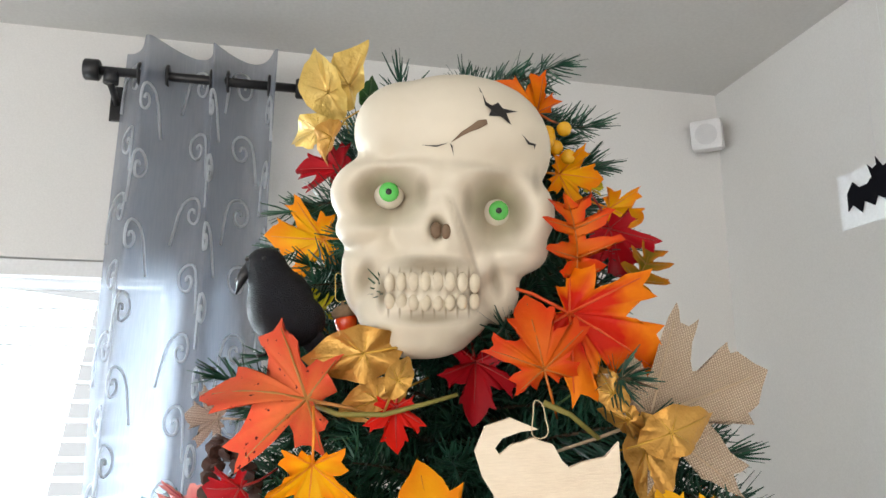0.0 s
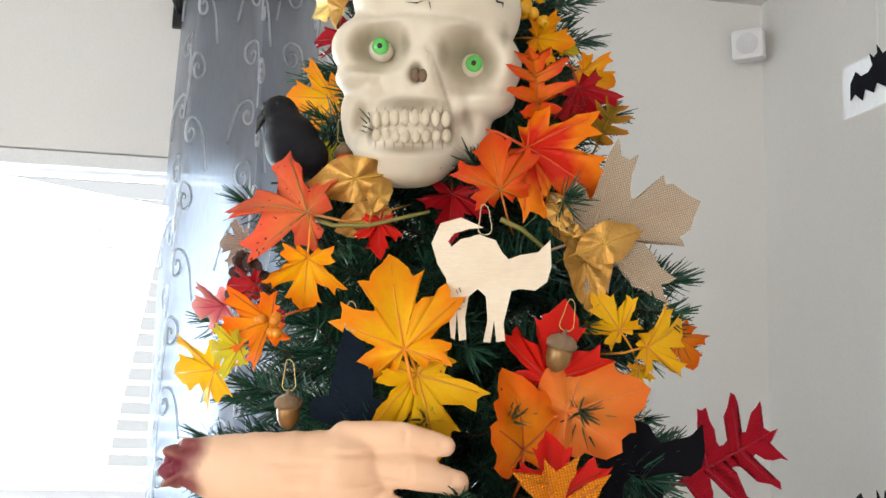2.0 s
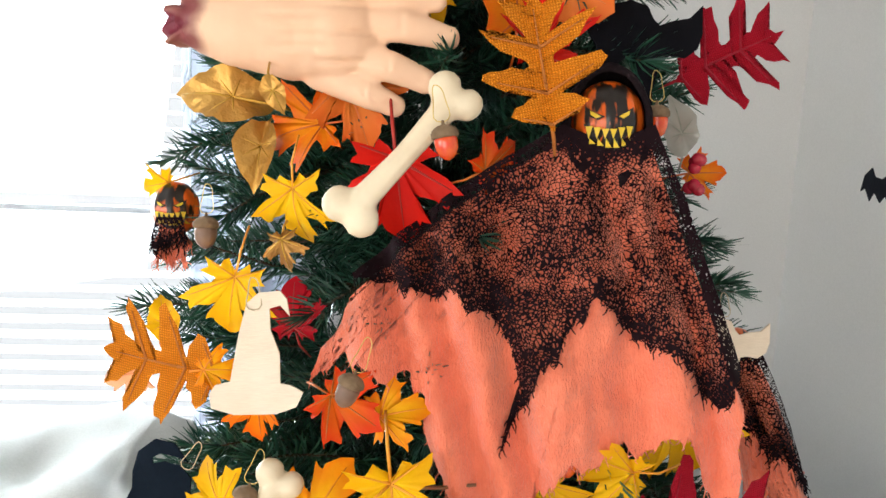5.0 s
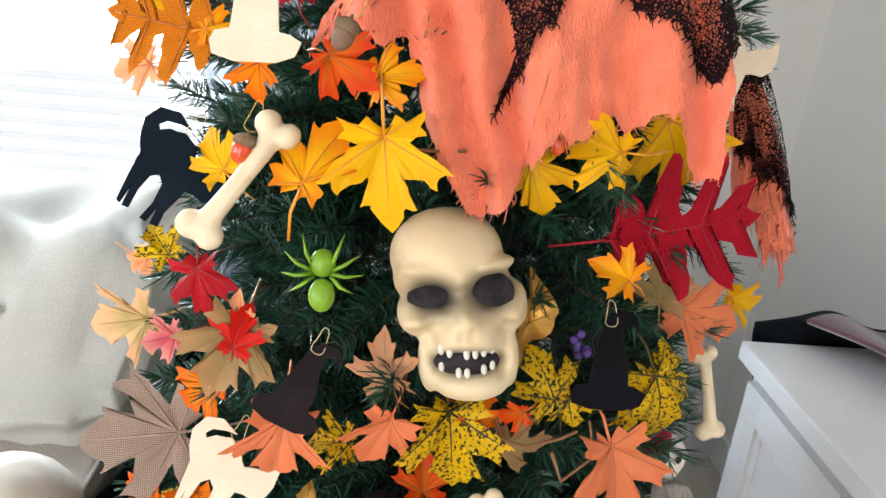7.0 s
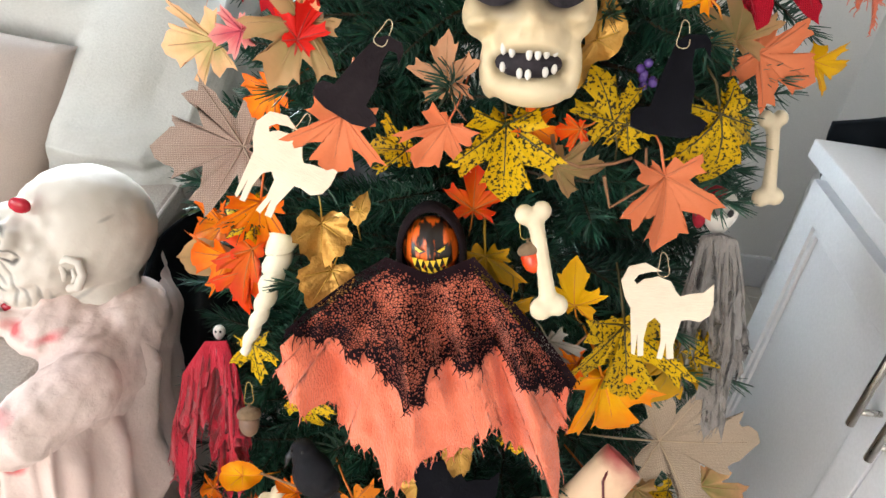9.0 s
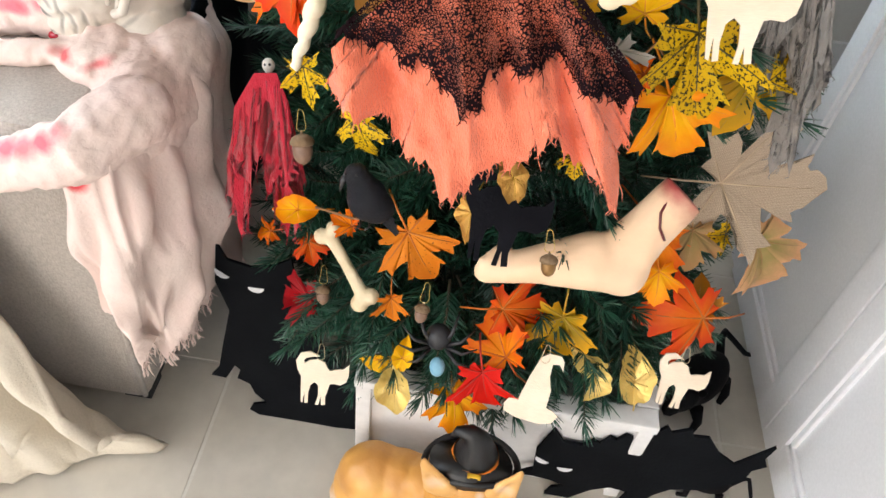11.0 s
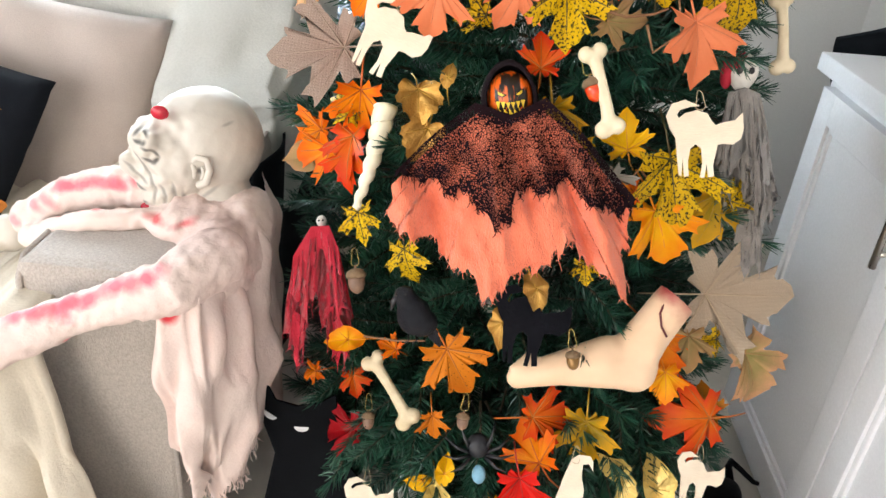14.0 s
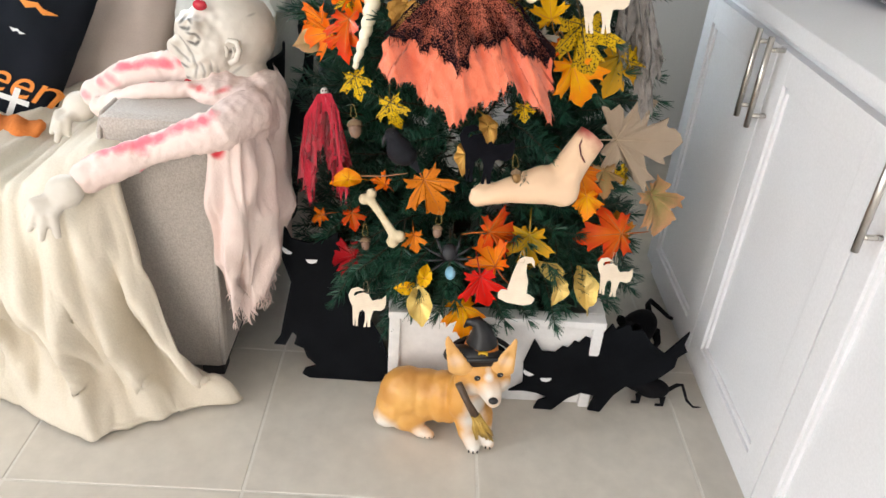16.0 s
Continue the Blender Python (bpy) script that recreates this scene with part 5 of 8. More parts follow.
LINEN = surface("beige_linen", (0.46, 0.38, 0.34), (0.56, 0.47, 0.42), 0.95, 7, 420, 0.5, sheen=0.2)
BLKPIL = surface("black_canvas", (0.008, 0.010, 0.014), (0.013, 0.015, 0.021), 0.95, 12, 420, 0.5)
BLKPIL.node_tree.nodes["Principled BSDF"].inputs["Specular IOR Level"].default_value = 0.1
pillow("beige_pillow", at(-0.79, 0.92, 0.60, 68, 8, -10), 0.47, LINEN, "beige linen throw pillow leaning on the sofa back")
pillow("beige_pillow", at(-1.16, 1.02, 0.66, 68, 14, 6), 0.50, LINEN, "beige linen throw pillow leaning on the sofa back")
black_pillow = pillow("black_pillow", at(-0.935, 0.70, 0.585, 62, 4, -18), 0.44, BLKPIL, "black canvas pillow printed with orange lettering and bats")
ORP = surface("orange_print", (0.72, 0.22, 0.03), (0.78, 0.28, 0.05), 0.8, 60, 200, 0.1)
WHP = surface("white_print", (0.72, 0.72, 0.70), (0.78, 0.78, 0.76), 0.8, 60, 200, 0.1)


def on_pillow(x, y):
    u, v = x / 0.22, y / 0.22
    return 0.003 + 0.065 * max(0, (1 - u ** 4) * (1 - v ** 4)) ** 0.6 + 0.004 * math.sin(u * 9 + v * 5) + 0.0016


def print_flat(name, outline, mat):
    bm = bmesh.new()
    bm.faces.new([bm.verts.new((x, y, on_pillow(x, y))) for x, y in outline])
    bmesh.ops.subdivide_edges(bm, edges=bm.edges[:], cuts=1)
    bmesh.ops.triangulate(bm, faces=bm.faces[:])
    part(name, bm, mat, black_pillow)


def lettering(name, text, size, x, y, slant):
    cu = bpy.data.curves.new("lettering", "FONT")
    cu.body, cu.size, cu.align_x, cu.shear = text, size, "CENTER", slant
    tmp = new("tmp", cu)
    dg = bpy.context.evaluated_depsgraph_get()
    me = bpy.data.meshes.new_from_object(tmp.evaluated_get(dg))
    bpy.data.objects.remove(tmp)
    bm = bmesh.new()
    bm.from_mesh(me)
    bmesh.ops.triangulate(bm, faces=bm.faces[:])
    bmesh.ops.subdivide_edges(bm, edges=bm.edges[:], cuts=1)
    for v in bm.verts:
        v.co.x, v.co.y = v.co.x + x, v.co.y + y
        v.co.z = on_pillow(v.co.x, v.co.y)
    part(name, bm, ORP, black_pillow, "orange printed word")


lettering("lettering", "Happy", 0.075, -0.05, 0.055, 0.3)
lettering("lettering", "Halloween", 0.100, 0.0, -0.06, 0.3)
for x, y, w, mat in ((0.125, 0.135, 0.045, ORP), (0.10, 0.185, 0.025, WHP), (0.105, 0.075, 0.02, WHP), (-0.1, 0.15, 0.04, ORP)):
    print_flat("bat_print", [(x - w, y + w * 0.3), (x - w * 0.4, y - w * 0.1), (x, y + w * 0.1), (x + w * 0.4, y - w * 0.15), (x + w, y + w * 0.1), (x + w * 0.3, y + w * 0.15), (x, y + w * 0.35), (x - w * 0.4, y + w * 0.25)], mat)
print_flat("cross_print", [(px - 0.01, py + 0.045) for px, py in [(0.145, -0.16), (0.157, -0.16), (0.157, -0.118), (0.18, -0.118), (0.18, -0.106), (0.157, -0.106), (0.157, -0.085), (0.145, -0.085), (0.145, -0.106), (0.122, -0.106), (0.122, -0.118), (0.145, -0.118)]], WHP)
print_flat("pumpkin_print", [(0.06 + 0.05 * math.cos(k * 0.5236), -0.155 + 0.038 * math.sin(k * 0.5236)) for k in range(12)], ORP)
ORC = surface("orange_cloth", (0.66, 0.17, 0.03), (0.74, 0.24, 0.05), 0.9, 9, 200, 0.4)
bm = blob([((-0.86, 0.53, 0.492), (0.10, 0.05, 0.020)), ((-0.78, 0.52, 0.487), (0.07, 0.05, 0.02)), ((-0.93, 0.55, 0.495), (0.07, 0.05, 0.02))], 0.012, 2)
for v in bm.verts:
    v.co.z += 0.006 * math.sin(v.co.x * 120 + v.co.y * 60)
tagged(part("orange_cushion", bm, ORC), "crumpled orange cloth on the sofa seat", "cloth")


# ---- zombie figure slumped over the sofa arm ----
def zombie():
    bm = bmesh.new()
    # bald head, face turned towards the seat
    h = [((-0.318, 0.585, 0.705), (0.092, 0.085, 0.088)), ((-0.365, 0.575, 0.690), (0.065, 0.072, 0.075)), ((-0.385, 0.57, 0.650), (0.052, 0.058, 0.052)), ((-0.40, 0.565, 0.725), (0.032, 0.055, 0.030)), ((-0.425, 0.565, 0.690), (0.024, 0.022, 0.026)),
         ((-0.36, 0.56, 0.625), (0.05, 0.05, 0.035)), ((-0.31, 0.55, 0.62), (0.055, 0.055, 0.05))]
    t = blob(h, 0.0036, 5)
    for v in t.verts:
        k = max(0, min(1, (-0.33 - v.co.x) / 0.06))
        v.co += v.normal * (0.006 * k * noise.noise(v.co * 60) + 0.0012 * noise.noise(v.co * 35))
    bmesh.ops.rotate(t, verts=t.verts[:], cent=(-0.318, 0.585, 0.7), matrix=Matrix.Rotation(radians(27), 3, "Z"))
    dark_marks = []

    def front(x, z):
        near = [v.co for v in t.verts if abs(v.co.x - x) < 0.006 and abs(v.co.z - z) < 0.006]
        return min((c.y for c in near), default=0.505)

    def crease(r, depth, dark, *line):
        """A furrow pressed along a bent line of (x, z) places on the face, darker in colour at its bottom."""
        for (x0, z0), (x1, z1) in zip(line, line[1:]):
            far = math.hypot(x1 - x0, z1 - z0)
            n = max(2, int(far / 0.004))
            for i in range(n + 1):
                x, z = x0 + (x1 - x0) * i / n, z0 + (z1 - z0) * i / n
                dent(t, (x, front(x, z), z), r, depth / 2, (0, 1, -0.2))
            x, z = (x0 + x1) / 2, (z0 + z1) / 2
            dark_marks.append(((x, front(x, z) + 0.002, z), (far * 0.66 + r * 0.5, 0.02, r * 1.0, math.atan2(z0 - z1, x1 - x0)), dark))

    for c, r, d in (((-0.383, 0.742), 0.010, 0.012), ((-0.366, 0.716), 0.010, 0.012), ((-0.398, 0.650), 0.009, 0.009), ((-0.345, 0.69), 0.016, 0.006)):
        dent(t, (c[0], front(*c), c[1]), r, d, (0, 1, 0))
    for c in ((-0.385, 0.745), (-0.365, 0.715)):
        dent(t, (c[0], front(*c), c[1]), 0.005, -0.006, (0, 1, 0))
    crease(0.0042, 0.005, 0.9, (-0.397, 0.740), (-0.382, 0.754), (-0.369, 0.746))
    crease(0.0042, 0.005, 0.9, (-0.397, 0.734), (-0.379, 0.733), (-0.371, 0.738))
    crease(0.0042, 0.005, 0.8, (-0.380, 0.727), (-0.362, 0.727), (-0.355, 0.715))
    crease(0.0042, 0.005, 0.9, (-0.379, 0.710), (-0.365, 0.704), (-0.357, 0.711))
    crease(0.0040, 0.005, 0.55, (-0.400, 0.717), (-0.388, 0.705), (-0.376, 0.684), (-0.367, 0.661), (-0.371, 0.640))
    crease(0.0040, 0.005, 0.55, (-0.412, 0.697), (-0.396, 0.680), (-0.380, 0.669))
    crease(0.0038, 0.005, 0.75, (-0.412, 0.655), (-0.400, 0.662), (-0.385, 0.657))
    crease(0.0038, 0.005, 0.75, (-0.412, 0.640), (-0.399, 0.635), (-0.384, 0.637))
    crease(0.0038, 0.004, 0.5, (-0.358, 0.668), (-0.352, 0.650), (-0.357, 0.632))
    crease(0.0038, 0.004, 0.5, (-0.340, 0.672), (-0.340, 0.648), (-0.349, 0.628))
    crease(0.0038, 0.004, 0.4, (-0.328, 0.660), (-0.331, 0.632), (-0.304, 0.643), (-0.280, 0.660))
    crease(0.0030, 0.002, 0.4, (-0.270, 0.754), (-0.257, 0.757))
    join(bm, t, 0)
    t = bmesh.new()
    tube(t, [(-0.304, 0.500, 0.668), (-0.290, 0.496, 0.676), (-0.283, 0.499, 0.695), (-0.288, 0.502, 0.711), (-0.303, 0.502, 0.713), (-0.312, 0.503, 0.704), (-0.307, 0.499, 0.692), (-0.309, 0.500, 0.680)], [0.006, 0.0065, 0.006, 0.0055, 0.005, 0.004, 0.004, 0.003], 10)
    tube(t, [(-0.296, 0.500, 0.700), (-0.293, 0.498, 0.689), (-0.299, 0.499, 0.678)], [0.002, 0.0035, 0.002], 8)
    join(bm, t, 0)
    # darker spots inside the ear
    dark_marks += [((-0.301, 0.503, 0.690), 0.007, 0.8), ((-0.300, 0.503, 0.680), 0.005, 0.7)]
    ball(bm, (-0.357, 0.516, 0.774), (0.014, 0.007, 0.011), 2, 12)
    ball(bm, (-0.386, 0.498, 0.625), (0.013, 0.008, 0.008), 2, 12)
    # chest and sleeves
    body = [((-0.27, 0.49, 0.570), (0.066, 0.11, 0.070)), ((-0.255, 0.44, 0.57), (0.045, 0.08, 0.075)), ((-0.25, 0.53, 0.59), (0.05, 0.09, 0.055)), ((-0.32, 0.50, 0.615), (0.07, 0.07, 0.03))]
    body += limb([(-0.245, 0.39, 0.61), (-0.285, 0.315, 0.605), (-0.40, 0.288, 0.570), (-0.505, 0.250, 0.530)], [0.044, 0.040, 0.030, 0.030])
    body += limb([(-0.35, 0.535, 0.635), (-0.43, 0.53, 0.640), (-0.52, 0.52, 0.625), (-0.585, 0.50, 0.585)], [0.043, 0.036, 0.031, 0.030])
    body += limb([(-0.38, 0.47, 0.620), (-0.47, 0.45, 0.617), (-0.56, 0.46, 0.575)], [0.018, 0.016, 0.022])
    t = blob(body, 0.0048, 5)
    for v in t.verts:
        n = noise.noise(v.co * 9) * 0.005 + 0.0055 * (0.25 - abs(noise.noise(Vector((v.co.x * 26 + v.co.z * 16, v.co.y * 14, v.co.z * 12))))) + 0.005 * (0.25 - abs(noise.noise(Vector((v.co.x * 60, v.co.y * 30, v.co.z * 42))))) + 0.0012 * noise.noise(v.co * 110)
        v.co += v.normal * n
    cloth = [v.co.copy() for v in t.verts]
    join(bm, t, 1)
    # limp palms with long fingers
    for c, tips in (((-0.540, 0.222, 0.508), ((-0.605, 0.195, 0.472), (-0.598, 0.185, 0.448), (-0.578, 0.182, 0.432), (-0.552, 0.188, 0.436))), ((-0.615, 0.49, 0.560), ((-0.665, 0.47, 0.525), (-0.665, 0.455, 0.515), (-0.65, 0.44, 0.505), (-0.63, 0.45, 0.515)))):
        c = Vector(c)
        p = [(tuple(c), (0.036, 0.024, 0.032), (0, -35, 0))]
        for q in tips:
            q = Vector(q)
            mid = c.lerp(q, 0.6) + Vector((-0.006, -0.010, 0.012))
            p += limb([c.lerp(q, 0.25), mid, q], [0.011, 0.0095, 0.007])
        join(bm, blob(p, 0.0042, 2), 0)
    # robe hanging round the corner of the arm, torn at the hem
    rnd = random.Random(4)
    path = [(-0.305, 0.318), (-0.27, 0.306), (-0.243, 0.330), (-0.222, 0.40), (-0.218, 0.50), (-0.235, 0.60), (-0.262, 0.68)]
    cols, rows, g = 84, 34, []
    for i in range(cols + 1):
        u = i / cols * (len(path) - 1)
        k = min(int(u), len(path) - 2)
        a, b = Vector((*path[k], 0)), Vector((*path[k + 1], 0))
        p = a.lerp(b, u - k)
        n = Vector(((b - a).y, -(b - a).x, 0)).normalized()
        hem = 0.205 + 0.07 * max(0, i / cols - 0.45) - 0.035 * math.sin(i * 0.33) * (0.5 + 0.5 * math.sin(i * 0.11)) - rnd.uniform(0, 0.022)
        if i < 8:
            hem += 0.012 * (8 - i) * 0.3
        col = []
        for j in range(rows + 1):
            v = j / rows
            z = 0.615 - (0.615 - hem) * v
            w = (0.005 + 0.008 * v) * math.sin(i * 0.36 + 1.6 * math.sin(i * 0.13) + v * 3.0) + 0.026 * math.sin(math.pi * v) - 0.010 * v + 0.020 * noise.noise(Vector((i * 0.09, v * 4, 0))) + 0.024 * (0.2 - abs(noise.noise(Vector((i * 0.11 + v * 1.5, v * 3.5, 4.4)))))
            col.append(bm.verts.new(p + n * w + Vector((0, 0, z))))
        g.append(col)
    for i in range(cols):
        for j in range(rows):
            f = bm.faces.new((g[i][j], g[i][j + 1], g[i + 1][j + 1], g[i + 1][j]))
            f.smooth, f.material_index = True, 1
    for i in range(cols + 1):
        p = g[i][rows].co.copy()
        for _ in range(3):
            d = Vector((rnd.uniform(-0.008, 0.008), rnd.uniform(-0.008, 0.004), -rnd.uniform(0.008, 0.024)))
            tube(bm, [p, p + d * 0.6, p + d + Vector((rnd.uniform(-0.004, 0.004), 0, 0))], [0.0012, 0.001, 0.0006], 3, 1, cap=False)
    # darker spots between the fingers
    dark_marks += [((-0.567, 0.190, 0.470), 0.008, 0.4), ((-0.585, 0.187, 0.462), 0.007, 0.45), ((-0.64, 0.46, 0.53), 0.012, 0.4), ((-0.655, 0.455, 0.52), 0.007, 0.4)]
    skin = stained("grey_latex", (0.58, 0.53, 0.46), (0.66, 0.61, 0.54), (0.06, 0.055, 0.05), dark_marks, 0.55, 0.45, 60, 0.002, ragged=0.3)
    blood, wet = [], []
    for line, r, n in ((((-0.300, 0.285, 0.655), (-0.383, 0.268, 0.618), (-0.425, 0.265, 0.590), (-0.479, 0.262, 0.562), (-0.53, 0.262, 0.53)), 0.017, 20), (((-0.39, 0.50, 0.672), (-0.45, 0.49, 0.668), (-0.509, 0.49, 0.66), (-0.589, 0.475, 0.600)), 0.015, 12), (((-0.425, 0.275, 0.545), (-0.460, 0.268, 0.525)), 0.009, 3)):
        for i in range(n):
            q = i / max(1, n - 1) * (len(line) - 1)
            j = min(int(q), len(line) - 2)
            p = Vector(line[j]).lerp(Vector(line[j + 1]), q - j) + Vector((rnd.uniform(-0.008, 0.008), 0, rnd.uniform(-0.010, 0.012)))
            p = min(cloth, key=lambda c: (c - p).length_squared)
            blood.append((tuple(p), (r * rnd.uniform(1.0, 2.0), r, r * rnd.uniform(0.5, 0.9), rnd.uniform(-0.2, 0.7)), rnd.uniform(0.55, 0.95)))
    wet = [(tuple(min(cloth, key=lambda c: (c - Vector(p)).length_squared)), r, k) for p, r, k in [((-0.285, 0.305, 0.560), 0.016, 0.85), ((-0.278, 0.302, 0.530), 0.011, 0.8), ((-0.350, 0.46, 0.617), (0.030, 0.02, 0.007, 0.2), 0.8), ((-0.31, 0.455, 0.617), (0.026, 0.02, 0.006, -0.3), 0.7), ((-0.474, 0.465, 0.632), 0.012, 0.8), ((-0.45, 0.462, 0.635), 0.010, 0.7), ((-0.51, 0.47, 0.615), 0.009, 0.7)]]
    robe = stained("blood_stained_muslin", (0.72, 0.56, 0.51), (0.80, 0.66, 0.60), (0.84, 0.15, 0.20), blood, 0.92, 0.5, 160, 0.002, more=(((0.62, 0.02, 0.04), wet),), ragged=1.0)
    ob = part("zombie_figure", bm, (skin, robe, surface("wet_blood_red", (0.40, 0.005, 0.02), (0.5, 0.01, 0.03), 0.25, 60, 200, 0.2)))
    tagged(ob, "grey bald zombie figure in stained muslin slumped on sofa arm", "zombie figure")




# ---- hanging ornaments ----
wood_cat("cream", 0.104, pose(0.186, 0.500, 1.769, 100, 0, -7), 2)
wood_cat("cream", 0.088, pose(0.458, 0.567, 1.333, 82, 0, -6), -1)
wood_cat("cream", 0.095, pose(-0.005, 0.401, 0.940, 64, 0, -0), -22)
wood_cat("cream", 0.096, pose(0.389, 0.376, 0.856, 60, 0, -6), 8)
wood_cat("slate", 0.102, pose(-0.068, 0.499, 1.199, 72, 0, -4), -27)
wood_cat("black", 0.109, pose(0.332, 0.526, 1.616, 90, 0, -6), 2)
wood_cat("black", 0.110, pose(0.209, 0.339, 0.578, 57, 0, -2), 0)
witch_hat("cream", 0.096, pose(0.017, 0.429, 1.362, 82, 0, -2), 3)
witch_hat("slate", 0.094, pose(0.074, 0.522, 1.689, 95, 0, -7), 2)
witch_hat("brown", 0.085, pose(0.064, 0.389, 1.051, 71, 0, -1), -22)
witch_hat("black", 0.095, pose(0.344, 0.428, 1.069, 73, 0, -6), 4)
witch_hat("cream", 0.100, pose(0.293, 0.277, 0.339, 50, 0, -2), -5)
bone("ivory", 0.139, pose(0.124, 0.406, 1.517, 83, 0, -6), -40)
bone("ivory", 0.128, pose(0.009, 0.408, 1.224, 73, 0, -2), -34)
bone("ivory", 0.112, pose(0.250, 0.346, 0.914, 62, 0, -4), 20)
bone("ivory", 0.117, pose(0.533, 0.598, 0.940, 67, 0, -1), 9)
bone("aged", 0.132, pose(0.014, 0.377, 0.406, 52, 0, -2), 38)
horn("cream", 0.140, pose(-0.029, 0.405, 0.778, 66, 0, -0), -12)
acorn("red", 0.027, pose(0.060, 0.642, 1.900, 95, 0, -16), 10)
acorn("gold", 0.028, pose(0.024, 0.541, 1.654, 93, 0, -6), 2)
acorn("gold", 0.030, pose(0.240, 0.477, 1.711, 96, 0, -8), -13)
acorn("red", 0.023, pose(0.152, 0.380, 1.529, 83, 0, -7), 12)
acorn("brown", 0.026, pose(-0.037, 0.511, 1.444, 78, 0, -6), 2)
acorn("brown", 0.024, pose(0.090, 0.392, 1.348, 81, 0, -3), -21)
acorn("red", 0.024, pose(0.012, 0.412, 1.251, 74, 0, -1), -17)
acorn("red", 0.028, pose(0.240, 0.350, 0.915, 62, 0, -5), 23)
acorn("brown", 0.035, pose(-0.044, 0.394, 0.592, 58, 0, -1), 10)
acorn("gold", 0.025, pose(0.266, 0.299, 0.557, 57, 0, -3), 8)
acorn("brown", 0.024, pose(0.127, 0.303, 0.426, 53, 0, -2), -3)
acorn("brown", 0.026, pose(-0.019, 0.369, 0.348, 52, 0, -2), 7)
acorn("red", 0.026, pose(0.334, 0.477, 1.552, 86, 0, -9), 2)
acorn("red", 0.023, pose(0.268, 0.438, 1.272, 76, 0, -7), 4)
berry("yellow", 0.036, pose(0.249, 0.615, 2.061, 105, 0, -10), 1)
berry("orange", 0.024, pose(0.002, 0.543, 1.728, 98, 0, -7), 2)
berry("red", 0.011, pose(0.010, 0.547, 1.733, 98, 0, -7), 2)
berry("red", 0.031, pose(0.403, 0.552, 1.507, 93, 0, -5), 3)
berry("purple", 0.023, pose(0.328, 0.477, 1.060, 74, 0, -5), 7)
pinecone("brown", 0.053, pose(-0.033, 0.679, 1.774, 87, 0, -18), 20)
spider("green", 0.075, pose(0.079, 0.401, 1.149, 68, 0, -4), 3)
spider("blue", 0.115, pose(0.155, 0.296, 0.364, 51, 0, -2), 7)
wood_cat("cream", 0.082, pose(-0.009, 0.304, 0.233, 55, 0, 8), -4)
wood_cat("cream", 0.079, pose(0.499, 0.337, 0.320, 55, 0, 4), -8)

NECK = [(0, -68, -30), (0.5, 0, -62), (1, 68, -30)]
ghoul(62, NECK, [(0.0, -455, -320), (0.07, -533, -441), (0.1, -552, -497), (0.15, -497, -424), (0.2, -453, -456), (0.328, -314, -503), (0.365, -310, -584), (0.432, -252, -704), (0.478, -210, -780), (0.543, -135, -763), (0.585, -98, -708), (0.639, -55, -624), (0.694, 10, -607), (0.766, 97, -567), (0.797, 123, -528), (0.829, 156, -549), (0.894, 207, -672), (0.936, 252, -665), (1.0, 241, -490)],
      [(0.0, -451, -288), (0.122, -324, -306), (0.208, -242, -299), (0.278, -181, -358), (0.325, -155, -418), (0.379, -140, -511), (0.43, -176, -593), (0.5, -120, -479), (0.586, -84, -402), (0.643, -50, -340), (0.695, -6, -326), (0.759, 50, -373), (0.82, 104, -404), (0.889, 166, -450), (0.943, 205, -510), (1.0, 246, -430)], 0.000435, pose(0.283, 0.446, 1.548, 85, 0, -13), 2, 11)
ghoul(50, NECK, [(0.0, -277, -176), (0.068, -295, -248), (0.118, -264, -295), (0.21, -191, -305), (0.267, -165, -376), (0.329, -119, -391), (0.394, -72, -437), (0.478, -16, -396), (0.571, 56, -395), (0.635, 93, -354), (0.694, 128, -322), (0.763, 175, -389), (0.848, 231, -468), (0.929, 252, -373), (1.0, 265, -272)],
      [(0.0, -278, -156), (0.135, -182, -170), (0.238, -121, -211), (0.316, -79, -251), (0.387, -42, -293), (0.457, -17, -251), (0.521, -2, -200), (0.618, 55, -220), (0.729, 116, -199), (0.848, 189, -249), (0.932, 236, -285), (1.0, 269, -251)], 0.000547, pose(0.146, 0.390, 0.883, 68, 0, -1), 9, 23)
ghoul(30, [(0, -25, -20), (1, 25, -20)], [(0, 0, -230), (0.5, 60, -270), (0.7, 85, -350), (1, 115, -250)], [(0, 0, -130), (0.5, 60, -180), (1, 115, -240)], 0.000598, pose(0.486, 0.599, 1.325, 81, 0, -12), 5, 31, False, "small pumpkin faced ghoul in coral gauze and black net")
ghoul(42, [(0, -20, -40), (1, 20, -40)], [(0, -30, -70), (0.5, 0, -80), (1, 30, -70)], [(0, -30, -55), (1, 30, -55)], 0.000581, pose(-0.106, 0.683, 1.443, 79, 0, -1), 1, 37, False, "small orange pumpkin faced ghoul ornament")
wraith("red_ghost_doll", REDG, 11, [(0, -60, -70), (0.3, -18, -12), (0.7, 18, -12), (1, 34, -60)], [(0, -88, -215), (0.15, -70, -265), (0.3, -48, -255), (0.4, -30, -150), (0.48, -12, -140), (0.58, 2, -250), (0.8, 32, -295), (1, 52, -190)], 0.000760, pose(-0.120, 0.519, 0.614, 58, 0, 5), 6, 5, "ghost doll in torn red gauze hanging on the tree")
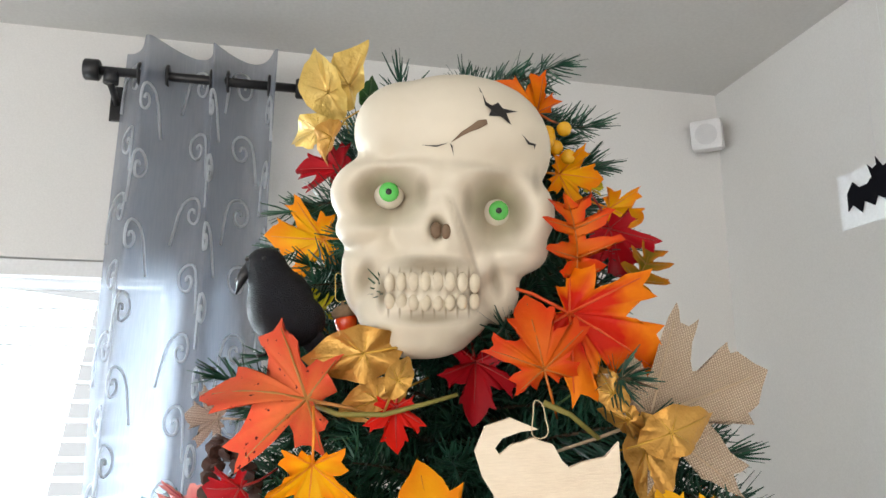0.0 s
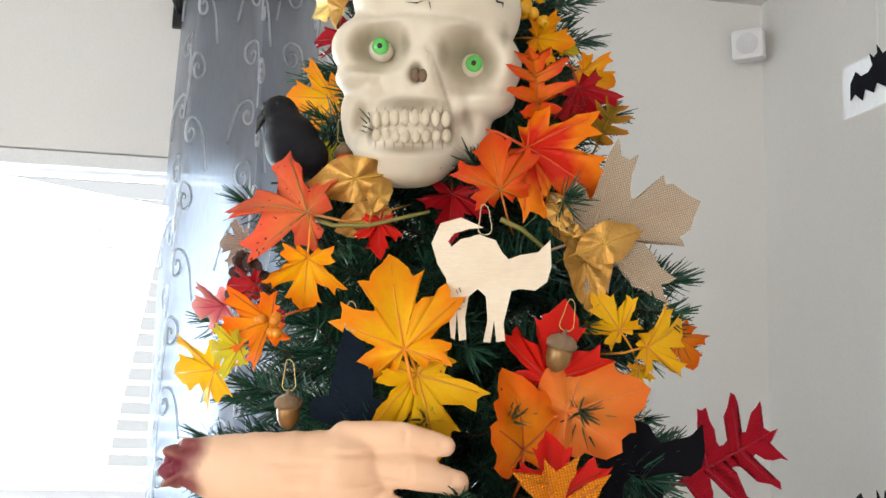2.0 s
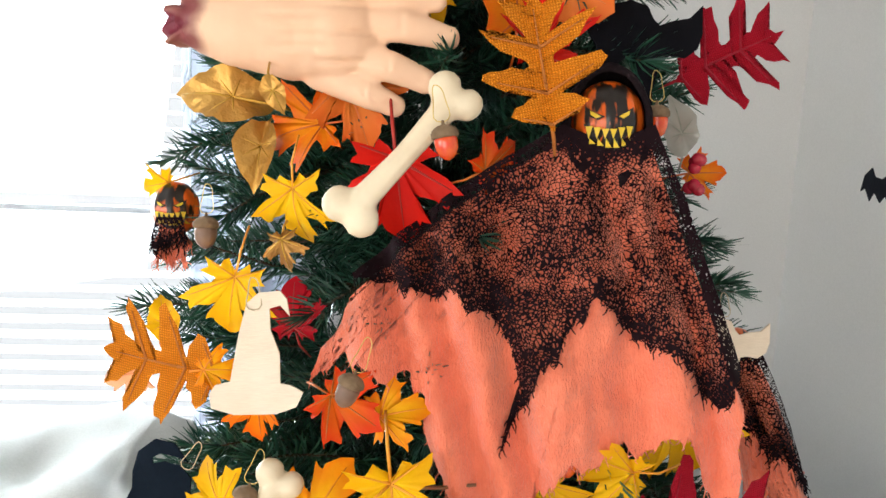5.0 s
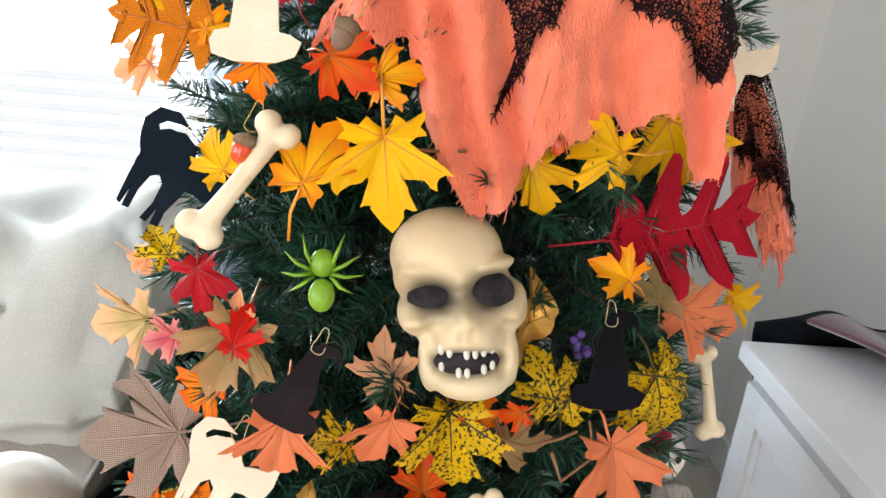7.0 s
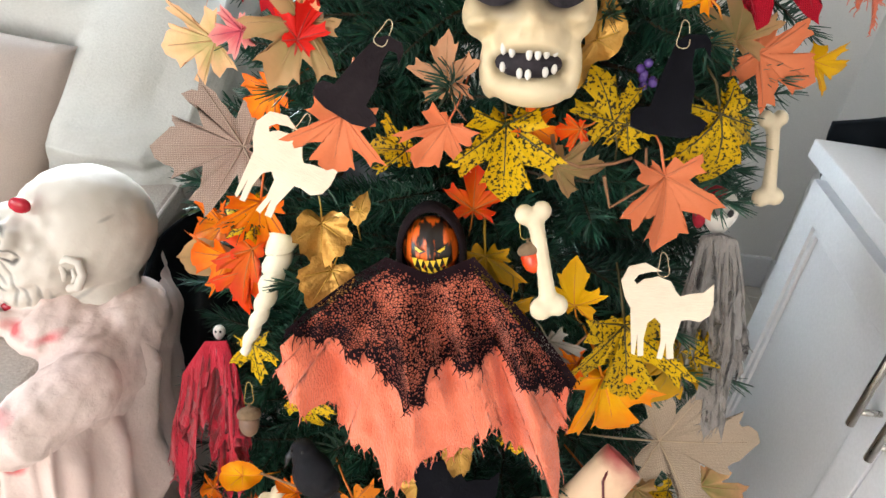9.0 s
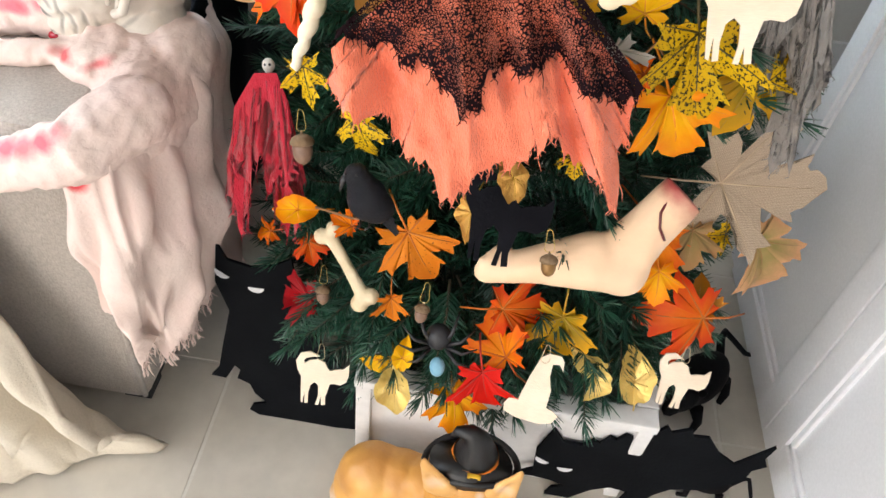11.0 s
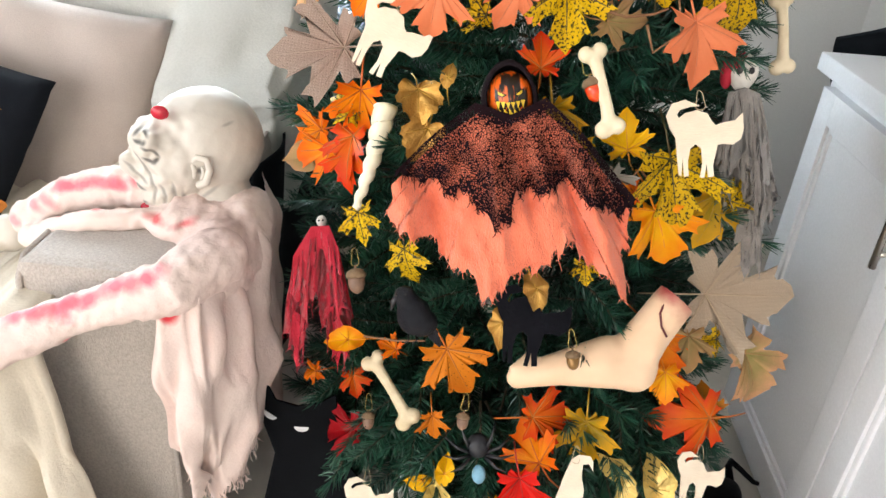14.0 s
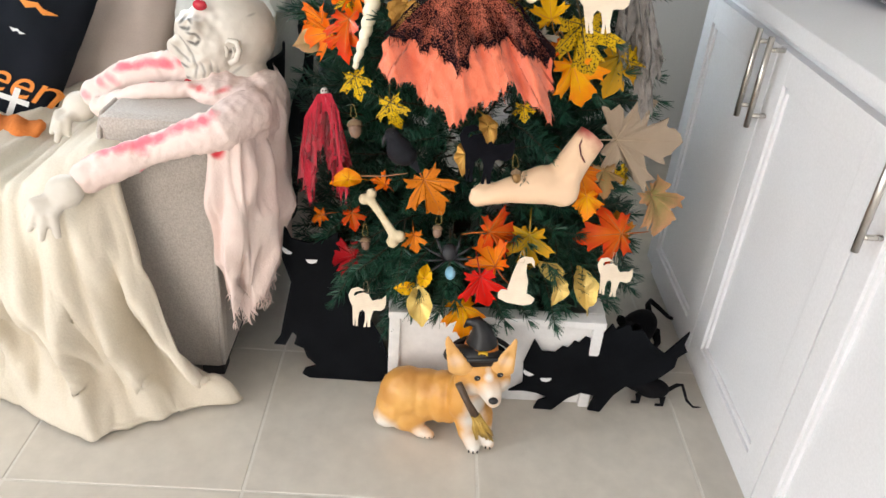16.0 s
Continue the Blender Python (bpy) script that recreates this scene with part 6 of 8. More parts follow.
wraith("grey_ghost_doll", GREYG, 24, [(0, -22, -30), (0.5, 0, -22), (1, 22, -30)], [(0, -35, -190), (0.2, -12, -255), (0.35, 8, -150), (0.5, 30, -285), (0.7, 55, -315), (0.85, 62, -170), (1, 82, -225)], 0.000887, pose(0.464, 0.519, 0.904, 79, 0, -5), 5, 8, "skull faced ghost doll in grey rags with red hair", REDHAIR)
garland(STEMM, 0.0024, (0.029, 0.602, 1.829), (0.052, 0.587, 1.820), (0.085, 0.575, 1.820), (0.119, 0.567, 1.829), (0.140, 0.567, 1.835))
garland(STEMM, 0.0026, (0.204, 0.551, 1.829), (0.224, 0.548, 1.820), (0.245, 0.544, 1.802))
garland(TWIGM, 0.0022, (0.243, 0.410, 1.013), (0.250, 0.405, 0.992), (0.273, 0.403, 0.987), (0.307, 0.413, 0.991), (0.323, 0.416, 0.998))
garland(TWIGM, 0.002, (0.300, 0.408, 0.979), (0.313, 0.407, 0.947), (0.344, 0.415, 0.971), (0.334, 0.419, 1.009))
garland(TWIGM, 0.0018, (0.307, 0.371, 0.790), (0.320, 0.379, 0.807), (0.338, 0.382, 0.788), (0.332, 0.375, 0.766))
garland(TWIGM, 0.0018, (-0.033, 0.403, 0.485), (0.017, 0.379, 0.500), (0.062, 0.361, 0.518))
garland(TWIGM, 0.0018, (0.137, 0.420, 1.258), (0.163, 0.419, 1.258), (0.191, 0.420, 1.260))


# ---- on the floor ----
zombie()
FLOORBLK = surface("black_painted_board", (0.004, 0.0045, 0.006), (0.007, 0.008, 0.010), 0.7, 15, 150, 0.3)
FLOORBLK.node_tree.nodes["Principled BSDF"].inputs["Specular IOR Level"].default_value = 0.05


def floor_cat(name, outline, eyes, m, label):
    """A standing board silhouette with two pale eyes."""
    bm = bmesh.new()
    slab(bm, outline, 0.006)
    ob = tagged(part(name, bm, FLOORBLK, at=m), label, "cat cutout", "black cat silhouettes")
    for e in eyes:
        bm = bmesh.new()
        slab(bm, e, 0.001, 0, 0.0065)
        part("eye", bm, WHITE, ob, "white half-moon eye")


def half_moon(x, y, w, tilt):
    pts = [(w * math.cos(a), w * 0.75 * math.sin(a)) for a in (math.pi + math.pi * k / 7 for k in range(8))]
    c, s = math.cos(radians(tilt)), math.sin(radians(tilt))
    return [(x + p * c - q * s, y + p * s + q * c) for p, q in pts]


SITTING = [(-0.202, 0.376), (-0.187, 0.346), (-0.150, 0.338), (-0.113, 0.348), (-0.086, 0.366), (-0.079, 0.318), (-0.081, 0.264), (-0.056, 0.225), (-0.016, 0.171), (0.018, 0.115), (0.040, 0.046), (0.035, 0.004), (-0.004, 0.0), (-0.077, 0.002),
           (-0.146, 0.002), (-0.163, 0.012), (-0.157, 0.026), (-0.130, 0.036), (-0.152, 0.056), (-0.160, 0.078), (-0.182, 0.088), (-0.176, 0.110), (-0.185, 0.118), (-0.202, 0.084), (-0.228, 0.086), (-0.213, 0.108), (-0.204, 0.159), (-0.188, 0.243), (-0.208, 0.300)]
PROWLING = [(0.312, 0.048), (0.342, 0.070), (0.338, 0.125), (0.356, 0.186), (0.376, 0.156), (0.405, 0.155), (0.420, 0.172), (0.432, 0.168), (0.444, 0.187), (0.455, 0.183), (0.466, 0.200), (0.478, 0.195), (0.490, 0.216), (0.504, 0.210), (0.520, 0.236), (0.530, 0.222), (0.556, 0.238),
            (0.564, 0.222), (0.588, 0.224), (0.614, 0.190), (0.646, 0.168), (0.690, 0.226), (0.684, 0.196), (0.694, 0.176), (0.676, 0.160), (0.674, 0.134), (0.648, 0.106), (0.614, 0.084), (0.572, 0.074), (0.550, 0.050), (0.526, 0.002), (0.498, 0.006), (0.508, 0.046), (0.476, 0.052),
            (0.448, 0.036), (0.416, 0.001), (0.374, 0.002), (0.382, 0.024), (0.404, 0.034), (0.374, 0.046), (0.344, 0.050)]
floor_cat("sitting_cat_cutout", SITTING, (half_moon(-0.195, 0.320, 0.013, -32), half_moon(-0.142, 0.300, 0.013, 2)), pose(0, 0.378, FZ, 79, 0, 0), "matt black board silhouette of a sitting cat with white eyes")
floor_cat("prowling_cat_cutout", PROWLING, (half_moon(0.352, 0.102, 0.013, -28), half_moon(0.392, 0.088, 0.013, 3)), pose(0, 0.316, FZ, 84, 0, 0), "matt black board silhouette of a bristling prowling cat")


def rat(m, s, label):
    """A black rubber rat with legs, ears and a long curled tail."""
    ob = empty("toy_rat", label, "rat", "black rats", m)
    mat = surface("black_rubber", (0.004, 0.004, 0.005), (0.008, 0.008, 0.010), 0.6, 60, 200, 0.4)
    mat.node_tree.nodes["Principled BSDF"].inputs["Specular IOR Level"].default_value = 0.08
    part("body", blob([((0, 0, 0.035 * s), (0.05 * s, 0.028 * s, 0.03 * s)), ((-0.045 * s, 0, 0.045 * s), (0.028 * s, 0.02 * s, 0.022 * s)), ((-0.07 * s, 0, 0.04 * s), (0.016 * s, 0.011 * s, 0.011 * s))], 0.006 * s, 2), mat, ob)
    for sy in (-1, 1):
        part("ear", blob([((-0.042 * s, 0.015 * s * sy, 0.066 * s), (0.004 * s, 0.009 * s, 0.011 * s))], 0.0022 * s, 1), mat, ob)
        for x in (-0.035, 0.03):
            bm = bmesh.new()
            tube(bm, [(x * s, 0.02 * s * sy, 0.025 * s), (x * s, 0.03 * s * sy, 0.004 * s), ((x - 0.018) * s, 0.032 * s * sy, 0.004 * s)], [0.009 * s, 0.006 * s, 0.004 * s], 8)
            part("leg", bm, mat, ob)
    bm = bmesh.new()
    tube(bm, [((0.045 + 0.016 * k + 0.012 * math.sin(k * 1.1)) * s, 0.022 * math.sin(k * 0.95) * s, (0.03 - 0.004 * k + 0.014 * math.sin(k * 0.8)) * s + 0.004) for k in range(8)], [(0.006 - 0.0006 * k) * s for k in range(8)], 8)
    part("tail", bm, mat, ob)


rat(pose(0.655, 0.372, FZ, 0, 0, -6), 0.85, "black rubber rat with curled tail beside the cabinet")
rat(pose(0.66, 0.57, FZ, 0, 0, 50), 1.5, "black rubber rat in the shade behind the cat board")


def corgi():
    """A resin corgi lying down, with a witch hat and a small broom: one mesh."""
    bm = bmesh.new()
    form = [((0.075, 0.215, 0.078), (0.062, 0.054, 0.064)), ((0.115, 0.212, 0.080), (0.066, 0.050, 0.062)), ((0.160, 0.200, 0.088), (0.055, 0.050, 0.062)), ((0.050, 0.21, 0.052), (0.042, 0.050, 0.048)), ((0.078, 0.182, 0.040), (0.040, 0.024, 0.036)),
            ((0.198, 0.175, 0.115), (0.044, 0.044, 0.062)), ((0.224, 0.178, 0.192), (0.054, 0.046, 0.042)), ((0.206, 0.165, 0.172), (0.036, 0.036, 0.032)), ((0.256, 0.168, 0.176), (0.030, 0.034, 0.030)), ((0.035, 0.200, 0.030), (0.032, 0.032, 0.028)), ((0.108, 0.170, 0.014), (0.034, 0.015, 0.013), (0, 0, -25))]
    form += limb([(0.234, 0.150, 0.182), (0.244, 0.128, 0.172), (0.248, 0.114, 0.167)], [0.029, 0.022, 0.017])
    form += limb([(0.198, 0.162, 0.085), (0.206, 0.150, 0.040), (0.222, 0.132, 0.014)], [0.026, 0.020, 0.015]) + limb([(0.235, 0.165, 0.08), (0.244, 0.158, 0.03), (0.254, 0.146, 0.013)], [0.024, 0.017, 0.014])
    t = blob(form, 0.0034, 4)
    for v in t.verts:
        v.co += v.normal * (0.0012 * noise.noise(Vector((v.co.x * 60, v.co.y * 60, v.co.z * 25))) + 0.0014 * math.sin(v.co.x * 230) * max(0, min(1, 1 - abs(v.co.x - 0.155) / 0.035)) * (v.co.z < 0.14))

    def front(x, z):
        near = [v.co for v in t.verts if abs(v.co.x - x) < 0.004 and abs(v.co.z - z) < 0.004]
        return min((c.y for c in near), default=0.14)

    eyes = [(x, front(x, z), z) for x, z in ((0.214, 0.202), (0.260, 0.205))]
    muzzle = (0.247, front(0.248, 0.175) + 0.002, 0.175)
    join(bm, t, 0)
    ball(bm, muzzle, (0.0098, 0.007, 0.0076), 2)
    for e in eyes:
        ball(bm, e, (0.0066, 0.0035, 0.0060), 2, 12)
        # tiny white ball sets a painted glint on each eye
        ball(bm, (e[0] + 0.0015, e[1] - 0.0032, e[2] + 0.002), 0.0010, 1, 8)
    for x0, x1, y in ((0.180, 0.150, 0.148), (0.262, 0.282, 0.152)):
        t = blob([((x0 + (x1 - x0) * k, y, 0.212 + 0.066 * k), (0.027 * (1 - 0.80 * k), 0.009 * (1 - 0.5 * k), 0.016)) for k in (0, 0.15, 0.3, 0.45, 0.6, 0.75, 0.9, 1.0)], 0.0026, 3)
        for k in (0.2, 0.4, 0.6):
            dent(t, (x0 + (x1 - x0) * k, y - 0.010, 0.212 + 0.066 * k), (0.013 * (1 - 0.6 * k), 0.012, 0.014), 0.005, (0, 1, 0))
        join(bm, t, 8)
    # hat: curled brim, band with buckle, bent tip
    bare = len(bm.verts)
    hat = []
    for k in range(29):
        a = 2 * math.pi * k / 28
        hat.append((0.219 + 0.064 * math.cos(a), 0.186 + 0.040 * math.sin(a), 0.220 - 0.008 * math.cos(2 * a) + 0.006 * math.cos(a) - 0.004 * math.sin(a)))
    tube(bm, hat, 0.005, 8, 3, cap=False)
    t = bmesh.new()
    tube(t, [(0.219, 0.182, 0.214), (0.219, 0.182, 0.221), (0.220, 0.186, 0.228)], [0.058, 0.058, 0.033], 28)
    for v in t.verts:
        v.co.y = 0.186 + (v.co.y - 0.182) * 0.72
    join(bm, t, 3)
    tube(bm, [(0.222, 0.188, 0.224), (0.222, 0.189, 0.243), (0.219, 0.191, 0.268), (0.208, 0.192, 0.285), (0.193, 0.192, 0.283), (0.186, 0.192, 0.271)], [0.033, 0.029, 0.019, 0.012, 0.007, 0.002], 18, 3)
    tube(bm, [(0.222, 0.188, 0.228), (0.222, 0.188, 0.242)], [0.0335, 0.0308], 20, 4, cap=False)
    for lims in ((0.214, 0.218, 0.151, 0.156, 0.226, 0.244), (0.228, 0.232, 0.151, 0.156, 0.226, 0.244), (0.214, 0.232, 0.151, 0.156, 0.226, 0.230), (0.214, 0.232, 0.151, 0.156, 0.240, 0.244)):
        box(bm, *lims, bevel=0.001, mat=5)
    bm.verts.ensure_lookup_table()
    for v in bm.verts[bare:]:
        v.co = Vector((0.222, 0.18, 0.21)) + (v.co - Vector((0.222, 0.18, 0.21))) * 1.06 + Vector((-0.001, 0.004, 0.005))
    # broom
    tube(bm, [(0.177, 0.122, 0.196), (0.198, 0.110, 0.158), (0.215, 0.104, 0.130)], [0.0078, 0.0074, 0.0088], 8, 6)
    rnd = random.Random(2)
    for k in range(60):
        p = Vector((0.215 + rnd.uniform(-0.008, 0.008), 0.104 + rnd.uniform(-0.006, 0.006), 0.132))
        q = Vector((0.240 + rnd.uniform(-0.020, 0.016), 0.096 + rnd.uniform(-0.008, 0.008), 0.082 + rnd.uniform(-0.008, 0.012)))
        tube(bm, [p, p.lerp(q, 0.5) + Vector((rnd.uniform(-0.006, 0.006), -0.006, 0)), q], [0.003, 0.003, 0.0015], 5, 7)
    for x, y in ((0.212, 0.119), (0.221, 0.116), (0.230, 0.118), (0.248, 0.132), (0.257, 0.131), (0.128, 0.153), (0.119, 0.154), (0.137, 0.157)):
        ball(bm, (x, y, 0.012), (0.0020, 0.0035, 0.0032), 2, 8)
    white = [((0.245, 0.12, 0.170), 0.036, 1.0), ((0.237, 0.135, 0.205), 0.011, 1.0), ((0.236, 0.137, 0.222), 0.011, 1.0), ((0.205, 0.138, 0.168), 0.020, 0.9), ((0.272, 0.145, 0.175), 0.018, 0.9), ((0.225, 0.135, 0.125), 0.034, 1.0), ((0.215, 0.13, 0.085), 0.034, 1.0), ((0.21, 0.11, 0.045), 0.034, 1.0), ((0.225, 0.125, 0.012), 0.034, 1.0), ((0.252, 0.145, 0.03), 0.034, 1.0),
             ((0.030, 0.180, 0.022), 0.038, 0.95), ((0.115, 0.16, 0.010), 0.030, 0.75)]
    brown = [((0.075, 0.21, 0.142), 0.045, 0.45), ((0.035, 0.19, 0.095), 0.030, 0.5), ((0.115, 0.18, 0.125), 0.022, 0.35), ((0.075, 0.145, 0.065), 0.020, 0.35), ((0.060, 0.142, 0.030), 0.015, 0.4), ((0.155, 0.16, 0.13), 0.012, 0.3)]
    tanm = stained("tan_resin", (0.62, 0.29, 0.06), (0.70, 0.37, 0.10), (0.36, 0.13, 0.025), brown, 0.42, 0.4, 90, 0.002, more=(((0.78, 0.73, 0.66), white),), ragged=0.3)
    earm = stained("ear_resin", (0.66, 0.35, 0.11), (0.72, 0.42, 0.15), (0.80, 0.58, 0.40), [((0.169, 0.138, 0.235), 0.018, 0.9), ((0.269, 0.142, 0.237), 0.016, 0.9)], 0.45, 0.3, 90, 0.0015)
    whm = surface("white_glint", (0.8, 0.8, 0.8), (0.85, 0.85, 0.85), 0.3)
    ob = part("corgi_figurine", bm, (tanm, whm, BLKP, surface("black_resin", (0.005, 0.005, 0.006), (0.009, 0.009, 0.011), 0.45, 30, 120, 0.2), surface("orange_band", (0.70, 0.20, 0.02), (0.76, 0.26, 0.03), 0.4), surface("gold_buckle", (0.75, 0.45, 0.03), (0.8, 0.5, 0.05), 0.35),
                                     surface("broom_stick", (0.06, 0.035, 0.02), (0.1, 0.06, 0.035), 0.5, 60, 200, 0.3), surface("broom_straw", (0.40, 0.24, 0.04), (0.5, 0.32, 0.07), 0.5, 60, 200, 0.4), earm), at=pose(0.010, 0.042, FZ))
    tagged(ob, "tan and white corgi figurine in a black witch hat", "dog figurine")


corgi()

# ---- wall cards with bats, and the cloth on the worktop ----
BATCARD = surface("white_card", (0.74, 0.74, 0.74), (0.78, 0.78, 0.78), 0.7, 10, 200, 0.1)
BATO = [(-0.5, 0.10), (-0.42, 0.26), (-0.30, 0.32), (-0.26, 0.22), (-0.16, 0.18), (-0.08, 0.20), (-0.06, 0.34), (-0.03, 0.26), (0.03, 0.26), (0.06, 0.34), (0.08, 0.20), (0.16, 0.18), (0.26, 0.22), (0.30, 0.32), (0.42, 0.26), (0.5, 0.10), (0.42, 0.12), (0.36, -0.02),
        (0.28, 0.06), (0.20, -0.06), (0.12, 0.0), (0.0, -0.2), (-0.12, 0.0), (-0.20, -0.06), (-0.28, 0.06), (-0.36, -0.02), (-0.42, 0.12)]


def bat_card(x, y, z, w, h, span, tilt, shift):
    m = pose(x, y, z, 90, 0, -90)
    card = empty("bat_card", "white paper card with a black paper bat on a thread", "hanging card", "bat cards", m)
    bm = bmesh.new()
    slab(bm, [(-w / 2, -h / 2), (w / 2, -h / 2), (w / 2, h / 2), (-w / 2, h / 2)], 0.0015)
    part("card", bm, BATCARD, card)
    bm = bmesh.new()
    c, s = math.cos(radians(tilt)), math.sin(radians(tilt))
    slab(bm, [(shift + (a * c - b * s) * span, (a * s + b * c) * span) for a, b in BATO], 0.0015, 0, 0.003)
    part("bat", bm, BLKWOOD, card)
    bm = bmesh.new()
    tube(bm, [(0, h / 2 - 0.004, 0.0008), (0, (H - z) * 0.6, 0.0008), (0, H - z, 0.0008)], 0.0003, 4)
    part("thread", bm, BATCARD, card)


bat_card(0.856, 0.880, 2.141, 0.162, 0.086, 0.152, 24, 0.014)
bat_card(0.891, 0.877, 1.469, 0.140, 0.077, 0.154, 12, -0.066)

MAROON = surface("maroon_velvet", (0.060, 0.012, 0.026), (0.095, 0.022, 0.042), 0.9, 9, 200, 0.5, sheen=0.5)


def cape(u, v):
    x = 0.80 + 0.40 * u
    if v < 0.28:
        k = v / 0.28
        return (x + 0.015 * math.sin(k * 5 + u * 4), 0.968 + 0.012 * math.sin(u * 17 + k * 2), 0.63 + 0.24 * k + 0.08 * u * (1 - k) - 0.06 * (1 - k) * math.sin(u * 9))
    k = (v - 0.28) / 0.72
    edge = 0.05 + 0.22 * k
    return (min(1.215, x + edge * (1 - u)), 0.965 - 0.66 * k, 0.868 + 0.03 * math.sin(u * 11 + k * 6) * (0.5 + k) + 0.06 * math.sin(math.pi * min(1, k * 1.2)) * u + 0.012)


cape_ob = drape("velvet_cape", cape, 50, 60, (MAROON, BLKCLOTH), "maroon velvet cape with black lining thrown over the worktop", "cape", 0.008)
for poly in cape_ob.data.polygons:
    if poly.center.y > 0.94 or (poly.center.x < 0.86 and poly.center.y > 0.7):
        poly.material_index = 1
STRAW = surface("cream_fringe", (0.62, 0.50, 0.34), (0.70, 0.60, 0.44), 0.9, 60, 300, 0.8)
bm = blob([((1.0, 0.42, 0.875), (0.03, 0.05, 0.028)), ((1.03, 0.37, 0.87), (0.03, 0.04, 0.025))], 0.006, 1)
for v in bm.verts:
    v.co += v.normal * 0.004 * noise.noise(v.co * 150)
tagged(part("fur_trim", bm, STRAW), "cream faux fur scrap under the maroon cape", "cloth")


# ---- sculpted ornaments on the tree ----
IRIS = surface("green_iris", (0.10, 0.55, 0.10), (0.16, 0.66, 0.16), 0.2, 60, 200, 0.05)
EYEW = surface("eye_white", (0.70, 0.66, 0.56), (0.76, 0.72, 0.62), 0.12, 30, 200, 0.02, coat=1.0)


def skull_mask():
    s = 0.000476
    m = at(0.133, 0.594, 1.982, 103, -13, 0)
    shape = [((22, 142, -10), (168, 112, 105)), ((-60, 150, -10), (95, 92, 90)), ((110, 120, -20), (88, 98, 80)), ((-95, 40, 10), (100, 74, 78)), ((110, 5, 5), (92, 84, 82)), ((5, -5, 30), (100, 90, 82)), ((0, 60, 30), (130, 50, 80)),
             ((-15, -105, 35), (92, 62, 82)), ((-30, -165, 25), (118, 70, 80)), ((-35, -205, 20), (92, 42, 72)), ((-140, -95, 0), (36, 82, 52)), ((100, -120, -5), (40, 72, 55)), ((-120, -20, 10), (66, 40, 70)), ((120, -60, 5), (70, 45, 66)), ((0, 10, 70), (26, 60, 40)), ((-100, -65, 15), (52, 44, 62)), ((70, -75, 15), (44, 40, 60))]
    bm = blob(scaled(shape, s), 0.0036, 4)
    z = (0, 0, -1)
    for c, r, d in (((-86, 34, 80), (64, 45, 90), 112), ((99, 8, 80), (58, 60, 90), 112), ((-5, -20, 105), (16, 24, 60), 40), ((-129, -104, 50), (24, 40, 60), 9), ((95, -118, 50), (20, 34, 60), 12), ((-20, -86, 105), (80, 10, 60), 12), ((-20, -162, 105), (76, 10, 60), 11),
                    ((-168, -56, 20), (30, 12, 70), 14), ((165, 62, 0), (16, 34, 80), 14), ((5, 62, 90), (18, 34, 60), 9), ((-86, 86, 80), (66, 12, 80), -12), ((99, 76, 80), (60, 13, 80), -12), ((-95, -18, 80), (60, 13, 80), -10), ((105, -58, 80), (54, 13, 80), -10)):
        dent(bm, [q * s for q in c], [q * s for q in r], d * s, z)
    for k in range(9):
        x, y = 20 + 6 * k, 24 - 17 * k
        dent(bm, (x * s, y * s, 90 * s), (6 * s, 12 * s, 60 * s), 5 * s, z)
        dent(bm, ((x - 13) * s, y * s, 90 * s), (6 * s, 12 * s, 60 * s), -3 * s, z)
    for k in range(9):
        x = -96 + 19 * k
        dent(bm, (x * s, -126 * s, 110 * s), (3.0 * s, 36 * s, 60 * s), 9 * s, z)
    dent(bm, (-20 * s, -127 * s, 110 * s), (80 * s, 3.5 * s, 60 * s), 9 * s, z)
    for x, y in ((-92, 42), (100, 10)):
        f = front_z(bm, x * s, y * s)
        ball(bm, (x * s, y * s, f - 0.002), 0.0135, 1, 24)
        ball(bm, (x * s + 0.001, y * s + 0.001, f + 0.0088), (0.0084, 0.0084, 0.0042), 2, 20)
        ball(bm, (x * s + 0.001, y * s + 0.001, f + 0.0126), (0.0027, 0.0027, 0.0012), 3, 14)
    for k in range(8):
        x = -84 + 20 * k
        bow = 0.0016 * (x + 14) ** 2
        ball(bm, (x * s, (-107 - bow * 0.4) * s, front_z(bm, x * s, -107 * s) - 0.0016), (9.4 * s, 17 * s, 5 * s), 5, 12)
        ball(bm, (x * s, (-143 + bow * 0.3) * s, front_z(bm, x * s, -143 * s) - 0.0022), (9.2 * s, 14 * s, 5 * s), 5, 12)
    ball(bm, (-7 * s, -24 * s, front_z(bm, -7 * s, -24 * s) - 0.001), (9 * s, 14 * s, 4 * s), 4, 12)
    ball(bm, (9 * s, -26 * s, front_z(bm, 9 * s, -26 * s) - 0.001), (8 * s, 13 * s, 4 * s), 4, 12)
    # cracks in the forehead
    skin = [v.co.copy() for v in bm.verts]

    def crack(pts, mat):
        vs = []
        for x, y in [(px + 12, py + 3) for px, py in pts]:
            near = [c.z for c in skin if (c.x - x * s) ** 2 + (c.y - y * s) ** 2 < 0.004 ** 2]
            vs.append(bm.verts.new((x * s, y * s, (max(near) if near else 0.04) + 0.0006)))
        g = bm.faces.new(vs)
        g.material_index = mat

    crack([(58, 202), (64, 186), (74, 180), (84, 186), (92, 176), (118, 172), (98, 168), (106, 148), (88, 162), (68, 162), (72, 172), (62, 180)], 3)
    crack([(64, 156), (66, 148), (52, 140), (40, 136), (24, 128), (4, 116), (22, 134), (40, 146), (50, 154)], 4)
    crack([(2, 117), (-18, 110), (-44, 114), (-18, 113)], 3)
    crack([(4, 116), (10, 96), (8, 112)], 3)
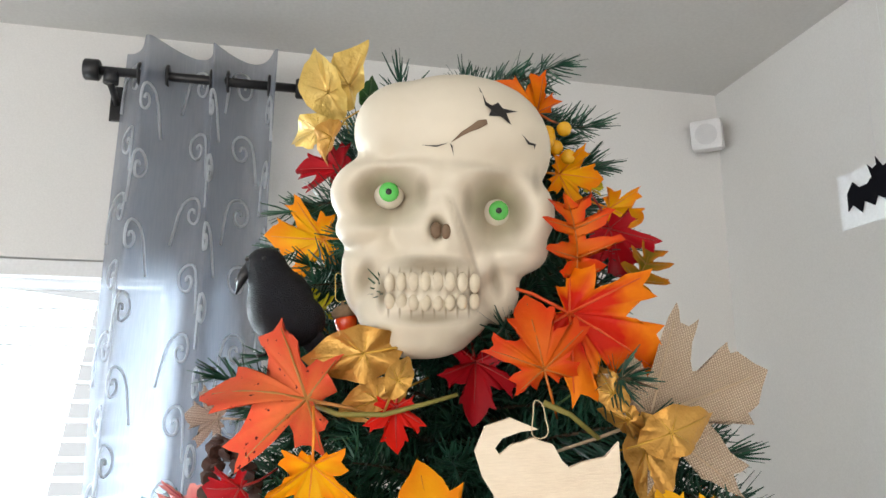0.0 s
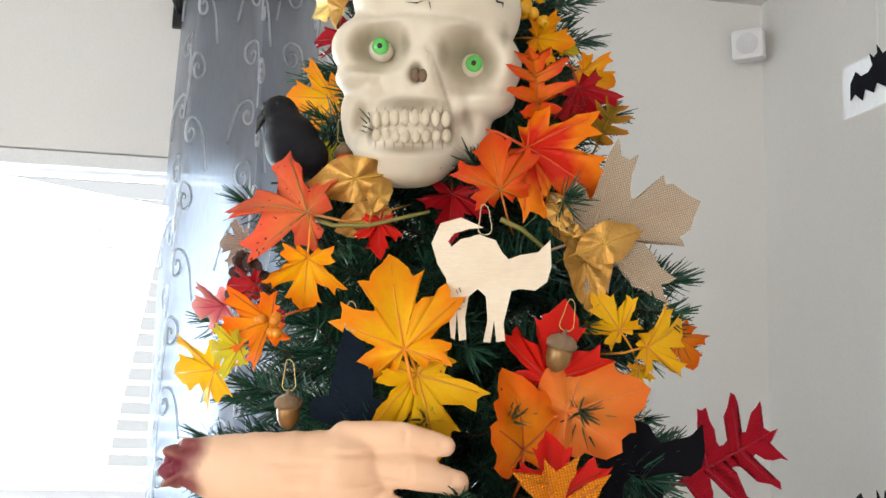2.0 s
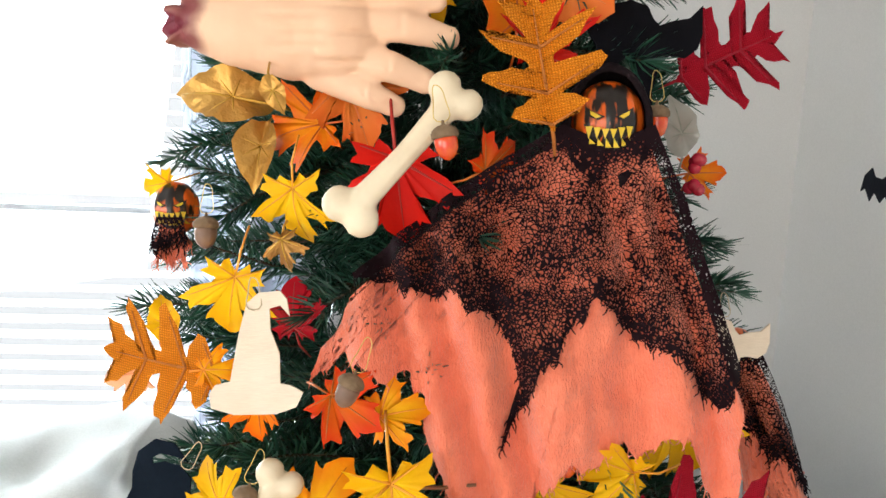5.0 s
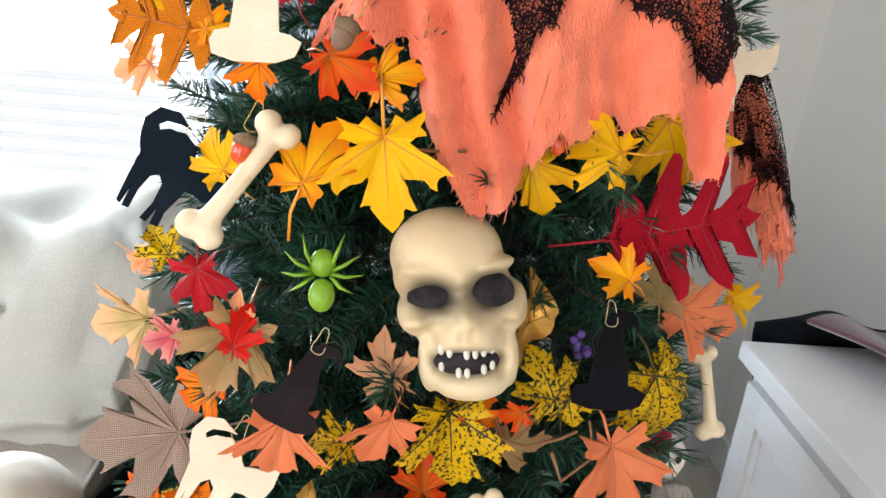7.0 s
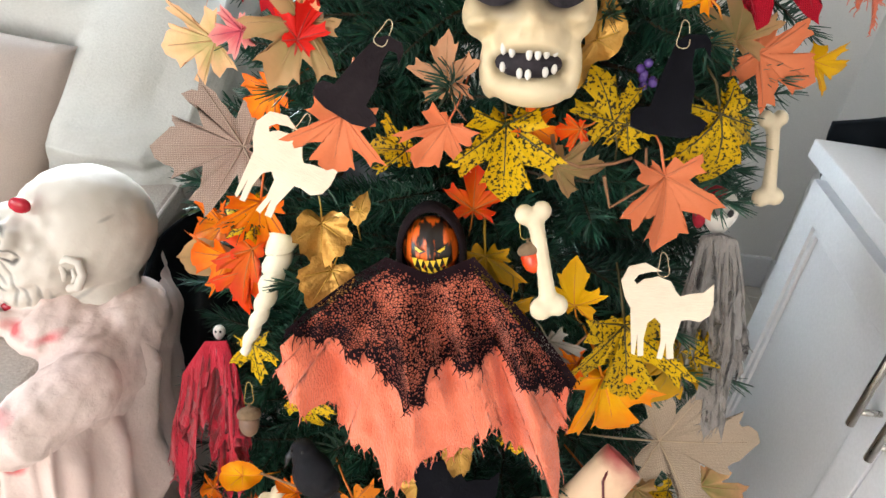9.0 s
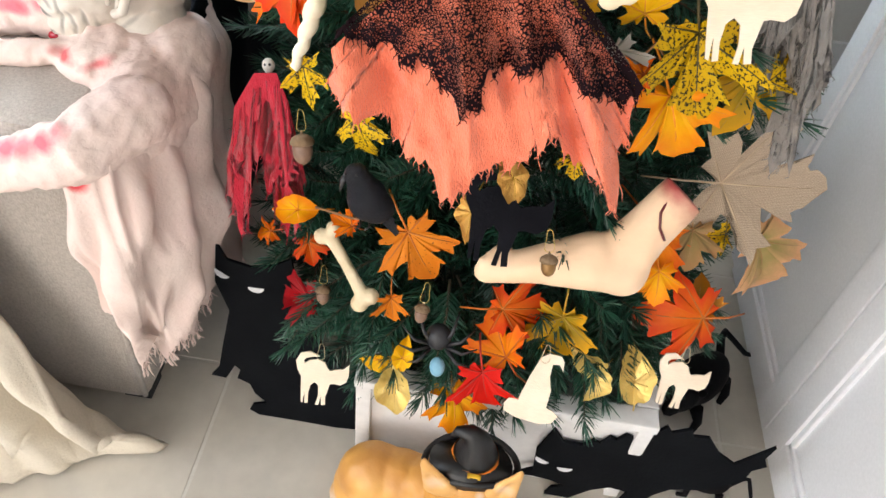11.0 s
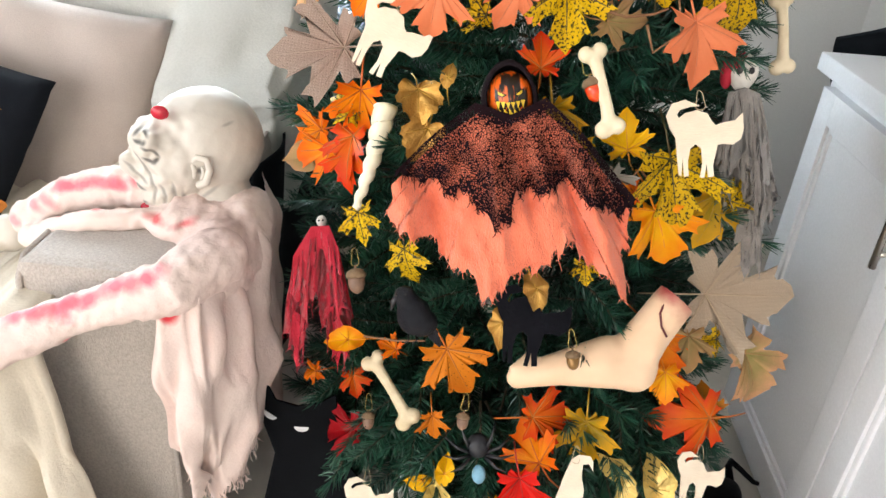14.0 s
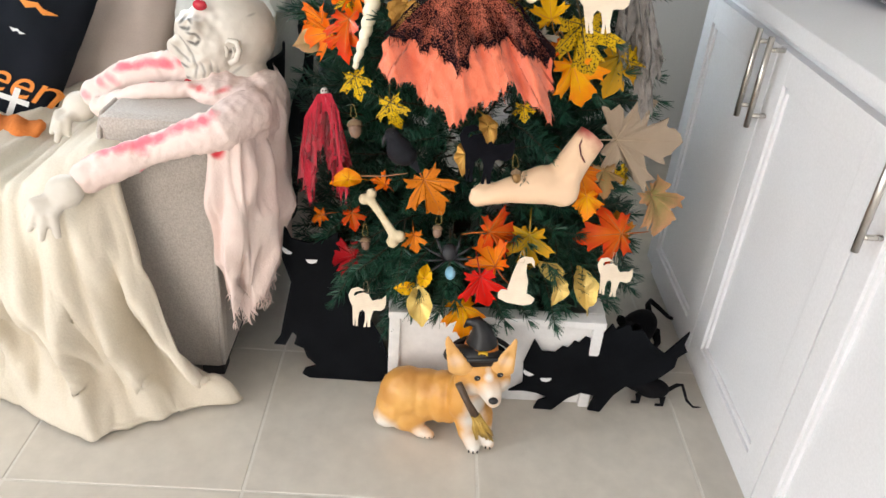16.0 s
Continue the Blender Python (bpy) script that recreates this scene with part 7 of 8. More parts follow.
    crack([(125, 134), (138, 122), (150, 120), (148, 110), (146, 117), (136, 118)], 3)
    crack([(58, 202), (52, 216), (55, 203)], 3)
    def oval(x, y, rx, ry, k, turn=0.0):
        return ((x * s, y * s, 0.02), (rx * s, ry * s, 0.2, 0, turn), k)

    paint = stained("mask_paint", (0.60, 0.53, 0.41), (0.67, 0.60, 0.48), (0.15, 0.10, 0.045),
                    [oval(-86, 44, 66, 44, 0.42), oval(-130, 40, 26, 36, 0.35), oval(99, 20, 60, 58, 0.42), oval(135, 0, 24, 44, 0.35), oval(-30, 40, 14, 30, 0.4), oval(46, 20, 12, 34, 0.4), oval(-5, -20, 15, 22, 0.9), oval(-129, -104, 18, 38, 0.55, -0.3), oval(95, -112, 13, 34, 0.5, 0.2),
                     oval(-20, -80, 76, 17, 0.7), oval(-20, -168, 72, 15, 0.6), oval(-98, -128, 11, 36, 0.7), oval(58, -126, 11, 38, 0.75), oval(46, -45, 5, 80, 0.35, 0.33), oval(165, 62, 10, 30, 0.3)] + [oval(-86 + 19 * k, -96, 2.6, 14, 0.6) for k in range(8)] + [oval(-86 + 19 * k, -156, 2.6, 14, 0.6) for k in range(8)],
                    0.5, more=(((0.58, 0.50, 0.38), [oval(-92, 32, 34, 28, 0.75), oval(100, -4, 32, 30, 0.75)]),), ragged=0.25)
    ob = part("skull_mask", bm, (paint, EYEW, IRIS, BLKP, surface("crack_brown", (0.16, 0.10, 0.06), (0.2, 0.13, 0.08), 0.8), surface("tooth", (0.54, 0.46, 0.33), (0.62, 0.54, 0.41), 0.45, 60, 200, 0.1)), at=m)
    tagged(ob, "cream cracked skull mask with bulging green eyes topping the tree", "skull")


def toy_skull():
    s = 0.000517
    m = at(0.196, 0.430, 1.122, 72, -4, 7)
    shape = [((-15, 78, -10), (100, 84, 95)), ((-8, 40, 0), (102, 60, 88)), ((-40, 50, 44), (58, 17, 46), (0, 0, -10)), ((54, 56, 38), (48, 17, 44), (0, 0, 18)), ((10, 34, 62), (22, 16, 30)), ((10, -5, 15), (108, 40, 78)), ((-62, -30, 26), (36, 17, 46), (0, 0, 12)), ((86, -20, 26), (30, 17, 44), (0, 0, -8)), ((18, -60, 30), (66, 50, 66)), ((-70, -20, 0), (34, 42, 50)), ((98, -10, 0), (26, 44, 50)), ((22, -140, 22), (66, 32, 60)), ((-48, -105, 5), (22, 56, 40)), ((86, -100, 5), (20, 56, 40)), ((14, -30, 75), (20, 36, 26))]
    bm = blob(scaled(shape, s), 0.0036, 3)
    z = (0, 0, -1)
    for c, r, d in (((-38, 10, 75), (46, 34, 80), 56), ((56, 16, 75), (42, 38, 80), 56), ((6, -50, 105), (6, 9, 50), 14), ((22, -50, 105), (6, 9, 50), 14), ((-44, -62, 60), (20, 22, 60), 16), ((74, -58, 60), (18, 22, 60), 16), ((14, -98, 80), (58, 24, 70), 46)):
        dent(bm, [q * s for q in c], [q * s for q in r], d * s, z)
    mz = front_z(bm, 14 * s, -97 * s)
    for x, y, rx, ry in ((-38, 9, 46, 33), (56, 15, 42, 37)):
        ball(bm, (x * s, y * s, front_z(bm, x * s, y * s) + 0.001), (rx * s, ry * s, 0.006), 1, 20)
    ball(bm, (14 * s, -97 * s, front_z(bm, 14 * s, -97 * s) + 0.003), (56 * s, 25 * s, 0.008), 1, 20)
    for k in range(7):
        x = -28 + 14 * k
        zz = mz + 0.013 - 0.006 * ((x - 14) / 42.0) ** 2
        if k != 2:
            ball(bm, (x * s, (-82 + 0.004 * (x - 14) ** 2) * s, zz), (5.8 * s, 11 * s, 6 * s), 2, 10)
        if k % 3 != 1:
            ball(bm, (x * s, (-115 + 0.006 * (x - 14) ** 2) * s, zz), (5.5 * s, 9 * s, 5 * s), 2, 10)
    skin = stained("toy_bone", (0.66, 0.51, 0.30), (0.74, 0.61, 0.40), (0.36, 0.26, 0.13), [((0, 0.055, 0.05), 0.02, 0.25), ((-0.03, -0.03, 0.03), 0.015, 0.4), ((0.04, -0.02, 0.03), 0.012, 0.35)], 0.45,
                   more=(((0.012, 0.010, 0.014), [((-38 * s, 10 * s, 0.03), (64 * s, 46 * s, 0.2, 0, -0.12), 1.0), ((57 * s, 16 * s, 0.03), (56 * s, 50 * s, 0.2, 0, 0.3), 1.0), ((14 * s, -96 * s, 0.04), (70 * s, 28 * s, 0.2), 0.9)]),), ragged=0.12)
    sock = surface("socket_paint", (0.010, 0.008, 0.011), (0.045, 0.038, 0.045), 0.5, 40, 200, 0.3)
    sock.node_tree.nodes["Principled BSDF"].inputs["Specular IOR Level"].default_value = 0.12
    ob = part("toy_skull", bm, (skin, sock, SKULLW), at=m)
    tagged(ob, "ivory plastic skull with dark sockets and gap teeth", "skull")


def prop_palm():
    s = 0.000476
    m = at(0.056, 0.494, 1.600, 90, -11, 2)
    p = limb([(-212, 34, 0), (-140, 24, 4), (-40, 14, 8), (30, 16, 8)], [44, 62, 76, 78], 0.35)
    p += limb([(40, 76, 6), (130, 82, 18), (200, 66, 2)], [31, 25, 19]) + limb([(50, 38, 12), (150, 26, 26), (220, 8, 6)], [33, 28, 22]) + limb([(45, -12, 12), (125, -38, 24), (184, -62, 4)], [33, 27, 22]) + limb([(5, -46, 6), (82, -80, 16), (130, -102, 0)], [32, 26, 20])
    p += [((55, 72, 22), (24, 20, 18)), ((64, 36, 30), (24, 20, 18)), ((58, -10, 28), (24, 20, 18)), ((20, -44, 20), (22, 18, 16))]
    bm = blob(scaled(p, s, 0.62), 0.0024, 3)
    for v in bm.verts:
        k = max(0.0, min(1.0, (-205 * s - v.co.x) / (30 * s)))
        v.co += v.normal * 0.010 * k * noise.noise(v.co * 120) + Vector((-0.012 * k * abs(noise.noise(v.co * 90)), 0, 0)) + v.normal * 0.0008 * noise.noise(v.co * 70)
    for c, r, d in (((72, 56, 50), (50, 5, 60), 9), ((78, 14, 50), (50, 5, 60), 9), ((55, -32, 50), (46, 5, 60), 9), ((-30, 44, 50), (60, 5, 60), 4), ((-20, 20, 50), (70, 5, 60), 4), ((-30, -8, 50), (60, 5, 60), 4),
                    ((138, 82, 50), (4, 18, 60), 4), ((148, 26, 50), (4, 20, 60), 4), ((126, -38, 50), (4, 20, 60), 4), ((84, -80, 50), (4, 18, 60), 4), ((196, 67, 50), (10, 12, 60), 4), ((214, 10, 50), (11, 13, 60), 4), ((178, -59, 50), (11, 12, 60), 4), ((124, -99, 50), (10, 11, 60), 4)):
        dent(bm, [q * s for q in c], [q * s for q in r], d * s, (0, 0, -1))
    skin = stained("pale_rubber_skin", (0.78, 0.48, 0.30), (0.84, 0.55, 0.36), (0.16, 0.003, 0.018), [((-248 * s, 34 * s, 0.005), 0.028, 1.0), ((-215 * s, 62 * s, 0.01), 0.018, 0.85), ((-215 * s, 2 * s, 0.01), 0.016, 0.8)], 0.55, 0.3, 60, 0.002)
    tagged(part("severed_palm_prop", bm, skin, at=m), "pale rubber severed palm prop with bloody wrist", "prop")


def prop_foot():
    s = 0.000705
    m = at(0.319, 0.367, 0.529, 64, 2, 8)
    p = limb([(-178, -48, 0), (-90, -34, 6), (10, -28, 4), (60, -40, 0)], [24, 36, 56, 52], 0.35) + limb([(50, -30, 0), (96, 24, 0), (138, 72, 0), (160, 96, 0)], [54, 46, 44, 42], 0.35) + [((62, -62, -2), (44, 34, 44))]
    for k in range(4):
        p.append(((-176 + 9 * k, -30 + 7 * k, 10 - 8 * k), (22 - 3 * k, 15, 13)))
    bm = blob(scaled(p, s, 0.8), 0.005, 4)
    dent(bm, (100 * s, -10 * s, 30 * s), 26 * s, -10 * s, (0, 0, -1))
    for v in bm.verts:
        k = v.co.x * 0.72 + v.co.y * 0.70 - 176 * s
        if k > 0:
            v.co -= Vector((0.72, 0.70, 0)) * k * 0.9
    tube(bm, [(130 * s, 100 * s, 22 * s), (112 * s, 70 * s, 33 * s), (112 * s, 44 * s, 37 * s), (122 * s, 22 * s, 36 * s)], 2.6 * s, 6, 1)
    skin = stained("rubber_skin", (0.80, 0.54, 0.34), (0.86, 0.61, 0.41), (0.33, 0.008, 0.02), [((178 * s, 112 * s, 0), 0.050, 1.0), ((140 * s, 118 * s, 0.01), 0.026, 0.8)], 0.5, 0.25, 50, 0.002)
    tagged(part("severed_foot_prop", bm, (skin, surface("dried_blood", (0.10, 0.005, 0.008), (0.14, 0.008, 0.01), 0.35)), at=m), "pale rubber severed foot prop with bloody ankle", "prop")


CROWM = surface("glitter_black", (0.004, 0.0045, 0.007), (0.010, 0.010, 0.016), 0.5, 200, 900, 0.9)
CROWM.node_tree.nodes["Principled BSDF"].inputs["Specular IOR Level"].default_value = 0.25
BEAK = surface("black_horn", (0.012, 0.012, 0.014), (0.02, 0.02, 0.024), 0.35, 60, 200, 0.2)


def crow(m, s, flip):
    """A perched black crow: feathered body, beak and tail."""
    ob = empty("toy_crow", "black glitter feathered toy crow perched on the tree", "crow", "crows on the tree", m)
    p = [((8 * flip, -25, 0), (62, 70, 56), (0, 0, 12 * flip)), ((30 * flip, -50, -5), (60, 50, 50)), ((-22 * flip, 48, 6), (38, 36, 36)), ((-10 * flip, 18, 2), (44, 44, 42))]
    bm = blob(scaled(p, s), 5 * s, 3)
    part("body", bm, CROWM, ob)
    bm = bmesh.new()
    tube(bm, [(-46 * flip * s, 46 * s, 12 * s), (-62 * flip * s, 28 * s, 16 * s), (-72 * flip * s, -4 * s, 16 * s)], [15 * s, 10 * s, 1.5 * s], 10)
    part("beak", bm, BEAK, ob)
    bm = bmesh.new()
    for k in range(4):
        slab(bm, [((40 + 4 * k) * flip * s, (-30 - 8 * k) * s), ((88 + 5 * k) * flip * s, (-60 - 22 * k) * s), ((80 + 4 * k) * flip * s, (-78 - 20 * k) * s), (30 * flip * s, (-56 - 8 * k) * s)], 4 * s, 0, (-4 * k) * s)
    part("tail", bm, CROWM, ob)
    for sx in (-1, 1):
        bm = bmesh.new()
        bmesh.ops.create_icosphere(bm, subdivisions=2, radius=4 * s, matrix=Matrix.Translation((-30 * flip * s + sx * 16 * s, 56 * s, 38 * s)))
        part("eye", bm, BLKP, ob)
    for sx in (-14, 14):
        bm = bmesh.new()
        tube(bm, [(sx * s, -88 * s, 0), (sx * s, -112 * s, 6 * s), ((sx - 10) * s, -116 * s, 22 * s)], 3 * s, 6)
        part("leg", bm, BEAK, ob)


skull_mask()
toy_skull()
prop_palm()
prop_foot()
crow(at(0.002, 0.643, 1.921, 90, -20, 0), 0.000466, 1)
crow(at(0.042, 0.347, 0.582, 66, -7, 9), 0.000400, 1)


# ---- leaves on the tree ----
leaf("ovate", "palegold", 0.075, pose(0.039, 0.696, 2.138, 105, 0, -38), 17)
leaf("ovate", "palegold", 0.077, pose(0.065, 0.708, 2.154, 105, 0, -38), -26)
leaf("ovate", "palegold", 0.065, pose(0.030, 0.732, 2.103, 112, 0, -37), 98)
leaf("ovate", "gold", 0.053, pose(0.046, 0.703, 2.082, 98, 0, -45), 132)
leaf("ovate", "green", 0.039, pose(0.086, 0.722, 2.145, 110, 0, -42), -7)
leaf("maple", "crimson", 0.069, pose(0.046, 0.744, 2.068, 104, 0, -33), 84)
leaf("maple", "orange", 0.066, pose(0.221, 0.624, 2.105, 104, 0, 1), 62)
leaf("maple", "yelorange", 0.054, pose(0.266, 0.626, 2.039, 106, 0, 0), -93)
leaf("maple", "yelgreen", 0.029, pose(0.292, 0.644, 2.036, 95, 0, 7), -86)
leaf("maple", "yelorange", 0.056, pose(0.324, 0.648, 2.012, 97, 0, 11), -104)
leaf("oak", "redorange", 0.074, pose(0.236, 0.551, 1.956, 104, 0, -5), 9)
leaf("maple", "crimson", 0.070, pose(0.308, 0.630, 1.976, 96, 0, 2), -158)
leaf("oak", "olive", 0.053, pose(0.330, 0.622, 1.949, 104, 0, 0), -20)
leaf("maple", "fire", 0.116, pose(0.248, 0.543, 1.885, 94, 0, -4), -122)
leaf("maple", "redorange", 0.077, pose(0.196, 0.536, 1.870, 87, 0, -9), 12)
leaf("maple", "crimson", 0.069, pose(0.167, 0.613, 1.849, 85, 0, -11), 175)
leaf("maple", "red", 0.045, pose(0.095, 0.583, 1.816, 85, 0, -19), -180)
leaf("maple", "coralspot", 0.113, pose(0.003, 0.593, 1.836, 84, 0, -21), 86)
leaf("ovate", "gold", 0.079, pose(0.063, 0.592, 1.866, 99, 0, -13), 97)
leaf("ovate", "gold", 0.060, pose(0.079, 0.607, 1.830, 95, 0, -24), 109)
leaf("ovate", "gold", 0.036, pose(0.094, 0.561, 1.848, 93, 0, -9), -25)
leaf("maple", "yelorange", 0.081, pose(0.027, 0.727, 1.989, 102, 0, -32), 81)
leaf("maple", "yelgreen", 0.041, pose(0.037, 0.713, 1.919, 97, 0, -30), 19)
leaf("maple", "burlapgrey", 0.053, pose(-0.055, 0.739, 1.818, 89, 0, -38), 85)
leaf("ovate", "gold", 0.041, pose(0.252, 0.535, 1.839, 85, 0, -9), 30)
leaf("ovate", "gold", 0.063, pose(0.297, 0.518, 1.809, 82, 0, -7), -69)
leaf("ovate", "gold", 0.076, pose(0.283, 0.542, 1.787, 80, 0, -5), -170)
leaf("ovate", "gold", 0.037, pose(0.266, 0.544, 1.817, 95, 0, -8), 60)
leaf("ovate", "green", 0.055, pose(0.260, 0.582, 1.862, 85, 0, -2), -29)
leaf("ovate", "bronze", 0.049, pose(0.304, 0.559, 1.857, 91, 0, 1), -34)
leaf("maple", "burlap", 0.143, pose(0.319, 0.546, 1.828, 95, 0, 1), -70)
leaf("maple", "yelorange", 0.067, pose(0.031, 0.562, 1.771, 90, 0, -9), 177)
leaf("maple", "yelorange", 0.107, pose(0.111, 0.506, 1.731, 103, 0, -12), 12)
leaf("maple", "yellow", 0.097, pose(0.136, 0.522, 1.667, 85, 0, -2), -163)
leaf("maple", "pink", 0.056, pose(-0.068, 0.689, 1.744, 92, 0, -34), 92)
leaf("maple", "crimson", 0.042, pose(-0.028, 0.631, 1.764, 103, 0, -24), 92)
leaf("maple", "orange", 0.068, pose(-0.010, 0.553, 1.723, 92, 0, -21), 112)
leaf("maple", "yelgreen", 0.047, pose(-0.030, 0.561, 1.703, 102, 0, -15), 102)
leaf("maple", "yellow", 0.088, pose(-0.078, 0.713, 1.677, 101, 0, -26), 101)
leaf("maple", "red", 0.088, pose(0.241, 0.499, 1.704, 98, 0, -1), -8)
leaf("grape", "orange", 0.088, pose(0.215, 0.499, 1.650, 84, 0, 0), 14)
leaf("grape", "peachorange", 0.093, pose(0.273, 0.490, 1.669, 85, 0, -5), -73)
leaf("maple", "yellow", 0.054, pose(0.306, 0.536, 1.741, 103, 0, -3), 37)
leaf("maple", "yellow", 0.068, pose(0.348, 0.531, 1.724, 103, 0, 7), -68)
leaf("maple", "orange", 0.056, pose(0.432, 0.660, 1.721, 97, 0, 10), -145)
leaf("maple", "yellow", 0.027, pose(0.334, 0.545, 1.692, 100, 0, 3), -178)
leaf("maple", "red", 0.069, pose(0.230, 0.462, 1.611, 84, 0, -12), 2)
leaf("oak", "feltred", 0.119, pose(0.430, 0.573, 1.615, 83, 0, 2), -64)
leaf("oak", "burlaporange", 0.102, pose(0.223, 0.413, 1.582, 90, 0, 0), 14)
leaf("ovate", "gold", 0.084, pose(-0.027, 0.534, 1.558, 87, 0, -14), 87)
leaf("ovate", "gold", 0.061, pose(0.009, 0.501, 1.511, 83, 0, -9), 177)
leaf("ovate", "gold", 0.032, pose(0.026, 0.461, 1.558, 85, 0, -9), -158)
leaf("maple", "orange", 0.073, pose(0.045, 0.503, 1.533, 86, 0, -3), 102)
leaf("maple", "peachorange", 0.081, pose(0.085, 0.505, 1.557, 83, 0, -10), -158)
leaf("maple", "red", 0.092, pose(0.123, 0.459, 1.493, 87, 0, -12), -173)
leaf("maple", "redorange", 0.051, pose(0.197, 0.448, 1.513, 84, 0, 1), -58)
leaf("maple", "yellow", 0.070, pose(0.041, 0.477, 1.470, 90, 0, -9), -178)
leaf("maple", "yellow", 0.044, pose(-0.123, 0.685, 1.468, 81, 0, -27), 102)
leaf("ovate", "greysheer", 0.055, pose(0.370, 0.513, 1.548, 85, 0, -8), 12)
leaf("maple", "orange", 0.051, pose(0.427, 0.594, 1.505, 92, 0, 5), -88)
leaf("maple", "bronze", 0.037, pose(0.033, 0.468, 1.437, 81, 0, -8), -168)
leaf("maple", "yellow", 0.073, pose(-0.011, 0.486, 1.394, 88, 0, -7), 169)
leaf("maple", "crimson", 0.056, pose(0.040, 0.485, 1.380, 81, 0, -5), 4)
leaf("oak", "burlaporange", 0.121, pose(-0.068, 0.495, 1.332, 90, 0, -22), 86)
leaf("maple", "peach", 0.060, pose(-0.149, 0.656, 1.268, 72, 0, -20), 108)
leaf("maple", "orange", 0.046, pose(0.014, 0.469, 1.300, 82, 0, -13), -176)
leaf("maple", "yelorange", 0.041, pose(-0.023, 0.477, 1.333, 86, 0, -10), -85)
leaf("maple", "redorange", 0.064, pose(0.086, 0.436, 1.319, 85, 0, -9), -121)
leaf("maple", "yelorange", 0.057, pose(0.125, 0.435, 1.313, 80, 0, -8), -76)
leaf("ovate", "yellow", 0.052, pose(-0.090, 0.576, 1.349, 86, 0, -19), 25)
leaf("maple", "yellow", 0.059, pose(-0.026, 0.483, 1.222, 85, 0, -7), 35)
leaf("maple", "yelorange", 0.084, pose(0.068, 0.421, 1.238, 74, 0, -6), -21)
leaf("maple", "yellow", 0.098, pose(0.126, 0.398, 1.249, 82, 0, -9), -171)
leaf("maple", "yellow", 0.076, pose(0.255, 0.448, 1.233, 82, 0, 1), -162)
leaf("maple", "yellow", 0.071, pose(0.305, 0.429, 1.271, 81, 0, -7), 83)
leaf("maple", "yellow", 0.107, pose(0.402, 0.530, 1.258, 86, 0, 3), -157)
leaf("maple", "yellow", 0.038, pose(0.448, 0.565, 1.278, 84, 0, 1), 2)
leaf("ovate", "gold", 0.047, pose(0.420, 0.528, 1.329, 84, 0, 7), -32)
leaf("oak", "feltred", 0.161, pose(0.399, 0.470, 1.189, 81, 0, 5), -79)
leaf("maple", "yellow", 0.060, pose(0.570, 0.644, 1.047, 68, 0, 10), -101)
leaf("maple", "yelspot", 0.055, pose(-0.110, 0.585, 1.091, 79, 0, -8), 40)
leaf("maple", "peach", 0.061, pose(-0.173, 0.698, 1.023, 81, 0, -26), 115)
leaf("maple", "crimson", 0.075, pose(-0.043, 0.482, 1.095, 83, 0, -8), -162)
leaf("maple", "greenleaf", 0.114, pose(-0.178, 0.666, 0.955, 66, 0, -18), 110)
leaf("maple", "pink", 0.047, pose(-0.073, 0.463, 1.046, 78, 0, -18), 111)
leaf("maple", "greentan", 0.091, pose(-0.005, 0.431, 1.058, 73, 0, -3), 159)
leaf("maple", "red", 0.055, pose(0.002, 0.431, 1.072, 79, 0, -2), -12)
leaf("maple", "peach", 0.039, pose(0.001, 0.454, 1.084, 80, 0, -14), 8)
leaf("maple", "tan", 0.066, pose(0.138, 0.415, 1.057, 80, 0, 1), 17)
leaf("maple", "yelspot", 0.100, pose(0.202, 0.403, 0.995, 75, 0, -5), -171)
leaf("maple", "coralpeach", 0.075, pose(0.138, 0.399, 0.999, 75, 0, -5), 158)
leaf("maple", "coralpeach", 0.089, pose(0.047, 0.394, 0.989, 78, 0, 1), 173)
leaf("maple", "yelspot", 0.055, pose(0.097, 0.420, 0.969, 65, 0, -13), 98)
leaf("maple", "orange", 0.045, pose(0.227, 0.407, 1.018, 66, 0, 4), -114)
leaf("maple", "yelspot", 0.074, pose(0.291, 0.427, 1.042, 68, 0, -2), 26)
leaf("maple", "yelspot", 0.046, pose(0.314, 0.422, 1.019, 79, 0, 7), -164)
leaf("maple", "yelspot", 0.107, pose(0.416, 0.459, 1.014, 69, 0, 8), -160)
leaf("maple", "redorange", 0.033, pose(0.259, 0.402, 1.024, 74, 0, 1), 106)
leaf("maple", "yelorange", 0.053, pose(0.340, 0.433, 1.155, 83, 0, -3), 65)
leaf("maple", "greentan", 0.074, pose(0.415, 0.517, 1.109, 86, 0, -2), 6)
leaf("maple", "coralpeach", 0.096, pose(0.471, 0.532, 1.074, 81, 0, 8), -107)
leaf("ovate", "gold", 0.074, pose(0.270, 0.448, 1.102, 86, 0, 4), -13)
leaf("ovate", "gold", 0.046, pose(0.258, 0.451, 1.067, 74, 0, 5), 177)
leaf("maple", "burlapgrey", 0.149, pose(-0.119, 0.539, 0.880, 63, 0, -8), 102)
leaf("maple", "orange", 0.066, pose(-0.050, 0.498, 0.967, 71, 0, -4), 135)
leaf("maple", "coralpeach", 0.102, pose(0.362, 0.402, 0.966, 67, 0, -6), -165)
leaf("maple", "greentan", 0.070, pose(0.270, 0.417, 0.977, 76, 0, -6), -94)
leaf("maple", "orange", 0.086, pose(-0.146, 0.590, 0.731, 65, 0, -13), 112)
leaf("maple", "yelspot", 0.062, pose(-0.074, 0.500, 0.815, 60, 0, -13), 71)
leaf("ovate", "greentan", 0.085, pose(-0.148, 0.557, 0.706, 66, 0, -15), 108)
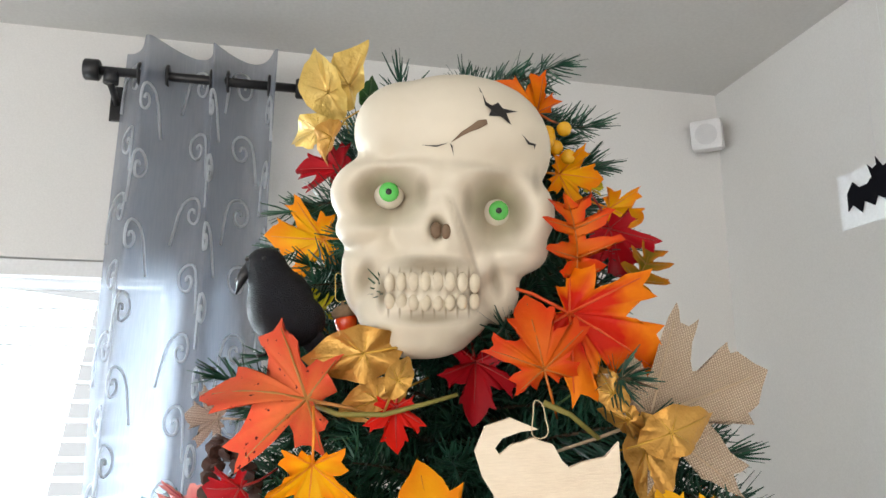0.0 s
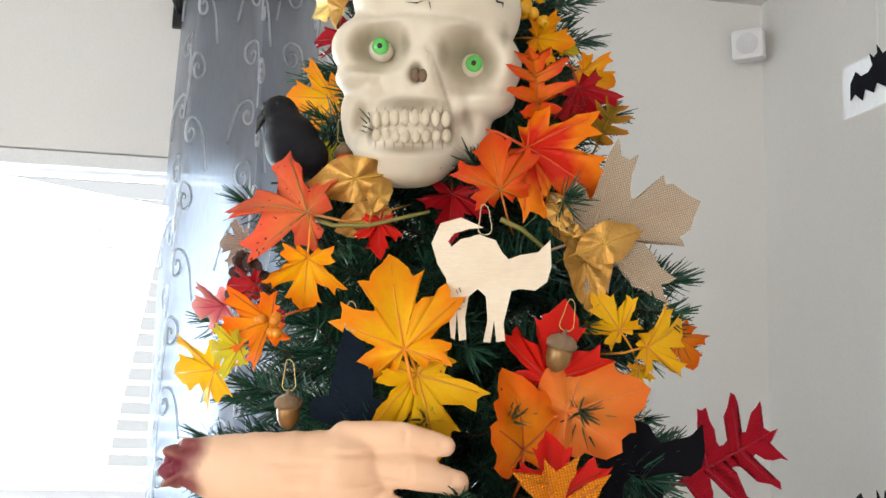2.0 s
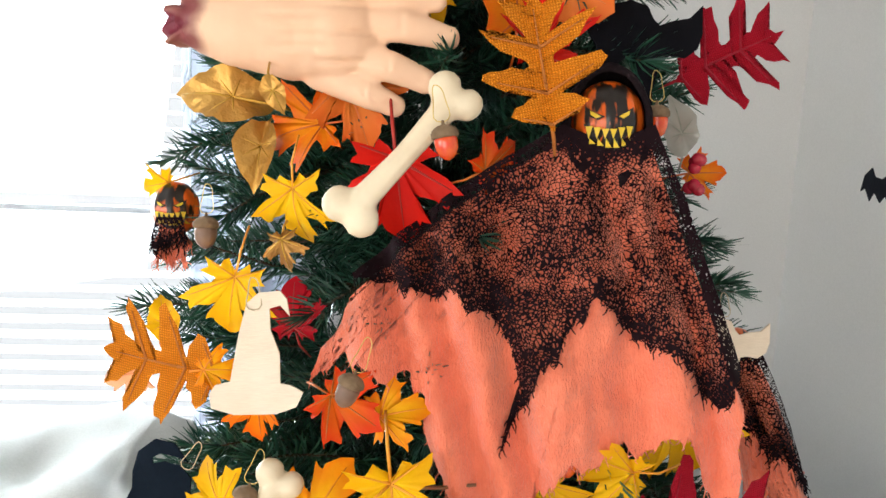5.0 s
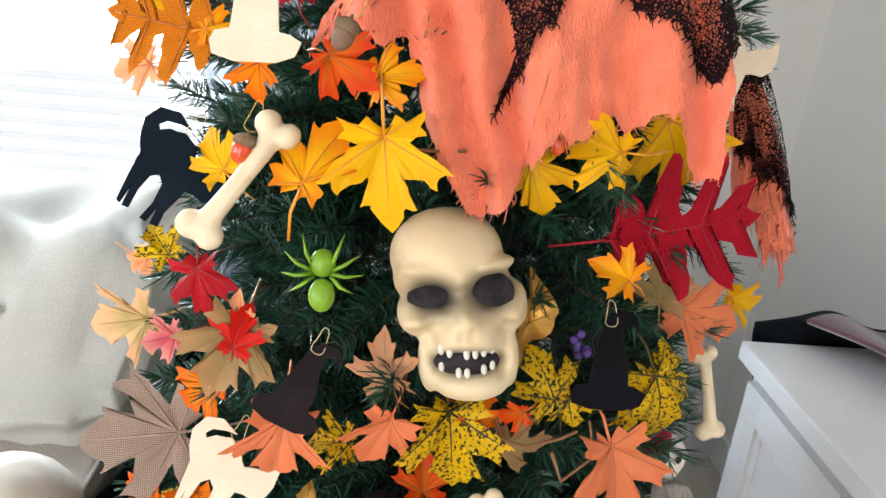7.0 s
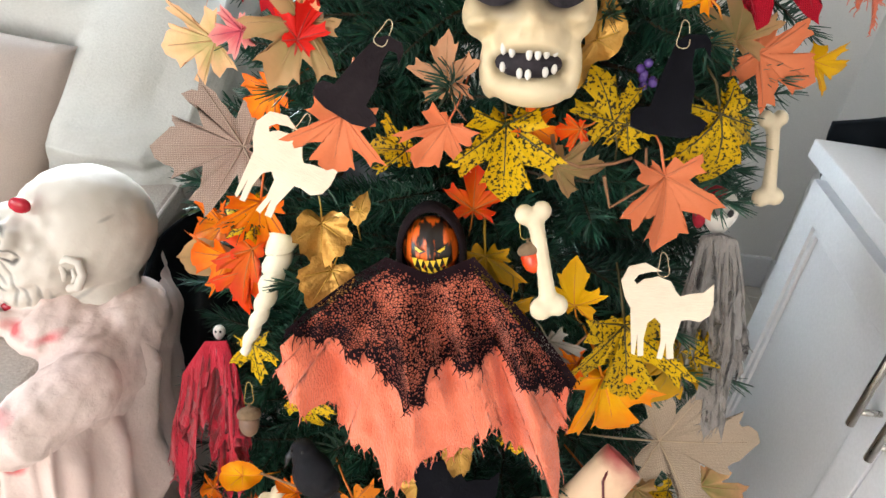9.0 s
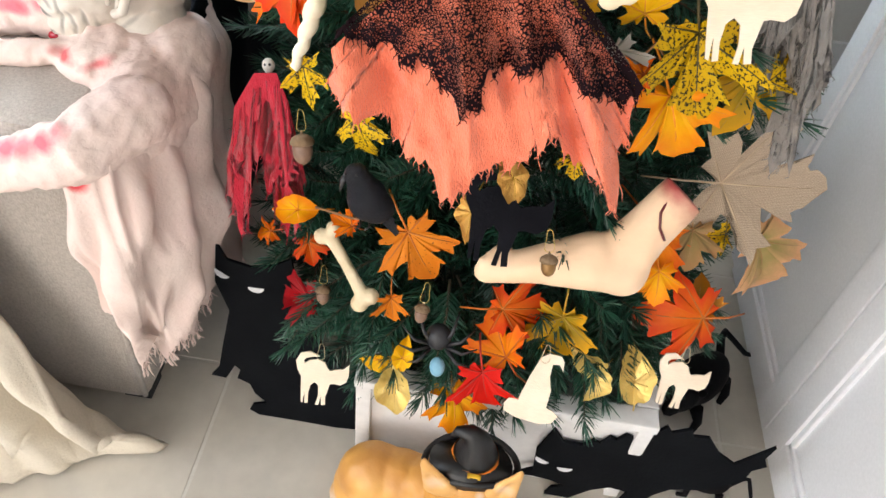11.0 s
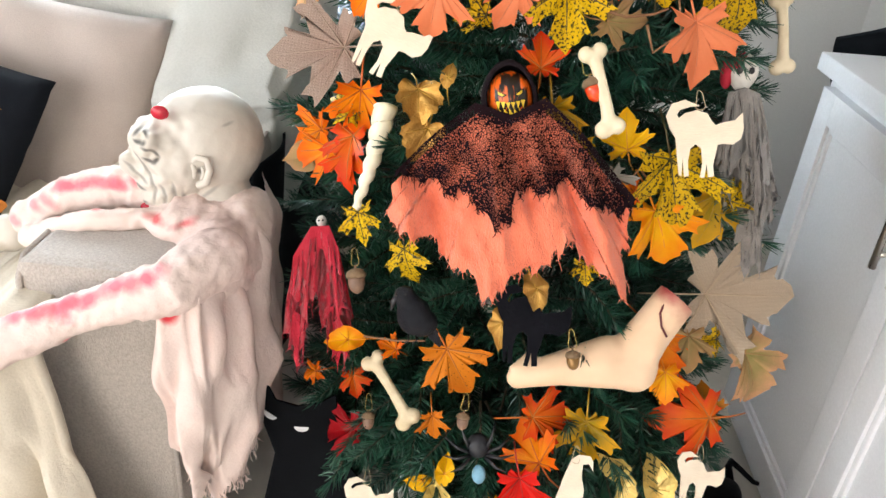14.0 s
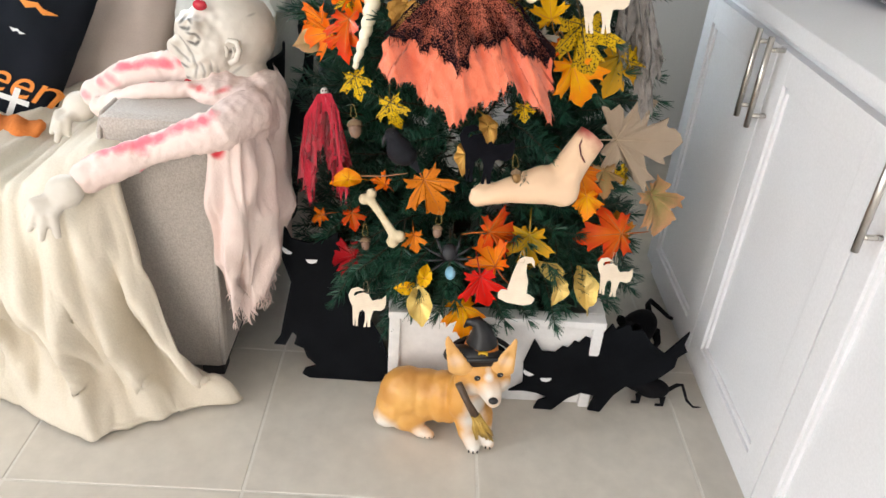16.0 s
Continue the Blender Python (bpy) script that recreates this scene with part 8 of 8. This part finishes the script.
leaf("maple", "redorange", 0.092, pose(-0.070, 0.487, 0.754, 59, 0, -16), -179)
leaf("grape", "gold", 0.066, pose(0.032, 0.409, 0.861, 63, 0, -7), -172)
leaf("grape", "gold", 0.066, pose(0.040, 0.393, 0.816, 71, 0, -9), 158)
leaf("ovate", "gold", 0.037, pose(0.068, 0.428, 0.892, 64, 0, -5), -2)
leaf("maple", "redorange", 0.061, pose(0.182, 0.431, 0.924, 66, 0, -8), 7)
leaf("maple", "olivegold", 0.080, pose(0.207, 0.410, 0.850, 69, 0, 5), -172)
leaf("maple", "olivegold", 0.067, pose(0.233, 0.369, 0.822, 80, 0, 4), 170)
leaf("maple", "yellow", 0.069, pose(0.305, 0.418, 0.831, 68, 0, 3), 7)
leaf("maple", "orange", 0.090, pose(-0.057, 0.497, 0.820, 77, 0, -17), -179)
leaf("maple", "orange", 0.088, pose(-0.122, 0.533, 0.730, 70, 0, -17), 109)
leaf("maple", "redorange", 0.079, pose(-0.067, 0.481, 0.733, 71, 0, -11), -178)
leaf("maple", "yelspot", 0.066, pose(-0.044, 0.425, 0.670, 75, 0, -5), -158)
leaf("maple", "yelspot", 0.120, pose(0.367, 0.388, 0.792, 77, 0, -5), -164)
leaf("maple", "olivegold", 0.106, pose(0.451, 0.448, 0.725, 77, 0, 1), 167)
leaf("maple", "yelspot", 0.056, pose(0.480, 0.462, 0.744, 64, 0, 18), -55)
leaf("maple", "yelorange", 0.110, pose(0.364, 0.379, 0.725, 69, 0, -4), -154)
leaf("maple", "orange", 0.044, pose(0.305, 0.364, 0.779, 74, 0, -2), 99)
leaf("maple", "greysheer", 0.056, pose(0.288, 0.370, 0.786, 69, 0, -2), -153)
leaf("maple", "burlap", 0.196, pose(0.528, 0.489, 0.563, 67, 0, 12), -93)
leaf("maple", "greenleaf", 0.141, pose(0.624, 0.543, 0.383, 61, 0, 16), -157)
leaf("maple", "greentan", 0.074, pose(0.463, 0.428, 0.502, 62, 0, 2), -175)
leaf("maple", "orange", 0.121, pose(0.415, 0.413, 0.501, 65, 0, 9), -155)
leaf("maple", "yelorange", 0.065, pose(0.426, 0.382, 0.467, 67, 0, 0), -175)
leaf("maple", "yelspot", 0.073, pose(0.027, 0.393, 0.632, 65, 0, -9), -164)
leaf("maple", "orangespot", 0.106, pose(0.107, 0.359, 0.484, 64, 0, 0), -149)
leaf("maple", "orange", 0.041, pose(0.010, 0.389, 0.479, 60, 0, -3), 74)
leaf("ovate", "yelorange", 0.066, pose(-0.064, 0.403, 0.474, 64, 0, -12), 107)
leaf("maple", "orange", 0.047, pose(-0.131, 0.471, 0.347, 56, 0, -16), 119)
leaf("maple", "redorange", 0.054, pose(-0.052, 0.430, 0.371, 57, 0, -12), -155)
leaf("maple", "crimson", 0.078, pose(-0.063, 0.399, 0.292, 62, 0, -13), 108)
leaf("maple", "orangespot", 0.050, pose(0.083, 0.348, 0.375, 57, 0, -5), -168)
leaf("ovate", "gold", 0.067, pose(0.170, 0.350, 0.563, 65, 0, -9), 180)
leaf("ovate", "gold", 0.063, pose(0.212, 0.355, 0.622, 60, 0, -3), -161)
leaf("maple", "yelspot", 0.042, pose(0.273, 0.364, 0.659, 69, 0, 7), -172)
leaf("maple", "redorange", 0.098, pose(0.252, 0.352, 0.403, 58, 0, 6), -89)
leaf("maple", "olivegold", 0.100, pose(0.317, 0.349, 0.377, 62, 0, -1), 180)
leaf("maple", "orange", 0.095, pose(0.239, 0.324, 0.360, 56, 0, -6), 35)
leaf("maple", "red", 0.091, pose(0.225, 0.283, 0.316, 53, 0, 2), -169)
leaf("maple", "yelorange", 0.093, pose(0.191, 0.292, 0.234, 55, 0, 3), -173)
leaf("maple", "redorange", 0.127, pose(0.487, 0.395, 0.388, 59, 0, 16), 87)
leaf("maple", "olive", 0.070, pose(0.515, 0.438, 0.381, 58, 0, 9), -2)
leaf("ovate", "yellow", 0.048, pose(0.070, 0.323, 0.274, 64, 0, -14), 106)
leaf("ovate", "palegold", 0.087, pose(0.101, 0.290, 0.255, 65, 0, -0), -172)
leaf("ovate", "yellow", 0.051, pose(0.108, 0.313, 0.311, 66, 0, -11), -1)
leaf("ovate", "palegold", 0.064, pose(0.368, 0.343, 0.326, 65, 0, 10), 62)
leaf("ovate", "palegold", 0.066, pose(0.388, 0.337, 0.278, 53, 0, -1), 173)
leaf("ovate", "palegold", 0.095, pose(0.450, 0.370, 0.267, 53, 0, 4), 10)
leaf("maple", "yelorange", 0.057, pose(0.427, 0.391, 0.453, 58, 0, 10), -177)
leaf("maple", "yelspot", 0.049, pose(0.504, 0.454, 0.499, 63, 0, 18), 88)
